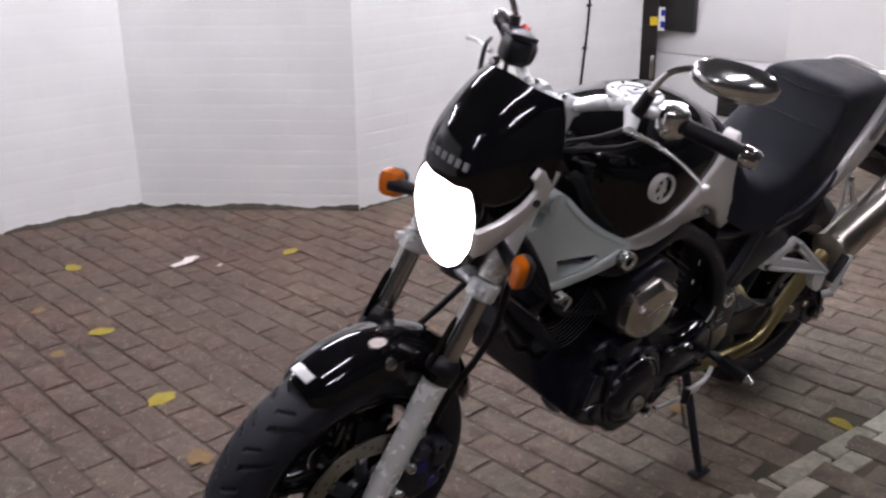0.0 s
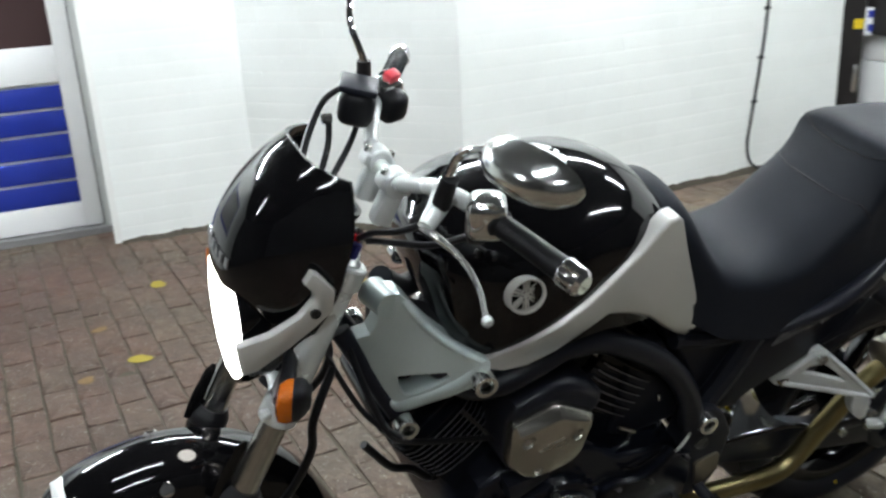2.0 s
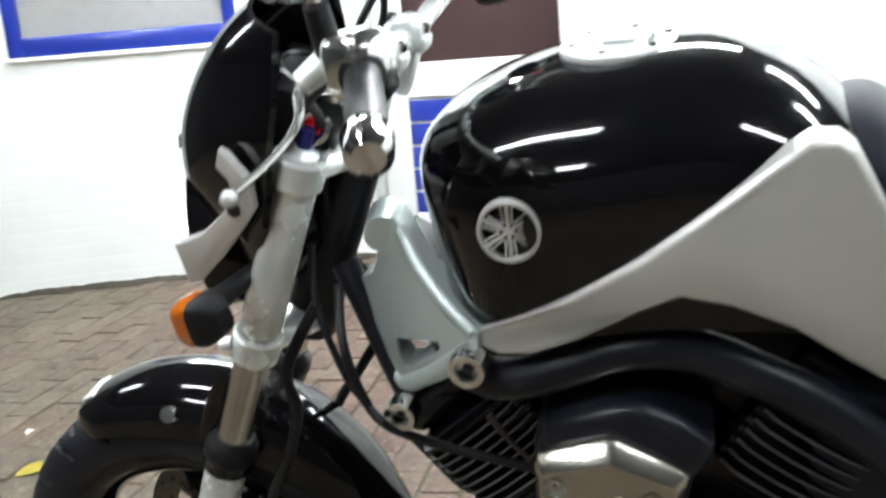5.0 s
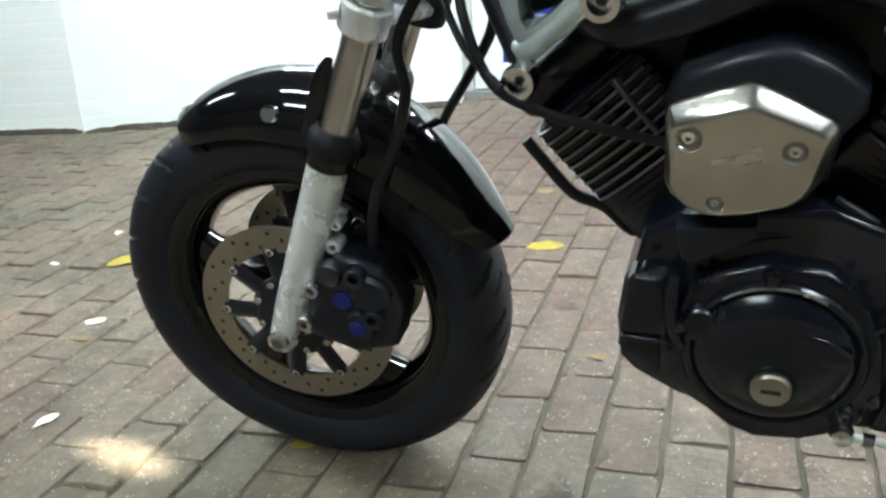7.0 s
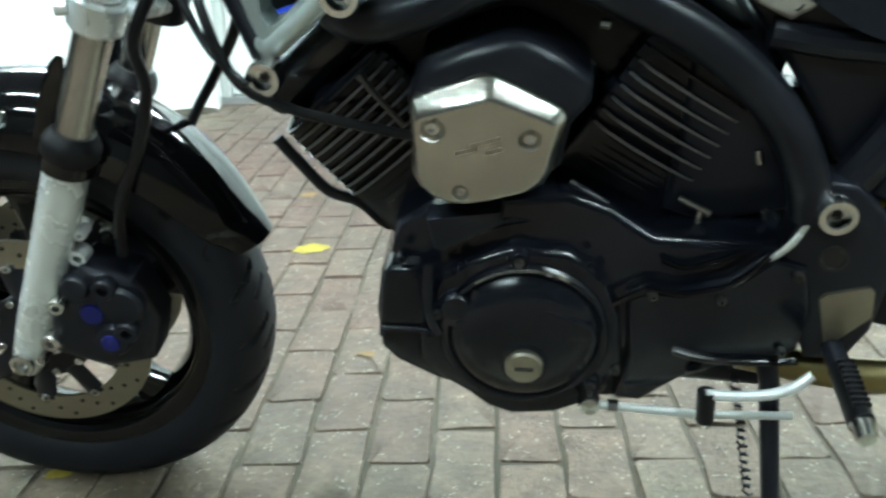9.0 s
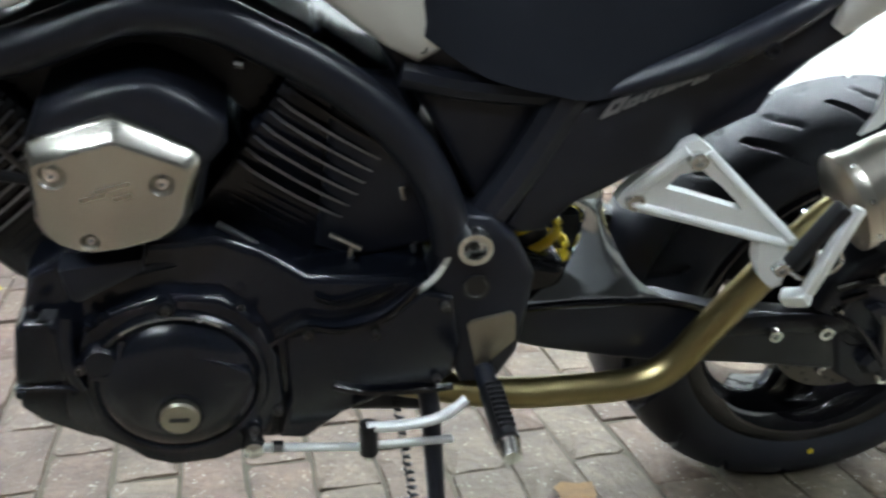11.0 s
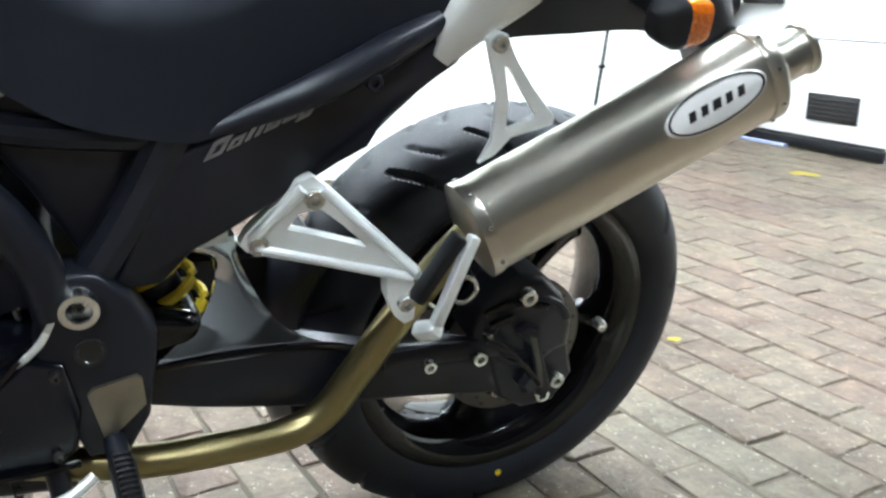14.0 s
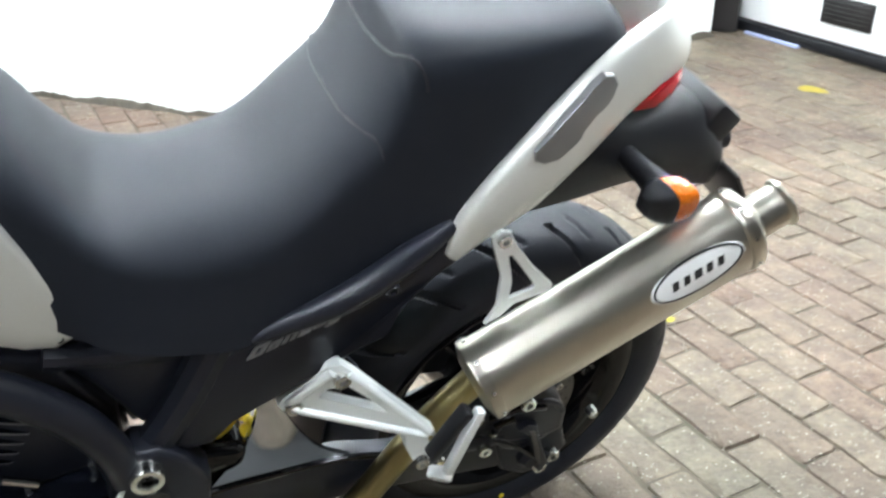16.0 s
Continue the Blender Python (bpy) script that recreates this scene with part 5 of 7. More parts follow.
def build_frame():
    for s in (-1, 1):
        pts = [(0.5, -0.09, 0.86), (0.56, -0.15, 0.79), (0.62, -0.172, 0.79), (0.68, -0.172, 0.808), (0.74, -0.166, 0.826), (0.81, -0.156, 0.817), (0.866, -0.15, 0.787), (0.92, -0.147, 0.754), (0.974, -0.146, 0.709), (1.019, -0.146, 0.653), (1.046, -0.147, 0.595), (1.056, -0.147, 0.54)]
        b = tube([(x, y * (-s), z) for x, y, z in pts], 0.0235, 14, 5)
        part("frame_tube", b, SATIN, bike, "black frame tube")
        # forward lattice: head to engine mounts
        b = tube([(0.385, 0.05 * s, 0.87), (0.42, 0.08 * s, 0.8), (0.46, 0.112 * s, 0.722)], [0.018, 0.015, 0.015], 12, 4)
        part("frame_tube", b, SATIN, bike, "black frame tube")
        if s > 0:
            continue
        # a cast plate that leans inwards towards the top, with an open triangle low down
        lug = [(0.437, 0.915), (0.441, 0.928), (0.459, 0.943), (0.478, 0.945), (0.488, 0.936), (0.503, 0.914), (0.523, 0.893), (0.55, 0.873), (0.592, 0.857), (0.59, 0.84), (0.57, 0.812), (0.53, 0.781), (0.476, 0.738), (0.462, 0.731), (0.45, 0.737), (0.428, 0.768), (0.4, 0.81), (0.396, 0.835), (0.41, 0.857), (0.43, 0.868), (0.44, 0.885), (0.444, 0.9)]
        gap = [(0.463, 0.804), (0.5, 0.816), (0.532, 0.826), (0.536, 0.818), (0.512, 0.797), (0.486, 0.776), (0.472, 0.77), (0.464, 0.78)]
        out = (lambda x, z, d=0.0: -0.078 + d - 0.72 * (x - 0.404) + 0.28 * max(0.0, z - 0.79))
        b = cut_plate(lug, [gap], lambda x: -0.078 - 0.72 * (x - 0.404), lambda x: -0.045 - 0.6 * (x - 0.404))
        for v in b.verts:
            v.co.y += 0.28 * max(0.0, v.co.z - 0.79)
        lg = part("frame_lug", b, SILVERGREEN, bike, "silver cast frame head", smooth=25)
        for run, r in (([(0.408, 0.81), (0.436, 0.766), (0.461, 0.741), (0.5, 0.767), (0.542, 0.801), (0.578, 0.836)], [0.011, 0.0125, 0.0125, 0.012, 0.0115, 0.01]), ([(0.586, 0.852), (0.55, 0.867), (0.52, 0.888), (0.5, 0.91), (0.484, 0.932)], [0.008, 0.009, 0.01, 0.01, 0.008])):
            part("lug_rim", tube([(x, out(x, z, 0.007), z) for x, z in run], r, 12, 4), SILVERGREEN, lg)
        # added dark block that fills the gap behind the lug
        part("lug_backing", prism([(0.44, 0.76), (0.445, 0.87), (0.47, 0.91), (0.51, 0.88), (0.56, 0.85), (0.57, 0.81)], lambda x: -0.035 - 0.5 * (x - 0.404), 0.0, 0.0), PLASTIC, lg, "dark filler added behind the frame head")
        part("head_boss", tube([(0.448, -0.03, 0.922), (0.46, -0.088, 0.925)], [0.026, 0.0225], 16), SILVERGREEN, lg)
    ring_plug((0.579, -0.203, 0.8235), 0.0215)
    ring_plug((0.4655, -0.15, 0.721), 0.0205)
    ring_plug((1.079, -0.166, 0.5515), 0.022)
    ring_plug((0.578, 0.215, 0.823), 0.0205)
    ring_plug((0.467, 0.166, 0.724), 0.0195)
    # rear side plates that carry the swingarm and the foot rests
    for s in (-1, 1):
        pl = [(1.045, 0.42), (1.03, 0.5), (1.05, 0.56), (1.07, 0.585), (1.1, 0.58), (1.13, 0.55), (1.155, 0.5), (1.15, 0.455), (1.14, 0.39), (1.115, 0.345), (1.07, 0.345)]
        b = prism(pl, -0.158, -0.11, 0.008, 3)
        if s > 0:
            b2 = flipped(b)
            b.free()
            b = b2
        p = part("pivot_plate", b, SATIN, bike, "black swingarm pivot plate")
        if s < 0:
            part("pivot_hole", lathe([(0, 0), (0.016, 0), (0.017, 0.003), (0.013, 0.003), (0.012, 0.001), (0, 0.001)], (1.085, -0.158, 0.49), (0, -1, 0), 24), BLACKDECAL, p)
            b = prism([(1.076, 0.436), (1.082, 0.443), (1.128, 0.453), (1.134, 0.447), (1.136, 0.412), (1.095, 0.372), (1.088, 0.374)], -0.163, -0.155, 0.001)
            part("plate_badge", b, DISC, p, "brushed steel heel plate")
    # seat frame rails
    for s in (-1, 1):
        part("seat_rail", tube([(1.0, 0.12 * s, 0.74), (1.1, 0.12 * s, 0.72), (1.25, 0.115 * s, 0.715), (1.45, 0.11 * s, 0.79), (1.6, 0.09 * s, 0.84)], 0.016, 10, 4), SATIN, bike, "black seat rail")
        part("seat_strut", tube([(1.1, 0.125 * s, 0.57), (1.14, 0.125 * s, 0.63), (1.19, 0.122 * s, 0.72)], 0.024, 10, 3), SATIN, bike, "black seat strut")


build_frame()


def cover_out(x):
    """The side cover's outer face: it swells towards the rear and draws in again."""
    if x < 1.2:
        return -0.142
    if x < 1.37:
        return -0.142 - 0.022 * math.sin((x - 1.2) / 0.17 * math.pi / 2)
    return -0.164 + 0.034 * min(1.0, (x - 1.37) / 0.12)


def build_side_cover():
    poly = [(1.118, 0.56), (1.135, 0.548), (1.165, 0.55), (1.2, 0.585), (1.24, 0.61), (1.3, 0.65), (1.34, 0.675), (1.38, 0.702), (1.41, 0.722), (1.45, 0.749), (1.49, 0.776), (1.53, 0.806), (1.5, 0.815), (1.475, 0.814), (1.45, 0.806), (1.4, 0.79), (1.35, 0.768), (1.3, 0.745), (1.25, 0.727), (1.205, 0.708), (1.18, 0.695), (1.16, 0.655)]
    for s in (-1, 1):
        b = prism(poly, cover_out, -0.11, 0.008, 3)
        if s > 0:
            b2 = flipped(b)
            b.free()
            b = b2
        c = part("side_cover", b, SATIN, bike, "satin black side cover under the seat")
        # a rounded ridge along the upper edge
        b = tube([(x, (cover_out(x) + 0.006) * -s, z) for x, z in ((1.2, 0.712), (1.26, 0.736), (1.34, 0.77), (1.41, 0.8), (1.47, 0.824))], [0.005, 0.013, 0.018, 0.018, 0.012], 16, 4)
        part("cover_ridge", b, SATIN, c)
        if s < 0:
            # slanted script, one bar a letter
            x = 1.214
            for w, h, low in ((0.019, 0.022, 0.0), (0.014, 0.013, 0.0), (0.006, 0.022, 0.0), (0.006, 0.022, 0.0), (0.015, 0.022, 0.0), (0.014, 0.013, 0.0), (0.015, 0.02, 0.008)):
                b = block((w / 2, 0, h / 2 - low), (w, 0.003, h), 0.001)
                if w > 0.01:
                    b = cut_plate([(0, -low), (w, -low), (w, h - low), (0, h - low)], [[(w * 0.32, h * 0.28 - low), (w * 0.68, h * 0.28 - low), (w * 0.68, h * 0.72 - low), (w * 0.32, h * 0.72 - low)]], lambda q: -0.0015, lambda q: 0.0015)
                slope = Matrix(((1, 0, 0.55, 0), (0, 1, 0, 0), (0.5, 0, 1.0, 0), (0, 0, 0, 1)))
                turn = math.atan2(cover_out(x + 0.01) - cover_out(x), 0.01)
                part("cover_lettering", b, DECAL, c, "dull silver lettering bar", smooth=0, m=Matrix.Translation((x, cover_out(x) - 0.0024, 0.692 + 0.52 * (x - 1.214))) @ Matrix.Rotation(turn, 4, "Z") @ slope)
                x += w + 0.0036
            bolt((1.387, -0.162, 0.772), 0.009, "cover_bolt", SATIN, c)


build_side_cover()


# -- engine, in the machine's own measure --
measure_of["now"] = None
CRANK = Vector((0.663, 0, 0.4))
COVER = Vector((0.65, 0, 0.396))


def around(center, r, a0, a1, n, y):
    """Points on an arc about a cross axis, angles in degrees from the front upwards."""
    return [(center.x + r * math.cos(radians(a0 + (a1 - a0) * k / n)), y, center.z + r * math.sin(radians(a0 + (a1 - a0) * k / n))) for k in range(n + 1)]


def fin_plate(w, half, bulge, thick, m, edge):
    """One cooling fin: rounded ends, sides that bulge, bare metal on the left rim."""
    bm = bmesh.new()
    ring = []
    for k in range(13):
        f = -1 + 2 * k / 12
        ring.append((f * w / 2, -(half + bulge * (1 - f * f)) + 0.03 * max(0.0, abs(f) - 0.8) / 0.2))
    ring += [(-x, -y) for x, y in ring]
    lo = [bm.verts.new((x, y, -thick / 2)) for x, y in ring]
    hi = [bm.verts.new((x, y, thick / 2)) for x, y in ring]
    bm.faces.new(lo[::-1])
    bm.faces.new(hi)
    n = len(ring)
    for k in range(n):
        f = bm.faces.new((lo[k], lo[(k + 1) % n], hi[(k + 1) % n], hi[k]))
        f.material_index = 1 if edge and 0 < k < 11 else 0
    bmesh.ops.transform(bm, matrix=m, verts=bm.verts)
    return bm


def build_cylinder(name, ax, ac, first, pitch, bright, dim, width, half):
    base = Matrix(((ac.x, 0, ax.x, 0), (0, 1, 0, 0), (ac.z, 0, ax.z, 0), (0, 0, 0, 1)))
    at = (lambda h: Matrix.Translation(CRANK + ax * h) @ base)
    cyl = part(name, block((0, 0, 0), (width * 0.94, half * 1.75, 0.25), 0.02, m=at(0.215)), ENGINE, bike, "black finned cylinder")
    # barrel fins, close together and dark
    h = first - 0.01
    while h > 0.125:
        part("fin", fin_plate(width * 0.9, half - 0.02, 0.008, 0.0024, at(h), False), ENGINE, cyl, smooth=30)
        h -= 0.0095
    for k in range(bright + dim):
        h = first + pitch * k
        w = width - 0.004 * max(0, k - bright + 1)
        part("fin", fin_plate(w, half - 0.012, 0.014, 0.0028, at(h), k < bright), [ENGINE, FINEDGE], cyl, smooth=30)
    part("cylinder_head", block((0, 0, 0), (width * 0.9, half * 1.6, 0.05), 0.02, seg=3, m=at(first + pitch * (bright + dim) + 0.022)), ENGINE, cyl)
    return cyl


def build_engine():
    case = [(0.516, 0.527), (0.505, 0.484), (0.4925, 0.463), (0.4825, 0.41), (0.4845, 0.366), (0.502, 0.347), (0.547, 0.3195), (0.58, 0.3075), (0.606, 0.284), (0.634, 0.273), (0.683, 0.2755), (0.714, 0.287), (0.746, 0.284), (0.7815, 0.292), (0.824, 0.325), (0.8778, 0.347),
            (0.93, 0.352), (0.96, 0.37), (0.965, 0.42), (0.95, 0.47), (0.925, 0.496), (0.85, 0.5), (0.79, 0.505), (0.745, 0.54), (0.7, 0.56), (0.56, 0.555)]
    eng = part("engine", prism(case, -0.175, 0.155, 0.012, 3), ENGINE, bike, "black air-cooled V-twin engine")
    # bulging left cover with its round lid and the filler cap
    lc = [(0.556, 0.33), (0.53, 0.36), (0.534, 0.43), (0.56, 0.47), (0.59, 0.492), (0.64, 0.508), (0.7, 0.5), (0.735, 0.47), (0.755, 0.42), (0.76, 0.36), (0.742, 0.312), (0.71, 0.29), (0.683, 0.2785), (0.634, 0.276), (0.606, 0.288), (0.583, 0.31)]
    lf = part("left_cover", prism(lc, -0.196, -0.165, 0.009, 3), ENGINE, eng, "black clutch-side engine cover")
    lid = part("round_cover", lathe([(0, -0.02), (0.094, -0.02), (0.094, 0.002), (0.0915, 0.0055), (0.088, 0.0065), (0.0845, 0.0055), (0.082, 0.003), (0.079, 0.007), (0.066, 0.017), (0.05, 0.021), (0.02, 0.022), (0, 0.022)], (COVER.x, -0.198, COVER.z), (0, -1, 0), 64), ENGINE, eng, smooth=30)
    part("cover_step", prism([(0.628, 0.44), (0.634, 0.4475), (0.652, 0.4495), (0.668, 0.448), (0.7, 0.435), (0.7245, 0.42), (0.73, 0.4), (0.69, 0.4), (0.63, 0.41)], -0.219, -0.2, 0.005, 3), ENGINE, lid)
    part("cover_notch", lathe([(0, 0), (0.0105, 0), (0.0115, 0.002), (0.0095, 0.003), (0.0085, 0.001), (0, 0.0005)], (0.609, -0.2105, 0.438), (0, -1, 0), 24), ENGINE, lid)
    oc = part("oil_cap", lathe([(0, -0.006), (0.0206, -0.006), (0.0206, 0.005), (0.0185, 0.0075), (0, 0.0078)], (0.65, -0.222, 0.3735), (0, -1, 0), 32), DISC, bike, "steel slotted filler cap")
    part("cap_slot", block((0.65, -0.2302, 0.3735), (0.02, 0.002, 0.0042), 0, (0, 4, 0)), BLACKDECAL, oc)
    part("cap_ring", lathe([(0.022, -0.004), (0.027, -0.004), (0.026, 0.001), (0.022, 0.001)], (0.65, -0.2205, 0.3735), (0, -1, 0), 32, closed=True), ENGINE, oc)
    # bright steel arc painting the highlight on the lid's upper rim, with two lugs
    part("cover_rib", tube(around(COVER, 0.0892, 57, 124, 14, -0.2042), 0.002, 8), STEEL, eng)
    for a in (92, 160, 318):
        p = COVER + Vector((math.cos(radians(a)), 0, math.sin(radians(a)))) * 0.1
        part("cover_lug", lathe([(0, -0.01), (0.011, -0.01), (0.0105, 0.004), (0.009, 0.0065), (0, 0.0065)], (p.x, -0.197, p.z), (0, -1, 0), 16), ENGINE, lf)
        bolt((p.x, -0.2035, p.z), 0.0048, "cover_bolt", DARKDISC, lf, h=0.006)
    # upper web between the case and the air filter
    part("cast_web", prism([(0.552, 0.548), (0.558, 0.512), (0.566, 0.508), (0.63, 0.54), (0.63, 0.556)], -0.203, -0.15, 0.005, 2), SATIN, eng)
    # oil filter box at the front, with a ledge along its foot
    ob = part("oil_filter_box", prism([(0.489, 0.41), (0.5, 0.478), (0.509, 0.488), (0.54, 0.486), (0.546, 0.44), (0.544, 0.408)], -0.2, -0.16, 0.008, 3), ENGINE, eng, "black oil filter housing")
    part("box_ledge", tube([(0.49, -0.197, 0.406), (0.52, -0.201, 0.407), (0.538, -0.201, 0.405), (0.55, -0.199, 0.398)], 0.0032, 8, 3), ENGINE, ob)
    part("box_pipe", tube([(0.55, -0.196, 0.49), (0.547, -0.203, 0.46), (0.548, -0.204, 0.43), (0.556, -0.2, 0.404)], 0.0075, 10, 4), ENGINE, ob)
    part("pump_boss", lathe([(0, -0.02), (0.019, -0.02), (0.0185, 0.004), (0.015, 0.009), (0, 0.01)], (0.577, -0.2, 0.438), (0, -1, 0), 24), ENGINE, eng)
    part("pump_pipe", tube([(0.566, -0.2, 0.42), (0.584, -0.206, 0.42), (0.596, -0.206, 0.438), (0.6, -0.2, 0.46)], 0.006, 10, 4), ENGINE, eng)
    for x, z in ((0.494, 0.402), (0.538, 0.478), (0.546, 0.4), (0.523, 0.5), (0.57, 0.478), (0.585, 0.488), (0.72, 0.492), (0.735, 0.47)):
        bolt((x, -0.196, z), 0.0048, "case_bolt", ENGINE, eng, h=0.008)
    part("sump", prism([(0.487, 0.4), (0.4865, 0.37), (0.503, 0.35), (0.548, 0.3225), (0.582, 0.31), (0.6, 0.33), (0.56, 0.4)], -0.187, 0.1, 0.008, 3), ENGINE, eng, "black engine sump")
    # gearbox cover behind, with glossy casting edges
    gc = part("gear_cover", prism([(0.762, 0.44), (0.788, 0.452), (0.82, 0.446), (0.87, 0.457), (0.91, 0.49), (0.945, 0.478), (0.957, 0.42), (0.95, 0.37), (0.93, 0.356), (0.878, 0.35), (0.824, 0.328), (0.7815, 0.295), (0.752, 0.3), (0.766, 0.36)], -0.192, -0.165, 0.008, 3), ENGINE, eng, "black gearbox cover")
    for pts, q, mt in (([(0.743, -0.192, 0.432), (0.766, -0.193, 0.446), (0.788, -0.194, 0.455), (0.82, -0.194, 0.4485), (0.869, -0.194, 0.4595), (0.905, -0.192, 0.493)], 0.0034, GLOSS), ([(0.797, -0.182, 0.4835), (0.821, -0.183, 0.4745), (0.851, -0.183, 0.482), (0.881, -0.18, 0.491)], 0.0034, GLOSS),
                       ([(0.814, -0.195, 0.372), (0.845, -0.196, 0.362), (0.9, -0.196, 0.357), (0.95, -0.19, 0.354)], 0.004, GLOSS)):
        part("casting_edge", tube(pts, q, 8, 4), mt, gc)
    part("bright_strap", tube([(0.902, -0.188, 0.484), (0.912, -0.189, 0.493), (0.926, -0.188, 0.507), (0.938, -0.186, 0.527)], [0.002, 0.004, 0.0042, 0.003], 10, 4, flat=0.5), FORKALU, bike, "bright metal strap beside the frame tube")
    for x, z in ((0.752, 0.345), (0.788, 0.447), (0.86, 0.44), (0.935, 0.47), (0.93, 0.372)):
        bolt((x, -0.192, z), 0.005, "case_bolt", DARKDISC, gc)
    # cylinders, seventy-five degrees apart
    a = radians(33.5)
    build_cylinder("rear_cylinder", Vector((math.sin(a), 0, math.cos(a))), Vector((math.cos(a), 0, -math.sin(a))), 0.216, 0.0157, 6, 1, 0.162, 0.132)
    a = radians(40.0)
    front = build_cylinder("front_cylinder", Vector((-math.sin(a), 0, math.cos(a))), Vector((math.cos(a), 0, math.sin(a))), 0.232, 0.0122, 8, 1, 0.168, 0.132)
    part("plug_cap", tube([(0.488, -0.146, 0.6845), (0.51, -0.155, 0.658), (0.53, -0.155, 0.632)], [0.0045, 0.003, 0.003], 10, 3), DARKDISC, front)
    # pipes and fittings between case and rear cylinder
    for p, q, r, mt in (((0.816, -0.133, 0.532), (0.85, -0.137, 0.514), 0.0052, STEEL), ((0.84, -0.137, 0.52), (0.838, -0.138, 0.503), 0.004, STEEL), ((0.811, -0.136, 0.498), (0.811, -0.136, 0.477), 0.0052, STEEL), ((0.778, -0.136, 0.487), (0.774, -0.138, 0.463), 0.0058, DARKDISC),
                        ((0.732, -0.16, 0.466), (0.756, -0.165, 0.42), 0.0095, ENGINE), ((0.9, -0.13, 0.64), (0.903, -0.13, 0.622), 0.0055, STEEL), ((0.895, -0.13, 0.586), (0.898, -0.13, 0.57), 0.005, STEEL), ((0.909, -0.13, 0.514), (0.911, -0.13, 0.502), 0.004, STEEL), ((0.729, -0.135, 0.7265), (0.738, -0.137, 0.7255), 0.0055, STEEL)):
        part("fitting", tube([p, q], r, 10), mt, eng)
    part("oil_line", tube([(0.556, -0.15, 0.53), (0.6, -0.17, 0.522), (0.65, -0.17, 0.53), (0.71, -0.16, 0.52), (0.755, -0.15, 0.495), (0.79, -0.14, 0.5)], 0.0065, 10, 4), ENGINE, eng)
    part("drain_hose", tube([(0.7, -0.15, 0.56), (0.735, -0.16, 0.54), (0.765, -0.158, 0.51), (0.772, -0.15, 0.47)], 0.0055, 10, 4), HOSE, eng)
    # exhaust header and the pipe under the front cylinder
    part("header_pipe", tube([(0.46, 0.03, 0.58), (0.44, 0.03, 0.545), (0.46, 0.02, 0.51), (0.5, 0.0, 0.46), (0.515, -0.04, 0.4), (0.53, -0.08, 0.33), (0.62, -0.08, 0.292), (0.95, -0.11, 0.275)], 0.0175, 14, 5), SATIN, bike, "black exhaust header")
    part("front_rail", tube([(0.36, -0.04, 0.568), (0.379, -0.04, 0.541), (0.413, -0.04, 0.497), (0.45, -0.04, 0.481), (0.483, -0.04, 0.448), (0.505, -0.04, 0.462)], 0.0075, 10, 4), HOSE, bike, "black pipe under the front cylinder")


build_engine()


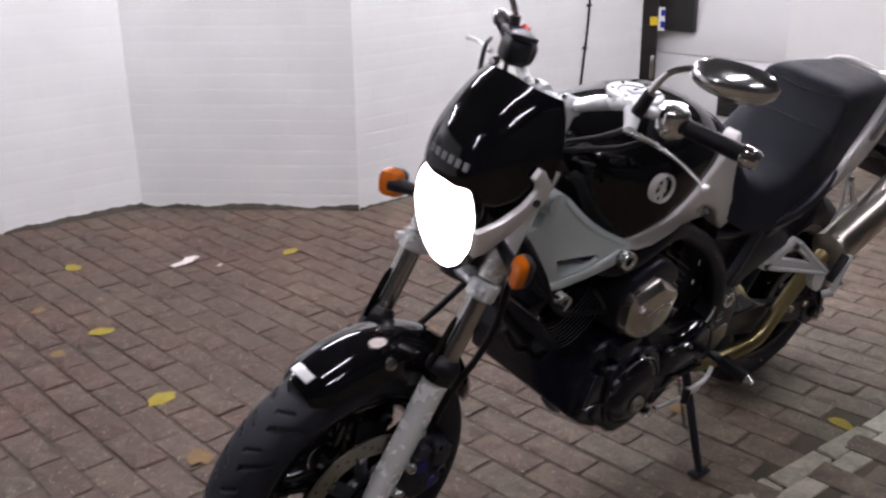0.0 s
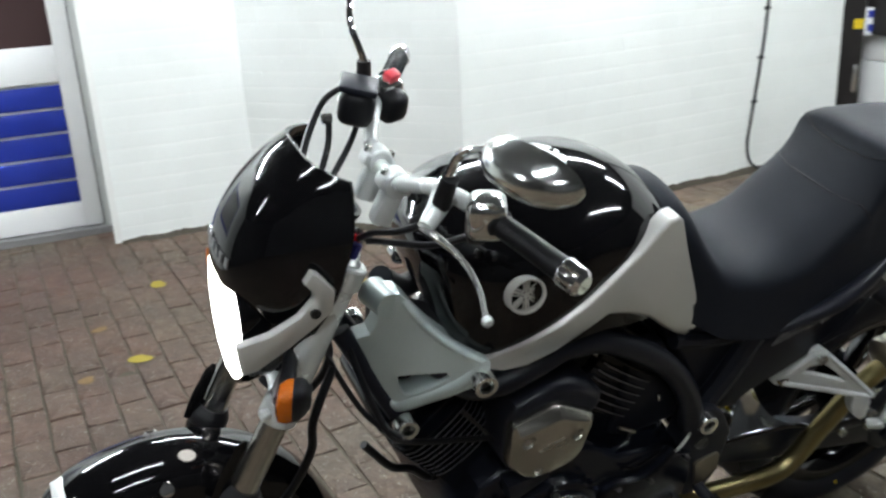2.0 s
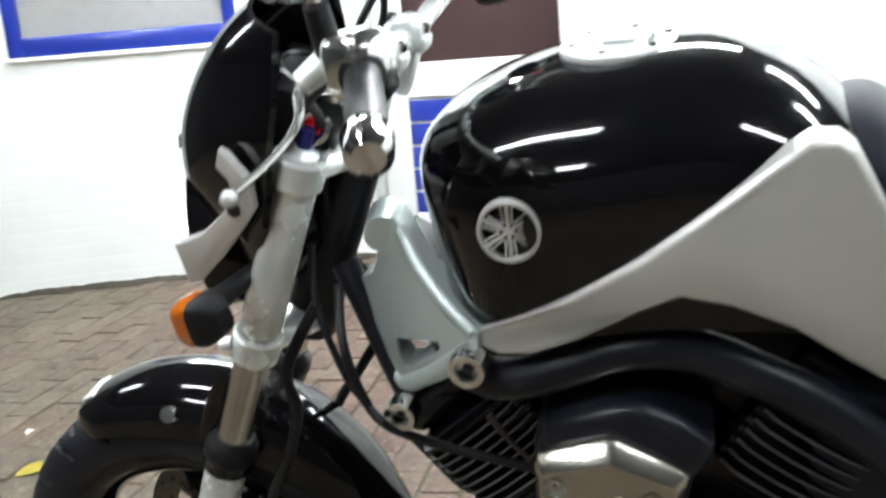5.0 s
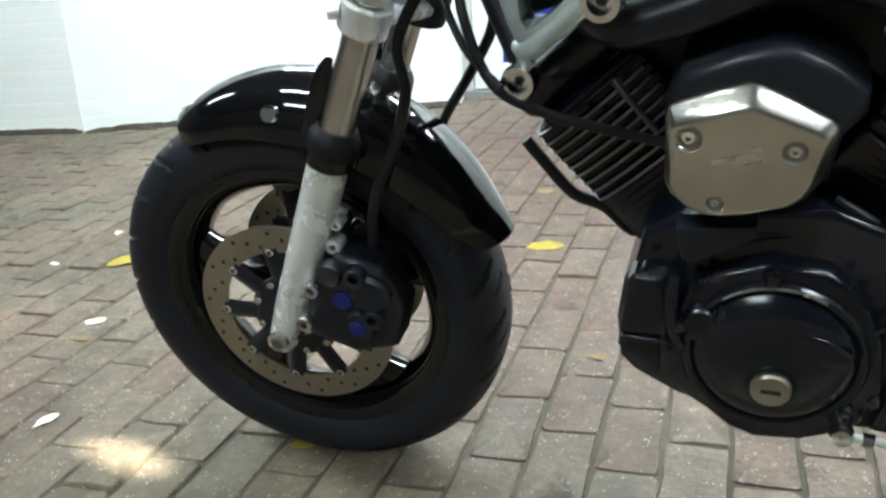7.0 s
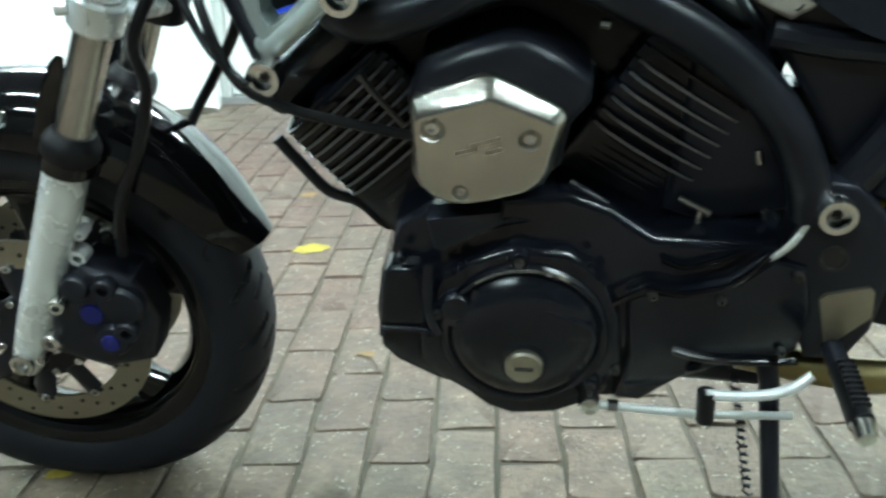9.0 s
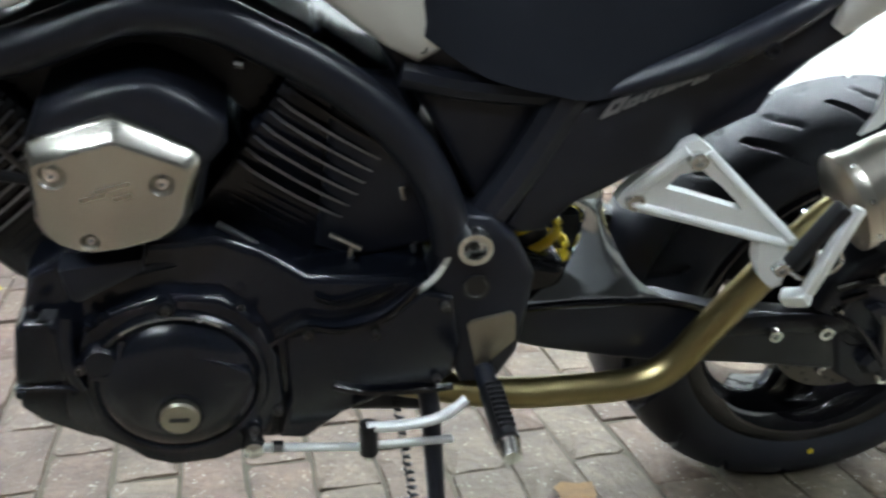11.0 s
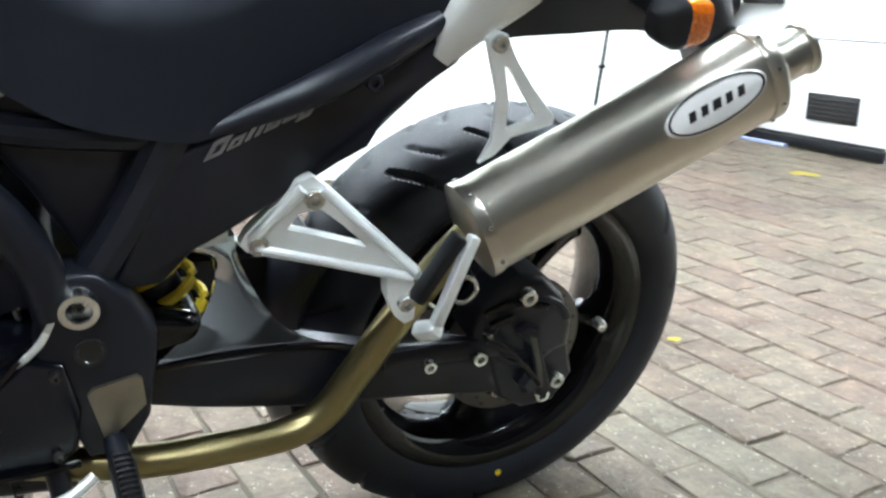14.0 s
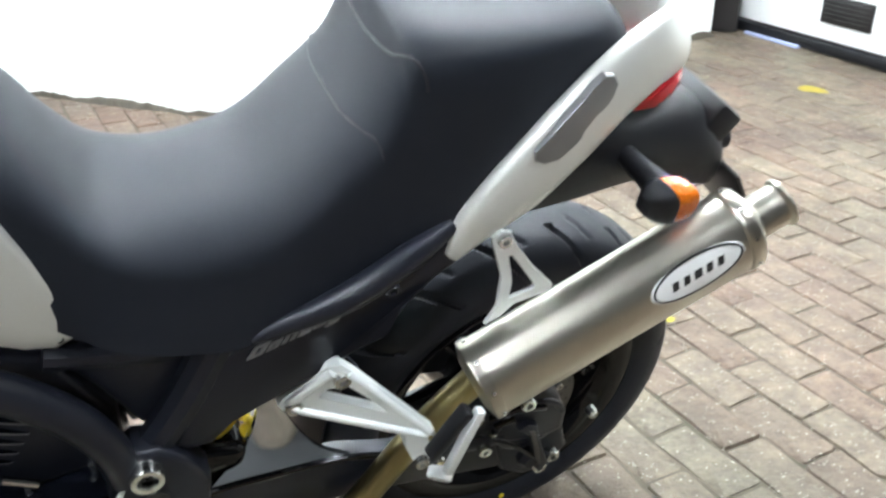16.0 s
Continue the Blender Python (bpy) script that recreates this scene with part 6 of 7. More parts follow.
def build_airbox():
    pod = [(0.541, 0.6), (0.541, 0.678), (0.556, 0.71), (0.6, 0.7265), (0.634, 0.735), (0.656, 0.733), (0.689, 0.7166), (0.72, 0.6885), (0.7185, 0.666), (0.7, 0.6445), (0.69, 0.6), (0.66, 0.575), (0.59, 0.56), (0.555, 0.575)]
    part("airbox", prism(pod, -0.197, 0.17, 0.017, 4), SATIN, bike, "black air filter housing")
    # steel cover: sloping rim, a face of two halves that meet in a crease, three sunk screws
    rim = [(0.6185, 0.7062), (0.629, 0.7035), (0.688, 0.6715), (0.695, 0.664), (0.6955, 0.653), (0.682, 0.607), (0.674, 0.593), (0.658, 0.582), (0.62, 0.5735), (0.594, 0.5695), (0.578, 0.5715), (0.5585, 0.581), (0.548, 0.593), (0.5425, 0.607), (0.5445, 0.675), (0.549, 0.6845)]
    face = [(0.6205, 0.6885), (0.6265, 0.687), (0.676, 0.6635), (0.682, 0.658), (0.6825, 0.651), (0.672, 0.6105), (0.666, 0.5995), (0.6535, 0.59), (0.6195, 0.582), (0.594, 0.5785), (0.581, 0.58), (0.5645, 0.5875), (0.556, 0.5975), (0.551, 0.609), (0.5525, 0.662), (0.556, 0.669)]
    deep = (lambda x: -0.2265 + 0.055 * abs(x - 0.62))
    screws = [(0.5668, 0.6575, 0.0132), (0.6595, 0.645, 0.0115), (0.591, 0.5905, 0.0088)]
    bm = bmesh.new()
    back = [bm.verts.new((x, -0.19, z)) for x, z in rim]
    out = [bm.verts.new((x, -0.209, z)) for x, z in rim]
    top = [bm.verts.new((x, deep(x), z)) for x, z in face]
    n = len(rim)
    for k in range(n):
        q = (k + 1) % n
        bm.faces.new((back[k], back[q], out[q], out[k]))
        bm.faces.new((out[k], out[q], top[q], top[k]))
    mid = bm.edges.new((top[0], top[8]))
    wells = []
    for x, z, r in screws:
        ring = [bm.verts.new((x + r * math.cos(t), deep(x), z + r * math.sin(t))) for t in (2 * math.pi * j / 24 for j in range(24))]
        for v in ring:
            v.co.y = deep(v.co.x)
        wells.append(ring)
    bm.edges.ensure_lookup_table()
    hoops = [[bm.edges.new((r[k], r[(k + 1) % 24])) for k in range(24)] for r in wells]
    bound = [bm.edges.get((top[k], top[(k + 1) % n])) for k in range(n)]
    bmesh.ops.triangle_fill(bm, edges=bound[:8] + [mid] + hoops[1], use_beauty=True)
    bmesh.ops.triangle_fill(bm, edges=bound[8:] + [mid] + hoops[0] + hoops[2], use_beauty=True)
    for (x, z, r), ring in zip(screws, wells):
        last = ring
        for g, d in ((0.9, 0.0016), (0.78, 0.005), (0.6, 0.0075)):
            here = [bm.verts.new((x + r * g * math.cos(t), deep(x) + d, z + r * g * math.sin(t))) for t in (2 * math.pi * j / 24 for j in range(24))]
            for k in range(24):
                q = (k + 1) % 24
                bm.faces.new((last[k], last[q], here[q], here[k]))
            last = here
        bm.faces.new(last)
    bevel = [e for e in (bm.edges.get((top[k], top[(k + 1) % n])) for k in range(n)) if e]
    bmesh.ops.bevel(bm, geom=bevel + [e for e in (bm.edges.get((out[k], out[(k + 1) % n])) for k in range(n)) if e], offset=0.003, segments=3, affect="EDGES", profile=0.5)
    cov = part("air_cover", bm, COVERSTEEL, bike, "brushed steel air filter cover", smooth=32)
    for x, z, r in screws:
        bolt((x, deep(x) + 0.0075, z), r * 0.52, "cover_screw", CHROME, cov, h=0.0055)
    for x, z, w in ((0.617, 0.645, 0.03), (0.6, 0.636, 0.024), (0.625, 0.6355, 0.016)):
        part("cover_lettering", block((x, deep(x) - 0.0001, z), (w, 0.0008, 0.0035), 0, (0, -14, 0)), TITAN, cov, "faint engraved lettering bar")
    part("right_cover", prism([(x, z) for x, z in rim], 0.165, 0.195, 0.0), BRUSHED, bike, "brushed steel cover")


build_airbox()


def build_shroud():
    top = [(0.43, 0.7), (0.5, 0.75), (0.6, 0.8), (0.7, 0.8), (0.8, 0.75), (0.87, 0.68), (0.9, 0.6), (0.92, 0.5), (0.84, 0.5), (0.78, 0.62), (0.7, 0.69), (0.6, 0.66), (0.5, 0.66)]
    part("inner_shroud", prism(top, -0.095, 0.08, 0.01, 2), PLASTIC, bike, "black plastic shroud over the engine")


build_shroud()
measure_of["now"] = BODY


# -- swingarm, suspension, rear brake --
def build_rear():
    arm = [(1.1, 0.48), (1.15, 0.433), (1.22, 0.437), (1.33, 0.432), (1.405, 0.408), (1.52, 0.391), (1.58, 0.372), (1.66, 0.355), (1.69, 0.335), (1.69, 0.3), (1.66, 0.285), (1.56, 0.3), (1.495, 0.311), (1.405, 0.323), (1.337, 0.33), (1.276, 0.342), (1.19, 0.362), (1.13, 0.38)]
    b = bmesh.new()
    prism(arm, -0.125, -0.095, 0.008, 3, bm=b)
    sw = part("swingarm", b, SATIN, bike, "black painted swingarm")
    b = prism(arm, 0.095, 0.13, 0.0)
    part("right_arm", b, SATIN, sw)
    part("cross_member", block((1.16, 0, 0.44), (0.09, 0.22, 0.1), 0.02, (0, 15, 0), seg=3), GLOSS, sw)
    # polished saddle that rises inwards from the arm and leaves an arch for the spring
    rows = [(0.428, 1.146, 1.35, -0.123), (0.436, 1.158, 1.33, -0.119), (0.447, 1.176, 1.309, -0.111), (0.462, 1.202, 1.293, -0.101), (0.48, 1.216, 1.281, -0.092), (0.5, 1.227, 1.271, -0.084), (0.52, 1.231, 1.263, -0.077), (0.538, 1.226, 1.258, -0.072), (0.55, 1.196, 1.257, -0.068), (0.56, 1.19, 1.257, -0.062), (0.572, 1.205, 1.25, -0.052)]
    for sd in (1, -1):
        rings = []
        for z, x0, x1, y in fine(rows, 3):
            face = [Vector((x0 + (x1 - x0) * k / 8, (y - 0.006 * math.sin(math.pi * k / 8)) * sd, z)) for k in range(9)]
            rings.append(face + [Vector((p.x, p.y + 0.012 * sd, p.z - 0.004)) for p in face[::-1]])
        bm = bmesh.new()
        loft(bm, rings)
        part("brace", bm, DARKCHROME, sw, "polished metal saddle on the swingarm", smooth=60)
    part("shock_mount", prism([(1.19, 0.568), (1.2, 0.582), (1.222, 0.59), (1.245, 0.58), (1.245, 0.566), (1.2, 0.562)], -0.1, 0.0, 0.008, 3), SILVERGREEN, bike, "bright shock mounting")
    part("battery_cover", prism([(0.955, 0.8), (1.04, 0.78), (1.12, 0.75), (1.2, 0.722), (1.175, 0.66), (1.14, 0.57), (1.085, 0.585), (1.045, 0.665), (1.0, 0.735)], -0.112, 0.112, 0.01, 3), SATIN, bike, "black cover under the seat")
    part("inner_panel", prism([(0.93, 0.74), (1.0, 0.72), (1.06, 0.6), (1.06, 0.52), (0.95, 0.5), (0.9, 0.52), (0.92, 0.64)], -0.1, 0.1, 0.01, 3), SATIN, bike, "black inner panel behind the engine")
    part("arm_edge", tube([(1.15, -0.125, 0.43), (1.22, -0.127, 0.435), (1.33, -0.127, 0.43), (1.4, -0.126, 0.409)], 0.005, 8, 3), GLOSS, sw)
    # spring and damper
    pts = []
    for k in range(90):
        f = k / 89
        a = 2 * math.pi * 4.5 * f
        p = Vector((1.205, -0.045, 0.4)) + (Vector((1.12, -0.045, 0.62)) - Vector((1.205, -0.045, 0.4))) * f * 0.65
        pts.append(p + Vector((math.cos(a) * 0.04, math.sin(a) * 0.034, math.cos(a) * 0.012)))
    sp = part("shock_spring", tube(pts, 0.0065, 8), YELLOW, bike, "yellow painted shock spring")
    part("damper", tube([(1.21, -0.045, 0.385), (1.115, -0.045, 0.64)], 0.026, 16), SATIN, sp)
    # hugger panel in front of the tyre
    hub = BODY.inverted() @ AXLE_R
    rings = []
    for k in range(11):
        a = radians(200 - 5.5 * k)
        er = Vector((math.cos(a), 0, math.sin(a)))
        ring = []
        for j in range(9):
            p = -1 + 2 * j / 8
            ring.append(hub + er * (0.368 - 0.03 * abs(p) ** 3) + Vector((0, 0.09 * p, 0)))
        for j in range(8, -1, -1):
            p = -1 + 2 * j / 8
            ring.append(hub + er * (0.363 - 0.03 * abs(p) ** 3) + Vector((0, 0.086 * p, 0)))
        rings.append(ring)
    bm = bmesh.new()
    loft(bm, rings)
    part("hugger", bm, SATIN, bike, "black tyre hugger")
    # caliper, torque arm and axle
    cal = part("rear_caliper", prism([(1.545, 0.4), (1.555, 0.435), (1.58, 0.47), (1.61, 0.487), (1.645, 0.478), (1.68, 0.445), (1.7, 0.4), (1.7, 0.36), (1.67, 0.35), (1.6, 0.36)], -0.135, -0.075, 0.014, 3), SATIN, bike, "black rear brake caliper")
    bolt((1.618, -0.135, 0.46), 0.012, "caliper_bolt", STEEL, cal, h=0.014)
    part("carrier_disc", lathe([(0, -0.01), (0.056, -0.01), (0.056, -0.002), (0.052, 0.001), (0.044, 0.002), (0.042, -0.001), (0, -0.001)], (1.632, -0.132, 0.392), (0, -1, 0), 36), SATIN, cal)
    hump = around(Vector((1.632, 0, 0.392)), 0.058, 20, 165, 12, -0.134)
    part("carrier_rim", tube(hump, 0.006, 8), SATIN, cal)
    for pts in ([(1.56, -0.138, 0.44), (1.6, -0.142, 0.452), (1.65, -0.142, 0.44)], [(1.57, -0.138, 0.42), (1.6, -0.144, 0.435)]):
        part("caliper_rib", tube(pts, 0.005, 8, 3), GLOSS, cal)
    part("rear_plate", prism([(1.58, 0.36), (1.64, 0.385), (1.7, 0.36), (1.715, 0.31), (1.69, 0.265), (1.64, 0.262), (1.6, 0.29)], -0.13, -0.09, 0.008, 3), SATIN, bike, "black axle carrier")
    part("torque_arm", tube([(1.43, -0.125, 0.382), (1.5, -0.13, 0.386), (1.59, -0.13, 0.38)], 0.015, 10, flat=0.5), SATIN, bike, "black torque arm")
    for x, z, r in ((1.4855, 0.3775, 0.0095), (1.5565, 0.376, 0.011), (1.66, 0.294, 0.012), (1.68, 0.314, 0.0115), (1.738, 0.395, 0.008), (1.566, 0.408, 0.006)):
        bolt((x, -0.137, z), r, "axle_bolt", STEEL, bike, h=0.012)
    part("wheel_nut", lathe([(0, 0), (0.02, 0), (0.02, 0.012), (0.012, 0.02), (0, 0.02)], (1.64, -0.13, 0.318), (0, -1, 0), 6), SATIN, bike)
    part("brake_lever_arm", prism([(1.606, 0.41), (1.622, 0.416), (1.638, 0.41), (1.652, 0.36), (1.672, 0.304), (1.66, 0.288), (1.648, 0.3), (1.64, 0.34), (1.628, 0.385)], -0.15, -0.138, 0.004, 2), SATIN, bike, "black cast brake lever arm")
    part("lever_face", prism([(1.624, 0.404), (1.634, 0.4), (1.65, 0.345), (1.656, 0.312), (1.648, 0.314), (1.638, 0.36)], -0.1525, -0.149, 0.001, 2), DARKDISC, bike)
    part("brake_cable", tube([(1.56, -0.15, 0.408), (1.59, -0.152, 0.39), (1.63, -0.15, 0.346), (1.65, -0.15, 0.318)], 0.0035, 8, 4), HOSE, bike)


build_rear()


# -- exhaust --
M0, M1 = Vector((1.508, -0.182, 0.594)), Vector((1.877, -0.172, 0.757))


def build_exhaust():
    part("exhaust_pipe", tube([(1.0, -0.11, 0.318), (1.12, -0.135, 0.308), (1.22, -0.148, 0.314), (1.3, -0.153, 0.322), (1.345, -0.153, 0.345), (1.385, -0.153, 0.4), (1.44, -0.155, 0.48), (1.485, -0.162, 0.545), (1.52, -0.17, 0.59)], 0.0208, 18, 6), GOLDPIPE, bike, "heat-tinted golden exhaust pipe")
    d = (M1 - M0).normalized()
    L = (M1 - M0).length
    u = Vector((0, 1, 0))
    u = (u - d * u.dot(d)).normalized()
    v = d.cross(u)

    def ring(h, a, b):
        return [M0 + d * h + u * a * math.copysign(abs(math.cos(t)) ** 0.9, math.cos(t)) + v * b * math.copysign(abs(math.sin(t)) ** 0.9, math.sin(t)) for t in (2 * math.pi * j / 48 for j in range(48))]
    A, B = 0.052, 0.058
    bm = bmesh.new()
    loft(bm, [ring(0.0, A, B), ring(L, A, B)])
    m = part("silencer", bm, TITAN, bike, "brushed titanium oval silencer", smooth=50)
    bm = bmesh.new()
    loft(bm, [ring(-0.012, 0.03, 0.034), ring(-0.006, A * 0.94, B * 0.94), ring(-0.004, A + 0.002, B + 0.002), ring(0.009, A + 0.002, B + 0.002), ring(0.012, A + 0.0005, B + 0.0005)])
    part("front_band", bm, TITAN, m, smooth=50)
    bm = bmesh.new()
    loft(bm, [ring(L - 0.016, A + 0.0004, B + 0.0004), ring(L - 0.014, A + 0.0022, B + 0.0022), ring(L + 0.003, A + 0.0022, B + 0.0022), ring(L + 0.008, A * 0.96, B * 0.96), ring(L + 0.012, A * 0.82, B * 0.82), ring(L + 0.02, A * 0.6, B * 0.6)])
    part("end_cap", bm, TITAN, m, smooth=50)
    c = M0 + d * (L + 0.02)
    part("outlet", lathe([(0.024, 0), (0.03, 0), (0.03, 0.04), (0.034, 0.045), (0.034, 0.049), (0.027, 0.049), (0.026, 0.03), (0.024, 0.0)], c, d, 32, closed=True), TITAN, m)
    part("baffle", lathe([(0, 0), (0.028, 0), (0.028, 0.004), (0, 0.004)], c + d * 0.012, d, 24), BLACKDECAL, m)
    for k in range(8):
        t = 2 * math.pi * k / 8 + 0.35
        for h in (0.006, L - 0.006):
            p = M0 + d * h + u * (A + 0.003) * math.cos(t) + v * (B + 0.003) * math.sin(t)
            n = (u * math.cos(t) / A + v * math.sin(t) / B).normalized()
            part("rivet", lathe([(0, -0.002), (0.0038, -0.002), (0.003, 0.002), (0, 0.003)], p, n, 8), STEEL, m)
    # oval maker's plate on the outer side, turned a little upwards
    w = v if v.z > 0 else -v
    tip = radians(25.0)
    pc = M0 + d * (L * 0.767) - u * A * math.cos(tip) + w * B * math.sin(tip)
    n, w = -u * math.cos(tip) + w * math.sin(tip), w * math.cos(tip) + u * math.sin(tip)
    pc += n * 0.0005

    def oval(a, b, h):
        return [pc + d * a * math.cos(t) + w * b * math.sin(t) + n * (h - 0.0105 * (b * math.sin(t) / 0.03) ** 2 * 0.75) for t in (2 * math.pi * j / 40 for j in range(40))]
    bm = bmesh.new()
    loft(bm, [oval(0.07, 0.027, -0.006), oval(0.07, 0.027, 0.0018)] + [oval(0.069 * k, 0.0262 * k, 0.0024) for k in (1.0, 0.85, 0.7, 0.55, 0.4, 0.25, 0.1)])
    pl = part("maker_plate", bm, WHITEDECAL, bike, "oval white enamel plate")
    bm = bmesh.new()
    loft(bm, [oval(0.067, 0.0248, 0.0016), oval(0.067, 0.0248, 0.0036), oval(0.0638, 0.0222, 0.0036), oval(0.0638, 0.0222, 0.0016)], closed=True)
    part("plate_border", bm, BLACKDECAL, pl)
    for k in range(5):
        q = pc + d * (-0.034 + 0.017 * k) + n * 0.0018
        mt = Matrix((( d.x, n.x, w.x, q.x), (d.y, n.y, w.y, q.y), (d.z, n.z, w.z, q.z), (0, 0, 0, 1)))
        part("plate_lettering", block((0, 0, 0), (0.009 if k != 2 else 0.0115, 0.0022, 0.0115), 0, m=mt @ Matrix(((1, 0, 0.3, 0), (0, 1, 0, 0), (0, 0, 1, 0), (0, 0, 0, 1)))), BLACKDECAL, pl, "black lettering bar")
    # hanger: a flat plate with an open triangle
    plate = [(1.517, 0.808), (1.527, 0.817), (1.541, 0.812), (1.551, 0.789), (1.577, 0.752), (1.609, 0.715), (1.607, 0.706), (1.558, 0.692), (1.541, 0.672), (1.522, 0.662), (1.535, 0.69), (1.5365, 0.741), (1.525, 0.779)]
    gap = [(1.5415, 0.776), (1.5465, 0.775), (1.584, 0.719), (1.582, 0.714), (1.55, 0.702), (1.551, 0.733)]
    h = part("silencer_hanger", cut_plate(plate, [gap], lambda x: -0.152 - 0.08 * (x - 1.52), lambda x: -0.146 - 0.08 * (x - 1.52)), ALU, bike, "silver triangular silencer hanger", smooth=25)
    bolt((1.532, -0.152, 0.803), 0.01, "hanger_bolt", STEEL, h)
    part("clip_ring", tube([(1.5 + 0.017 * math.cos(a), -0.19, 0.518 + 0.017 * math.sin(a)) for a in (2 * math.pi * j / 20 for j in range(21))], 0.0028, 8), STEEL, bike, "bright steel clip ring")
    part("clamp_spring", tube([(1.455, -0.16, 0.5), (1.475, -0.19, 0.495), (1.49, -0.19, 0.52), (1.478, -0.175, 0.545)], 0.003, 6, 4), STEEL, bike)


build_exhaust()


# -- foot rests, gear linkage, stand --
def bar(bm, a, b, w, t, up=(0, 1, 0)):
    """A flat bar from a to b, w high and t thick."""
    a, b = Vector(a), Vector(b)
    d = (b - a).normalized()
    n = Vector(up)
    n = (n - d * n.dot(d)).normalized()
    c = d.cross(n)
    m = Matrix(((d.x, n.x, c.x, 0), (d.y, n.y, c.y, 0), (d.z, n.z, c.z, 0), (0, 0, 0, 1)))
    block((0, 0, 0), ((b - a).length + w * 0.5, t, w), min(w, t) * 0.25, bm=bm, m=Matrix.Translation((a + b) / 2) @ m)


def build_passenger_rest(s):
    A, B = Vector((1.268, -0.139, 0.588)), Vector((1.322, -0.169, 0.652))
    f = (lambda p: Vector((p.x, p.y * -s, p.z)))
    outer = [(1.25, 0.583), (1.256, 0.598), (1.288, 0.643), (1.306, 0.668), (1.321, 0.676), (1.338, 0.664), (1.379, 0.625), (1.426, 0.58), (1.427, 0.571), (1.415, 0.567), (1.391, 0.566), (1.326, 0.571), (1.269, 0.574), (1.256, 0.576)]
    slot = [(1.296, 0.61), (1.307, 0.63), (1.327, 0.641), (1.349, 0.625), (1.368, 0.607), (1.372, 0.601), (1.344, 0.605), (1.322, 0.608)]
    side = (lambda d: (lambda x: (-0.137 - 0.56 * (x - 1.268) + d) * -s))
    p = part("passenger_rest", cut_plate(outer, [slot], side(-0.008), side(0.008)), ALU, bike, "silver triangular passenger foot rest bracket", smooth=25)
    # raised rims along the bracket's edges
    for x1, z1, x2, z2, w in ((1.262, 0.592, 1.312, 0.662, 0.007), (1.33, 0.664, 1.42, 0.577, 0.0055), (1.262, 0.583, 1.418, 0.571, 0.0055)):
        q1, q2 = Vector((x1, side(-0.009)(x1), z1)), Vector((x2, side(-0.009)(x2), z2))
        part("bracket_rim", tube([q1, q2], w, 10), ALU, p)
    lug = [(1.392, 0.57), (1.417, 0.572), (1.421, 0.555), (1.42, 0.52), (1.412, 0.512), (1.402, 0.52), (1.394, 0.54)]
    part("bracket_lug", cut_plate(lug, [], side(-0.012), side(0.01)), ALU, p, smooth=25)
    bolt(f(A + Vector((0, -0.008, 0))), 0.0115, "rest_bolt", STEEL, p, None, (0, s, 0), 0.006)
    bolt(f(B + Vector((0, -0.008, 0))), 0.0115, "rest_bolt", STEEL, p, None, (0, s, 0), 0.006)
    bm = bmesh.new()
    bar(bm, f(Vector((1.436, -0.262, 0.53))), f(Vector((1.473, -0.256, 0.626))), 0.013, 0.014)
    part("peg_arm", bm, ALU, p)
    bm = bmesh.new()
    bar(bm, f(Vector((1.424, -0.245, 0.51))), f(Vector((1.436, -0.26, 0.52))), 0.02, 0.018)
    part("peg_hinge", bm, ALU, p)
    bm = bmesh.new()
    bar(bm, f(Vector((1.416, -0.25, 0.558))), f(Vector((1.458, -0.25, 0.626))), 0.014, 0.022)
    part("peg_rubber", bm, HOSE, p, "black rubber passenger peg")
    bolt(f(Vector((1.4, -0.258, 0.558))), 0.009, "pivot_screw", STEEL, p, None, (0, s, 0), 0.005)
    part("stub", tube([f(Vector((1.25, -0.12, 0.645))), f(Vector((1.295, -0.135, 0.66)))], 0.011, 10), ALU, p)


for s in (-1, 1):
    build_passenger_rest(s)


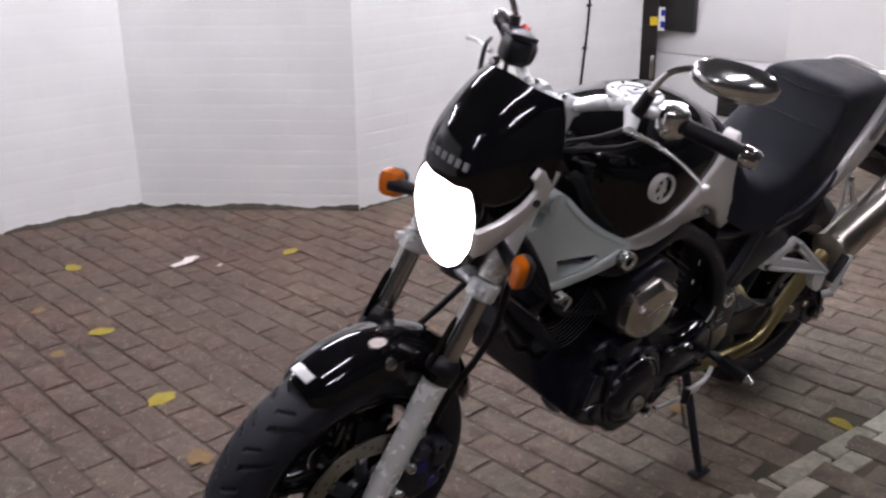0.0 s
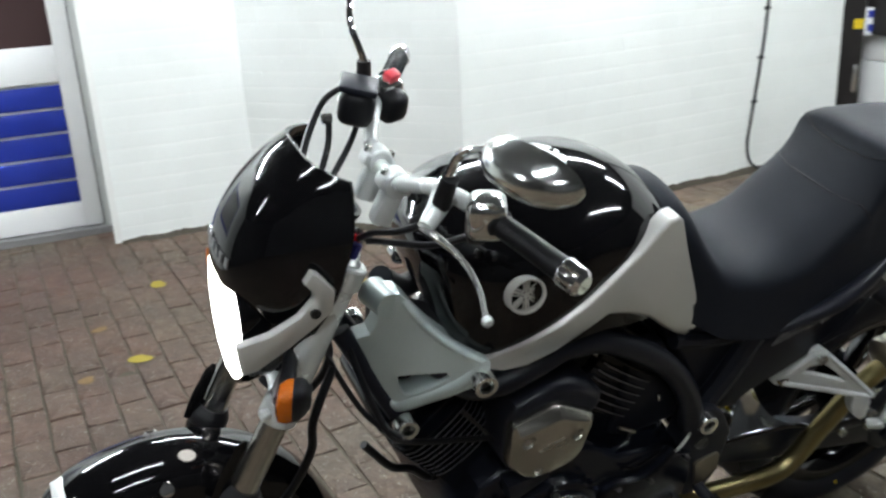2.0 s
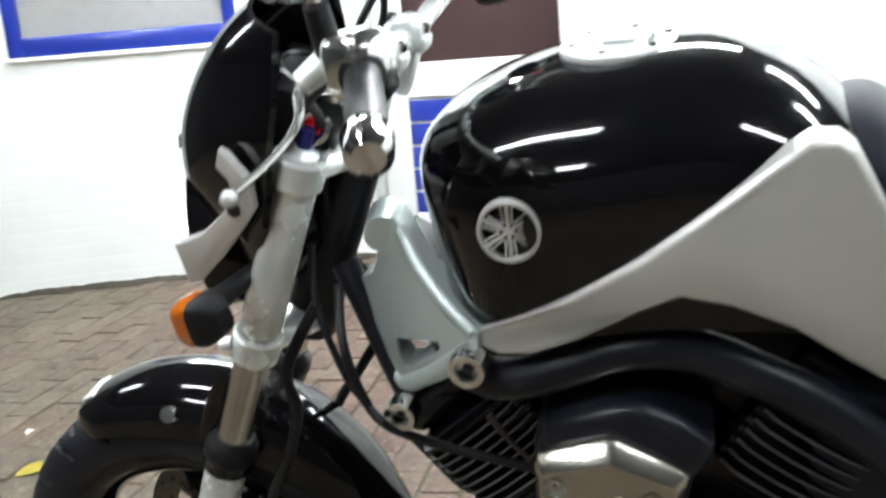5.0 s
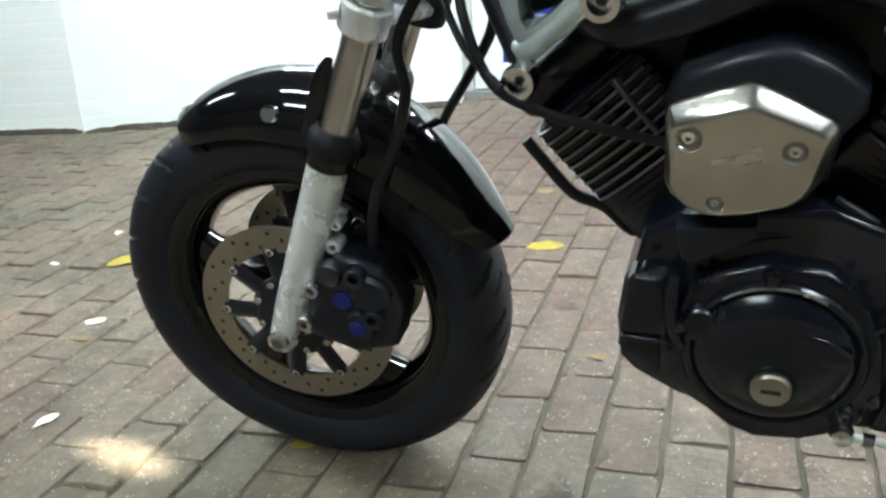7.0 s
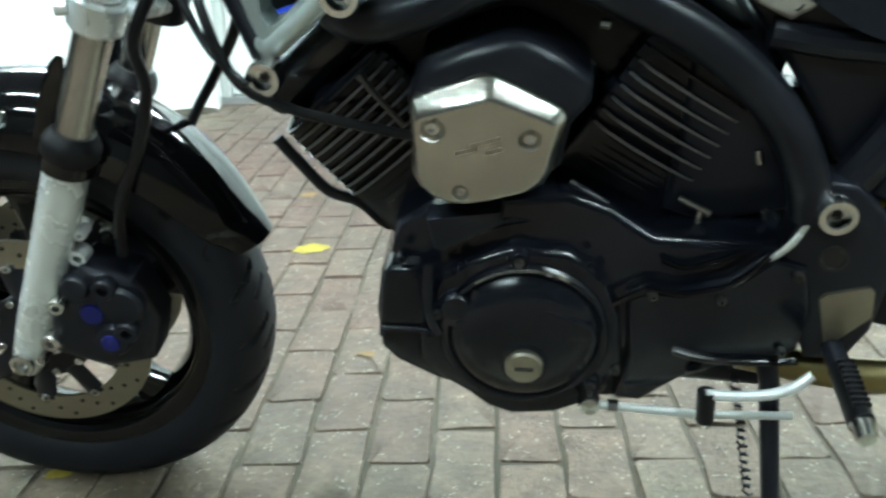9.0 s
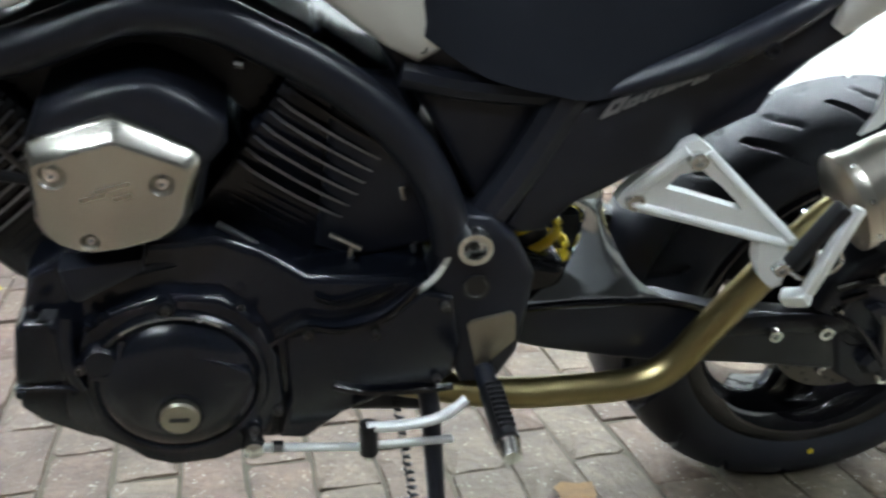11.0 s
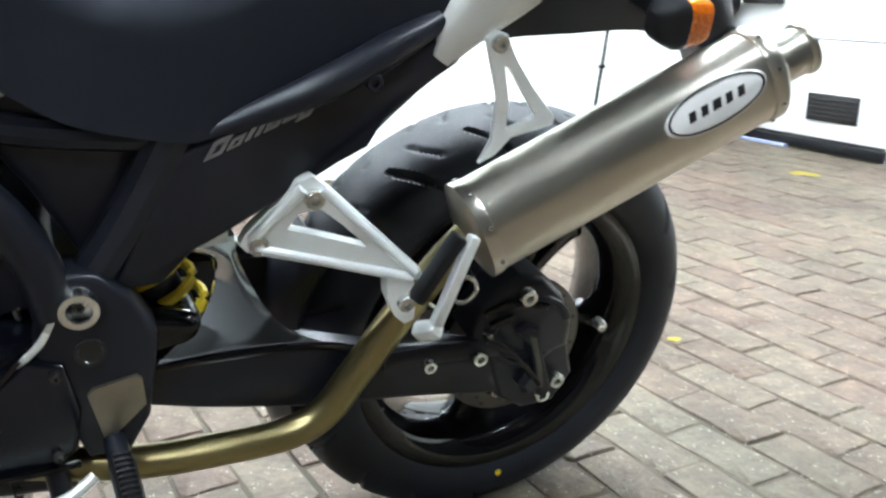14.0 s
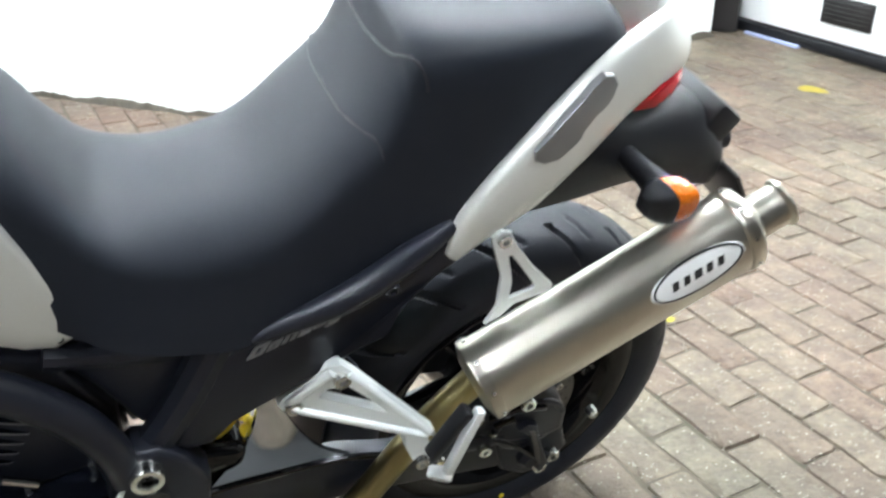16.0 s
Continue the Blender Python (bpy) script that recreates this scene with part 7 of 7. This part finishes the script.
def build_rests():
    for s in (-1, 1):
        p = part("foot_rest", tube([(1.098, 0.16 * s, 0.368), (1.102, 0.2 * s, 0.362)], 0.013, 12), SATIN, bike, "black rubber rider foot rest")
        bm = tube([(1.102, 0.198 * s, 0.364), (1.108, 0.275 * s, 0.352)], [0.02, 0.019], 14, flat=0.75, up=(1, 0, 0))
        for k in range(9):
            f = 0.08 + 0.1 * k
            part("rubber_rib", block((1.102 + 0.006 * f, (0.198 + 0.077 * f) * s, 0.364 - 0.012 * f + 0.018), (0.02, 0.004, 0.006), 0.001, (8 * s, 0, 0)), HOSE, p)
        part("peg_rubber", bm, HOSE, p)
        part("peg_tip", tube([(1.108, 0.275 * s, 0.352), (1.109, 0.298 * s, 0.349)], [0.0145, 0.011], 12), BRUSHED, p, "bare metal peg end")
    measure_of["now"] = None
    ln = part("shift_rod", tube([(0.73, -0.212, 0.309), (0.842, -0.213, 0.2965), (0.95, -0.205, 0.288)], 0.0048, 10), ALU, bike, "bright steel gear linkage rod")
    part("rod_joint", lathe([(0.001, -0.012), (0.011, -0.01), (0.0135, 0), (0.011, 0.01), (0.001, 0.012)], (0.723, -0.21, 0.311), (0, 1, 0), 14), STEEL, ln)
    part("joint_arm", tube([(0.723, -0.18, 0.313), (0.723, -0.205, 0.313)], 0.009, 10), STEEL, ln)
    part("rod_nut", tube([(0.743, -0.2125, 0.308), (0.755, -0.2125, 0.3065)], 0.0075, 6), STEEL, ln)
    lv = part("shift_lever", tube([(0.846, -0.23, 0.34), (0.878, -0.23, 0.338), (0.915, -0.227, 0.338), (0.94, -0.222, 0.343), (0.961, -0.215, 0.355)], 0.0062, 10, 4), ALU, bike, "silver gear lever")
    part("toe_rubber", tube([(0.848, -0.228, 0.343), (0.849, -0.23, 0.303)], 0.0102, 14), HOSE, lv)
    part("toe_screw", tube([(0.849, -0.23, 0.304), (0.849, -0.23, 0.294)], 0.0062, 10), STEEL, lv)
    measure_of["now"] = BODY
    # side stand, out and down to the ground
    foot = (BIKE @ BODY).inverted() @ Vector((0.955, -0.262, 0.012))
    st = part("side_stand", tube([(1.03, -0.13, 0.34), (1.035, -0.15, 0.3), (foot.x, foot.y, foot.z)], [0.014, 0.013, 0.01], 12), SATIN, bike, "black side stand, out and carrying the machine")
    part("stand_foot", block((foot.x, foot.y, foot.z), (0.06, 0.035, 0.012), 0.004, (-11.5, 0, 0)), SATIN, st)
    pts = []
    a, c = Vector((0.99, -0.15, 0.33)), Vector((foot.x - 0.03, foot.y + 0.06, foot.z + 0.12))
    for k in range(70):
        f = k / 69
        t = 2 * math.pi * 16 * f
        pts.append(a + (c - a) * f + Vector((math.cos(t) * 0.0055, math.sin(t) * 0.0055, 0)))
    part("return_spring", tube(pts, 0.0018, 5), SATIN, st)


build_rests()
measure_of["now"] = None

# the headlight's beam
spot = bpy.data.lights.new("headlight_beam", "SPOT")
spot.energy, spot.spot_size, spot.spot_blend, spot.color, spot.shadow_soft_size = 10, radians(70), 0.8, (1.0, 0.95, 0.85), 0.03
beam = new("headlight_beam", spot)
LAMP = BIKE @ BODY @ TURNED
eye = LAMP @ Vector((0.155, 0, 0.912))
beam.matrix_world = look(eye, LAMP @ Vector((-1.6, 0, 0.55)))
# stray light that the lamp throws on the ground before the wheel
spill = bpy.data.lights.new("headlight_spill", "SPOT")
spill.energy, spill.spot_size, spill.spot_blend, spill.color, spill.shadow_soft_size = 130, radians(11), 0.7, (1.0, 0.9, 0.75), 0.02
spill_lamp = new("headlight_spill", spill)
spill_lamp.matrix_world = look(LAMP @ Vector((0.16, -0.085, 0.89)), Vector((-0.33, -0.3, 0.0))) @ Matrix.Diagonal((0.5, 1.25, 1.0, 1.0))


# ---- pieces: pavers and bricks ----
TURN = 11.0
PL, PW = 0.205, 0.1014
rng = random.Random(7)


def paver_mesh(seed, mat):
    """A worn paver: rounded corners, chipped edges."""
    r = random.Random(seed)
    hx, hy = PW / 2 - 0.0014, PL / 2 - 0.0014
    ring = []
    for cx, cy, a0 in ((1, 1, 0), (-1, 1, 90), (-1, -1, 180), (1, -1, 270)):
        rad = r.uniform(0.006, 0.013)
        for k in range(3):
            a = radians(a0 + 45 * k)
            ring.append((cx * (hx - rad) + rad * math.cos(a), cy * (hy - rad) + rad * math.sin(a)))
        ring.append((0.0, cy * hy) if a0 in (0, 180) else (ring[-1][0] * 0.98, 0.0))
    ring = [(x + r.uniform(-0.0025, 0.0025), y + r.uniform(-0.0025, 0.0025)) for x, y in ring]
    n = len(ring)
    top = [(x * 0.94, y * 0.97, r.uniform(-0.0015, 0.001)) for x, y in ring]
    v = [(0, 0, 0.001)] + top + [(x, y, -0.006 + r.uniform(-0.002, 0.002)) for x, y in ring] + [(x, y, -0.03) for x, y in ring]
    f = []
    for a in range(n):
        b = (a + 1) % n
        f += [(0, 1 + a, 1 + b), (1 + n + a, 1 + n + b, 1 + b, 1 + a), (1 + 2 * n + a, 1 + 2 * n + b, 1 + n + b, 1 + n + a)]
    me = bpy.data.meshes.new("paver")
    me.from_pydata(v, [], f)
    me.materials.append(mat)
    me.shade_smooth()
    me.set_sharp_from_angle(angle=radians(50))
    return me, v, f


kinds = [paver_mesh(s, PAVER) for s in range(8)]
kinds_white = [paver_mesh(s, PAINTEDPAVER) for s in range(4)]
rest_v, rest_f, rest_w = [], [], []
white_v, white_f = [], []
paver_root = new("paving")
tagged(paver_root, "weathered red and grey clay pavers laid in running bond", "paving", kind="structure")
cs, sn = math.cos(radians(TURN)), math.sin(radians(TURN))
count = 0
todo = []
for i in range(-55, 60):
    for j in range(-30, 27):
        u = 0.316 + i * PW
        w = 0.0875 + j * PL + (PL / 2 if i % 2 else 0.0)
        x, y = u * cs - w * sn, u * sn + w * cs
        if not (-4.6 < x < 4.7 and -4.95 < y < 3.4):
            continue
        if y > 3.35 or (x > 3.9 and y > 3.1):
            continue
        line = -0.42 + (x - 1.106) * 0.069
        painted = abs(y - line) < 0.066 and x > 0.2
        if painted:
            continue
        near = math.hypot(x - 0.8, (y - 0.05) * 1.2)
        todo.append((near, x, y, painted))
for k in range(24):
    x = 0.3 + 0.214 * k
    for w in (-0.034, 0.034):
        todo.append((9.0, x + w * 1.4, -0.42 + (x - 1.106) * 0.069 + w, True))
todo.sort()
for near, x, y, painted in todo:
    tilt = pose(x, y, rng.uniform(-0.003, 0.002), rng.uniform(-1.2, 1.2), rng.uniform(-1.2, 1.2), TURN + rng.uniform(-1.4, 1.4))
    k = rng.randrange(8)
    if painted:
        tilt = pose(x, y, rng.uniform(-0.001, 0.002), 0, 0, 4.6 + rng.uniform(-1, 1)) @ pose(0, 0, 0, 0, 0, 90) @ Matrix.Diagonal((0.62, 1.0, 1.0, 1.0))
    if count < 300 and not painted:
        ob = new("paver", kinds[k][0])
        ob.parent = paver_root
        ob.matrix_basis = tilt
        count += 1
    else:
        vv, ff = (white_v, white_f) if painted else (rest_v, rest_f)
        base = len(vv)
        vv += [tuple(tilt @ Vector(p)) for p in kinds[k][1]]
        ff += [tuple(base + q for q in f) for f in kinds[k][2]]
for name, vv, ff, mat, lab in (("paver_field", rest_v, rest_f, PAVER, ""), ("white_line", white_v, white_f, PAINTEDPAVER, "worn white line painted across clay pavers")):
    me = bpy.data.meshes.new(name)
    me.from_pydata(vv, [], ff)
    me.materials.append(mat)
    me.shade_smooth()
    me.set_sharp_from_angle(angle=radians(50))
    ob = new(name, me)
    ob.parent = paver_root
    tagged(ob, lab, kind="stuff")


def brick_data(length):
    l, h, c = length + 0.0006, 0.072, 0.013
    e = 0.0
    out = [(0.001, -h / 2), (0.001 + l, -h / 2), (0.001 + l, h / 2), (0.001, h / 2)]
    inn = [(0.001 + e, -h / 2 + c), (0.001 + l - e, -h / 2 + c), (0.001 + l - e, h / 2 - c), (0.001 + e, h / 2 - c)]
    v = [(x, 0.0017, z) for x, z in inn] + [(x, 0.0012, z) for x, z in out] + [(x, -0.012, z) for x, z in out]
    f = [(0, 1, 2, 3)]
    for a in range(4):
        b = (a + 1) % 4
        f += [(4 + a, 4 + b, b, a), (8 + a, 8 + b, 4 + b, 4 + a)]
    return v, f


def lay_bricks(owner, length, singles, gap=None):
    """Courses of painted bricks on a wall's face; the first ones singly."""
    cache = {}
    rv, rf = [], []
    r = random.Random(len(owner.name) + int(length * 1000))
    for row in range(36):
        z = 0.0375 + 0.075 * row
        x = -0.1125 if row % 2 else 0.0
        while x < length - 0.02:
            a, b = max(x, 0.0), min(x + 0.225, length)
            x += 0.225
            if b - a < 0.03:
                continue
            if gap and b > gap[0] and a < gap[1] and gap[2] - 0.05 < z < gap[3] + 0.05:
                continue
            ln = round(b - a, 3)
            if ln not in cache:
                v, f = brick_data(ln)
                me = bpy.data.meshes.new("brick")
                me.from_pydata(v, [], f)
                me.materials.append(WALLBRICK)
                cache[ln] = (me, v, f)
            me, v, f = cache[ln]
            m = pose(a, r.uniform(-0.0003, 0.0003), z + r.uniform(-0.0008, 0.0008), r.uniform(-0.25, 0.25), r.uniform(-0.15, 0.15), r.uniform(-0.05, 0.05))
            if singles > 0 and z < 1.7:
                ob = new("brick", me)
                ob.parent = owner
                ob.matrix_basis = m
                singles -= 1
            else:
                base = len(rv)
                rv += [tuple(m @ Vector(p)) for p in v]
                rf += [tuple(base + q for q in g) for g in f]
    if rv:
        me = bpy.data.meshes.new("brick_courses")
        me.from_pydata(rv, [], rf)
        me.materials.append(WALLBRICK)
        ob = new("brick_courses", me)
        ob.parent = owner
        tagged(ob, kind="stuff")


lay_bricks(wall_a, len_a, 80)
lay_bricks(wall_b, len_b, 130)
lay_bricks(wall_c, len_c, 220)
lay_bricks(wall_window, len_win, 0, gap=(0.25, 1.27, 1.1, 2.02))
lay_bricks(wall_far_left, 1.91, 0)


def dirt_edge(owner, length, seed):
    """Crumbled dirt and moss along the foot of a wall."""
    r = random.Random(seed)
    n = int(length / 0.018)
    v, f = [], []
    h, d = 0.012, 0.01
    for k in range(n + 1):
        x = length * k / n
        h = min(0.03, max(0.003, h + r.uniform(-0.006, 0.006)))
        d = min(0.03, max(0.006, d + r.uniform(-0.005, 0.005)))
        v += [(x, 0.0, h), (x, 0.004 + d * 0.4, h * 0.7), (x, 0.006 + d, 0.001), (x, 0.0, -0.01)]
    for k in range(n):
        a = 4 * k
        for i in range(3):
            f.append((a + i, a + 4 + i, a + 5 + i, a + 1 + i))
    me = bpy.data.meshes.new("dirt_edge")
    me.from_pydata(v, [], f)
    me.materials.append(DIRT)
    ob = new("dirt_edge", me)
    ob.parent = owner
    tagged(ob, kind="stuff")


for k, (w, ln) in enumerate(((wall_far_left, 1.91), (wall_window, len_win), (wall_a, len_a), (wall_b, len_b), (wall_c, len_c))):
    dirt_edge(w, ln, 90 + k)


# ---- small things on the ground ----
def fleck(name, x, y, size, turn, mat, label, category, group="", seed=0, lift=0.004, jag=0.25, n=11, long=1.4):
    """A small curled leaf or scrap lying on the pavers."""
    r = random.Random(seed)
    bm = bmesh.new()
    rim = []
    for k in range(n):
        a = 2 * math.pi * k / n
        q = size * (1 + r.uniform(-jag, jag)) * (1.0 if k % 2 else 0.98)
        rim.append((q * math.cos(a) * long, q * math.sin(a), lift + r.uniform(0, 0.15) * size * abs(math.sin(a))))
    top = [bm.verts.new(p) for p in rim]
    low = [bm.verts.new((p[0], p[1], p[2] - 0.0006)) for p in rim]
    c = bm.verts.new((0, 0, lift + 0.001))
    c2 = bm.verts.new((0, 0, lift - 0.0005))
    for k in range(n):
        j = (k + 1) % n
        bm.faces.new((c, top[k], top[j]))
        bm.faces.new((c2, low[j], low[k]))
        bm.faces.new((top[k], low[k], low[j], top[j]))
    ob = part(name, bm, mat, smooth=60)
    ob.matrix_world = pose(x, y, 0, 0, 0, turn)
    return tagged(ob, label, category, group)


for k, (x, y, q) in enumerate(((-0.076, 0.912, 0.034), (-1.12, 0.46, 0.034), (-0.049, 2.26, 0.03), (-0.105, 1.52, 0.03), (0.791, 1.929, 0.03), (0.25, 0.615, 0.014), (3.64, 1.95, 0.042), (2.154, 0.53, 0.012), (-0.075, -0.159, 0.017), (1.481, -0.3, 0.026), (2.99, 2.27, 0.035))):
    fleck("yellow_leaf", x, y, q, 20 + 47 * k, YELLOWMARK, "flat yellow autumn leaf on the pavers", "leaf", "fallen leaves", 20 + k, 0.0025, 0.14, 13)
for k, (x, y, q) in enumerate(((0.266, 0.322, 0.012), (-0.272, 1.418, 0.022), (-1.1, 1.34, 0.02), (-0.259, 1.846, 0.022), (-0.09, 0.53, 0.03), (1.174, 0.006, 0.026), (0.859, 0.874, 0.022), (2.56, 2.12, 0.022), (-0.8, 0.025, 0.014))):
    fleck("brown_leaf", x, y, q, 70 * k, LEAF, "dry curled brown leaf on the pavers", "leaf", "fallen leaves", 50 + k, 0.004, 0.35)
fleck("paper_scrap", 0.374, 2.052, 0.03, 20, PAPER, "torn white paper scrap on the pavers", "litter", "", 5, 0.008, 0.5, 9, 2.0)
fleck("paper_scrap", 0.48, 1.94, 0.012, 50, PAPER, "small torn white paper scrap on the pavers", "litter", "", 8, 0.005, 0.5, 9, 1.5)
for k, (x, y, q) in enumerate(((-1.29, 0.371, 0.012), (-0.851, 0.109, 0.016), (-0.563, -0.268, 0.014), (-1.339, 0.647, 0.014))):
    fleck("paper_scrap", x, y, q, 40 * k, PAPER, "small pale scrap on the pavers", "litter", "", 60 + k, 0.004, 0.4, 9, 1.6)
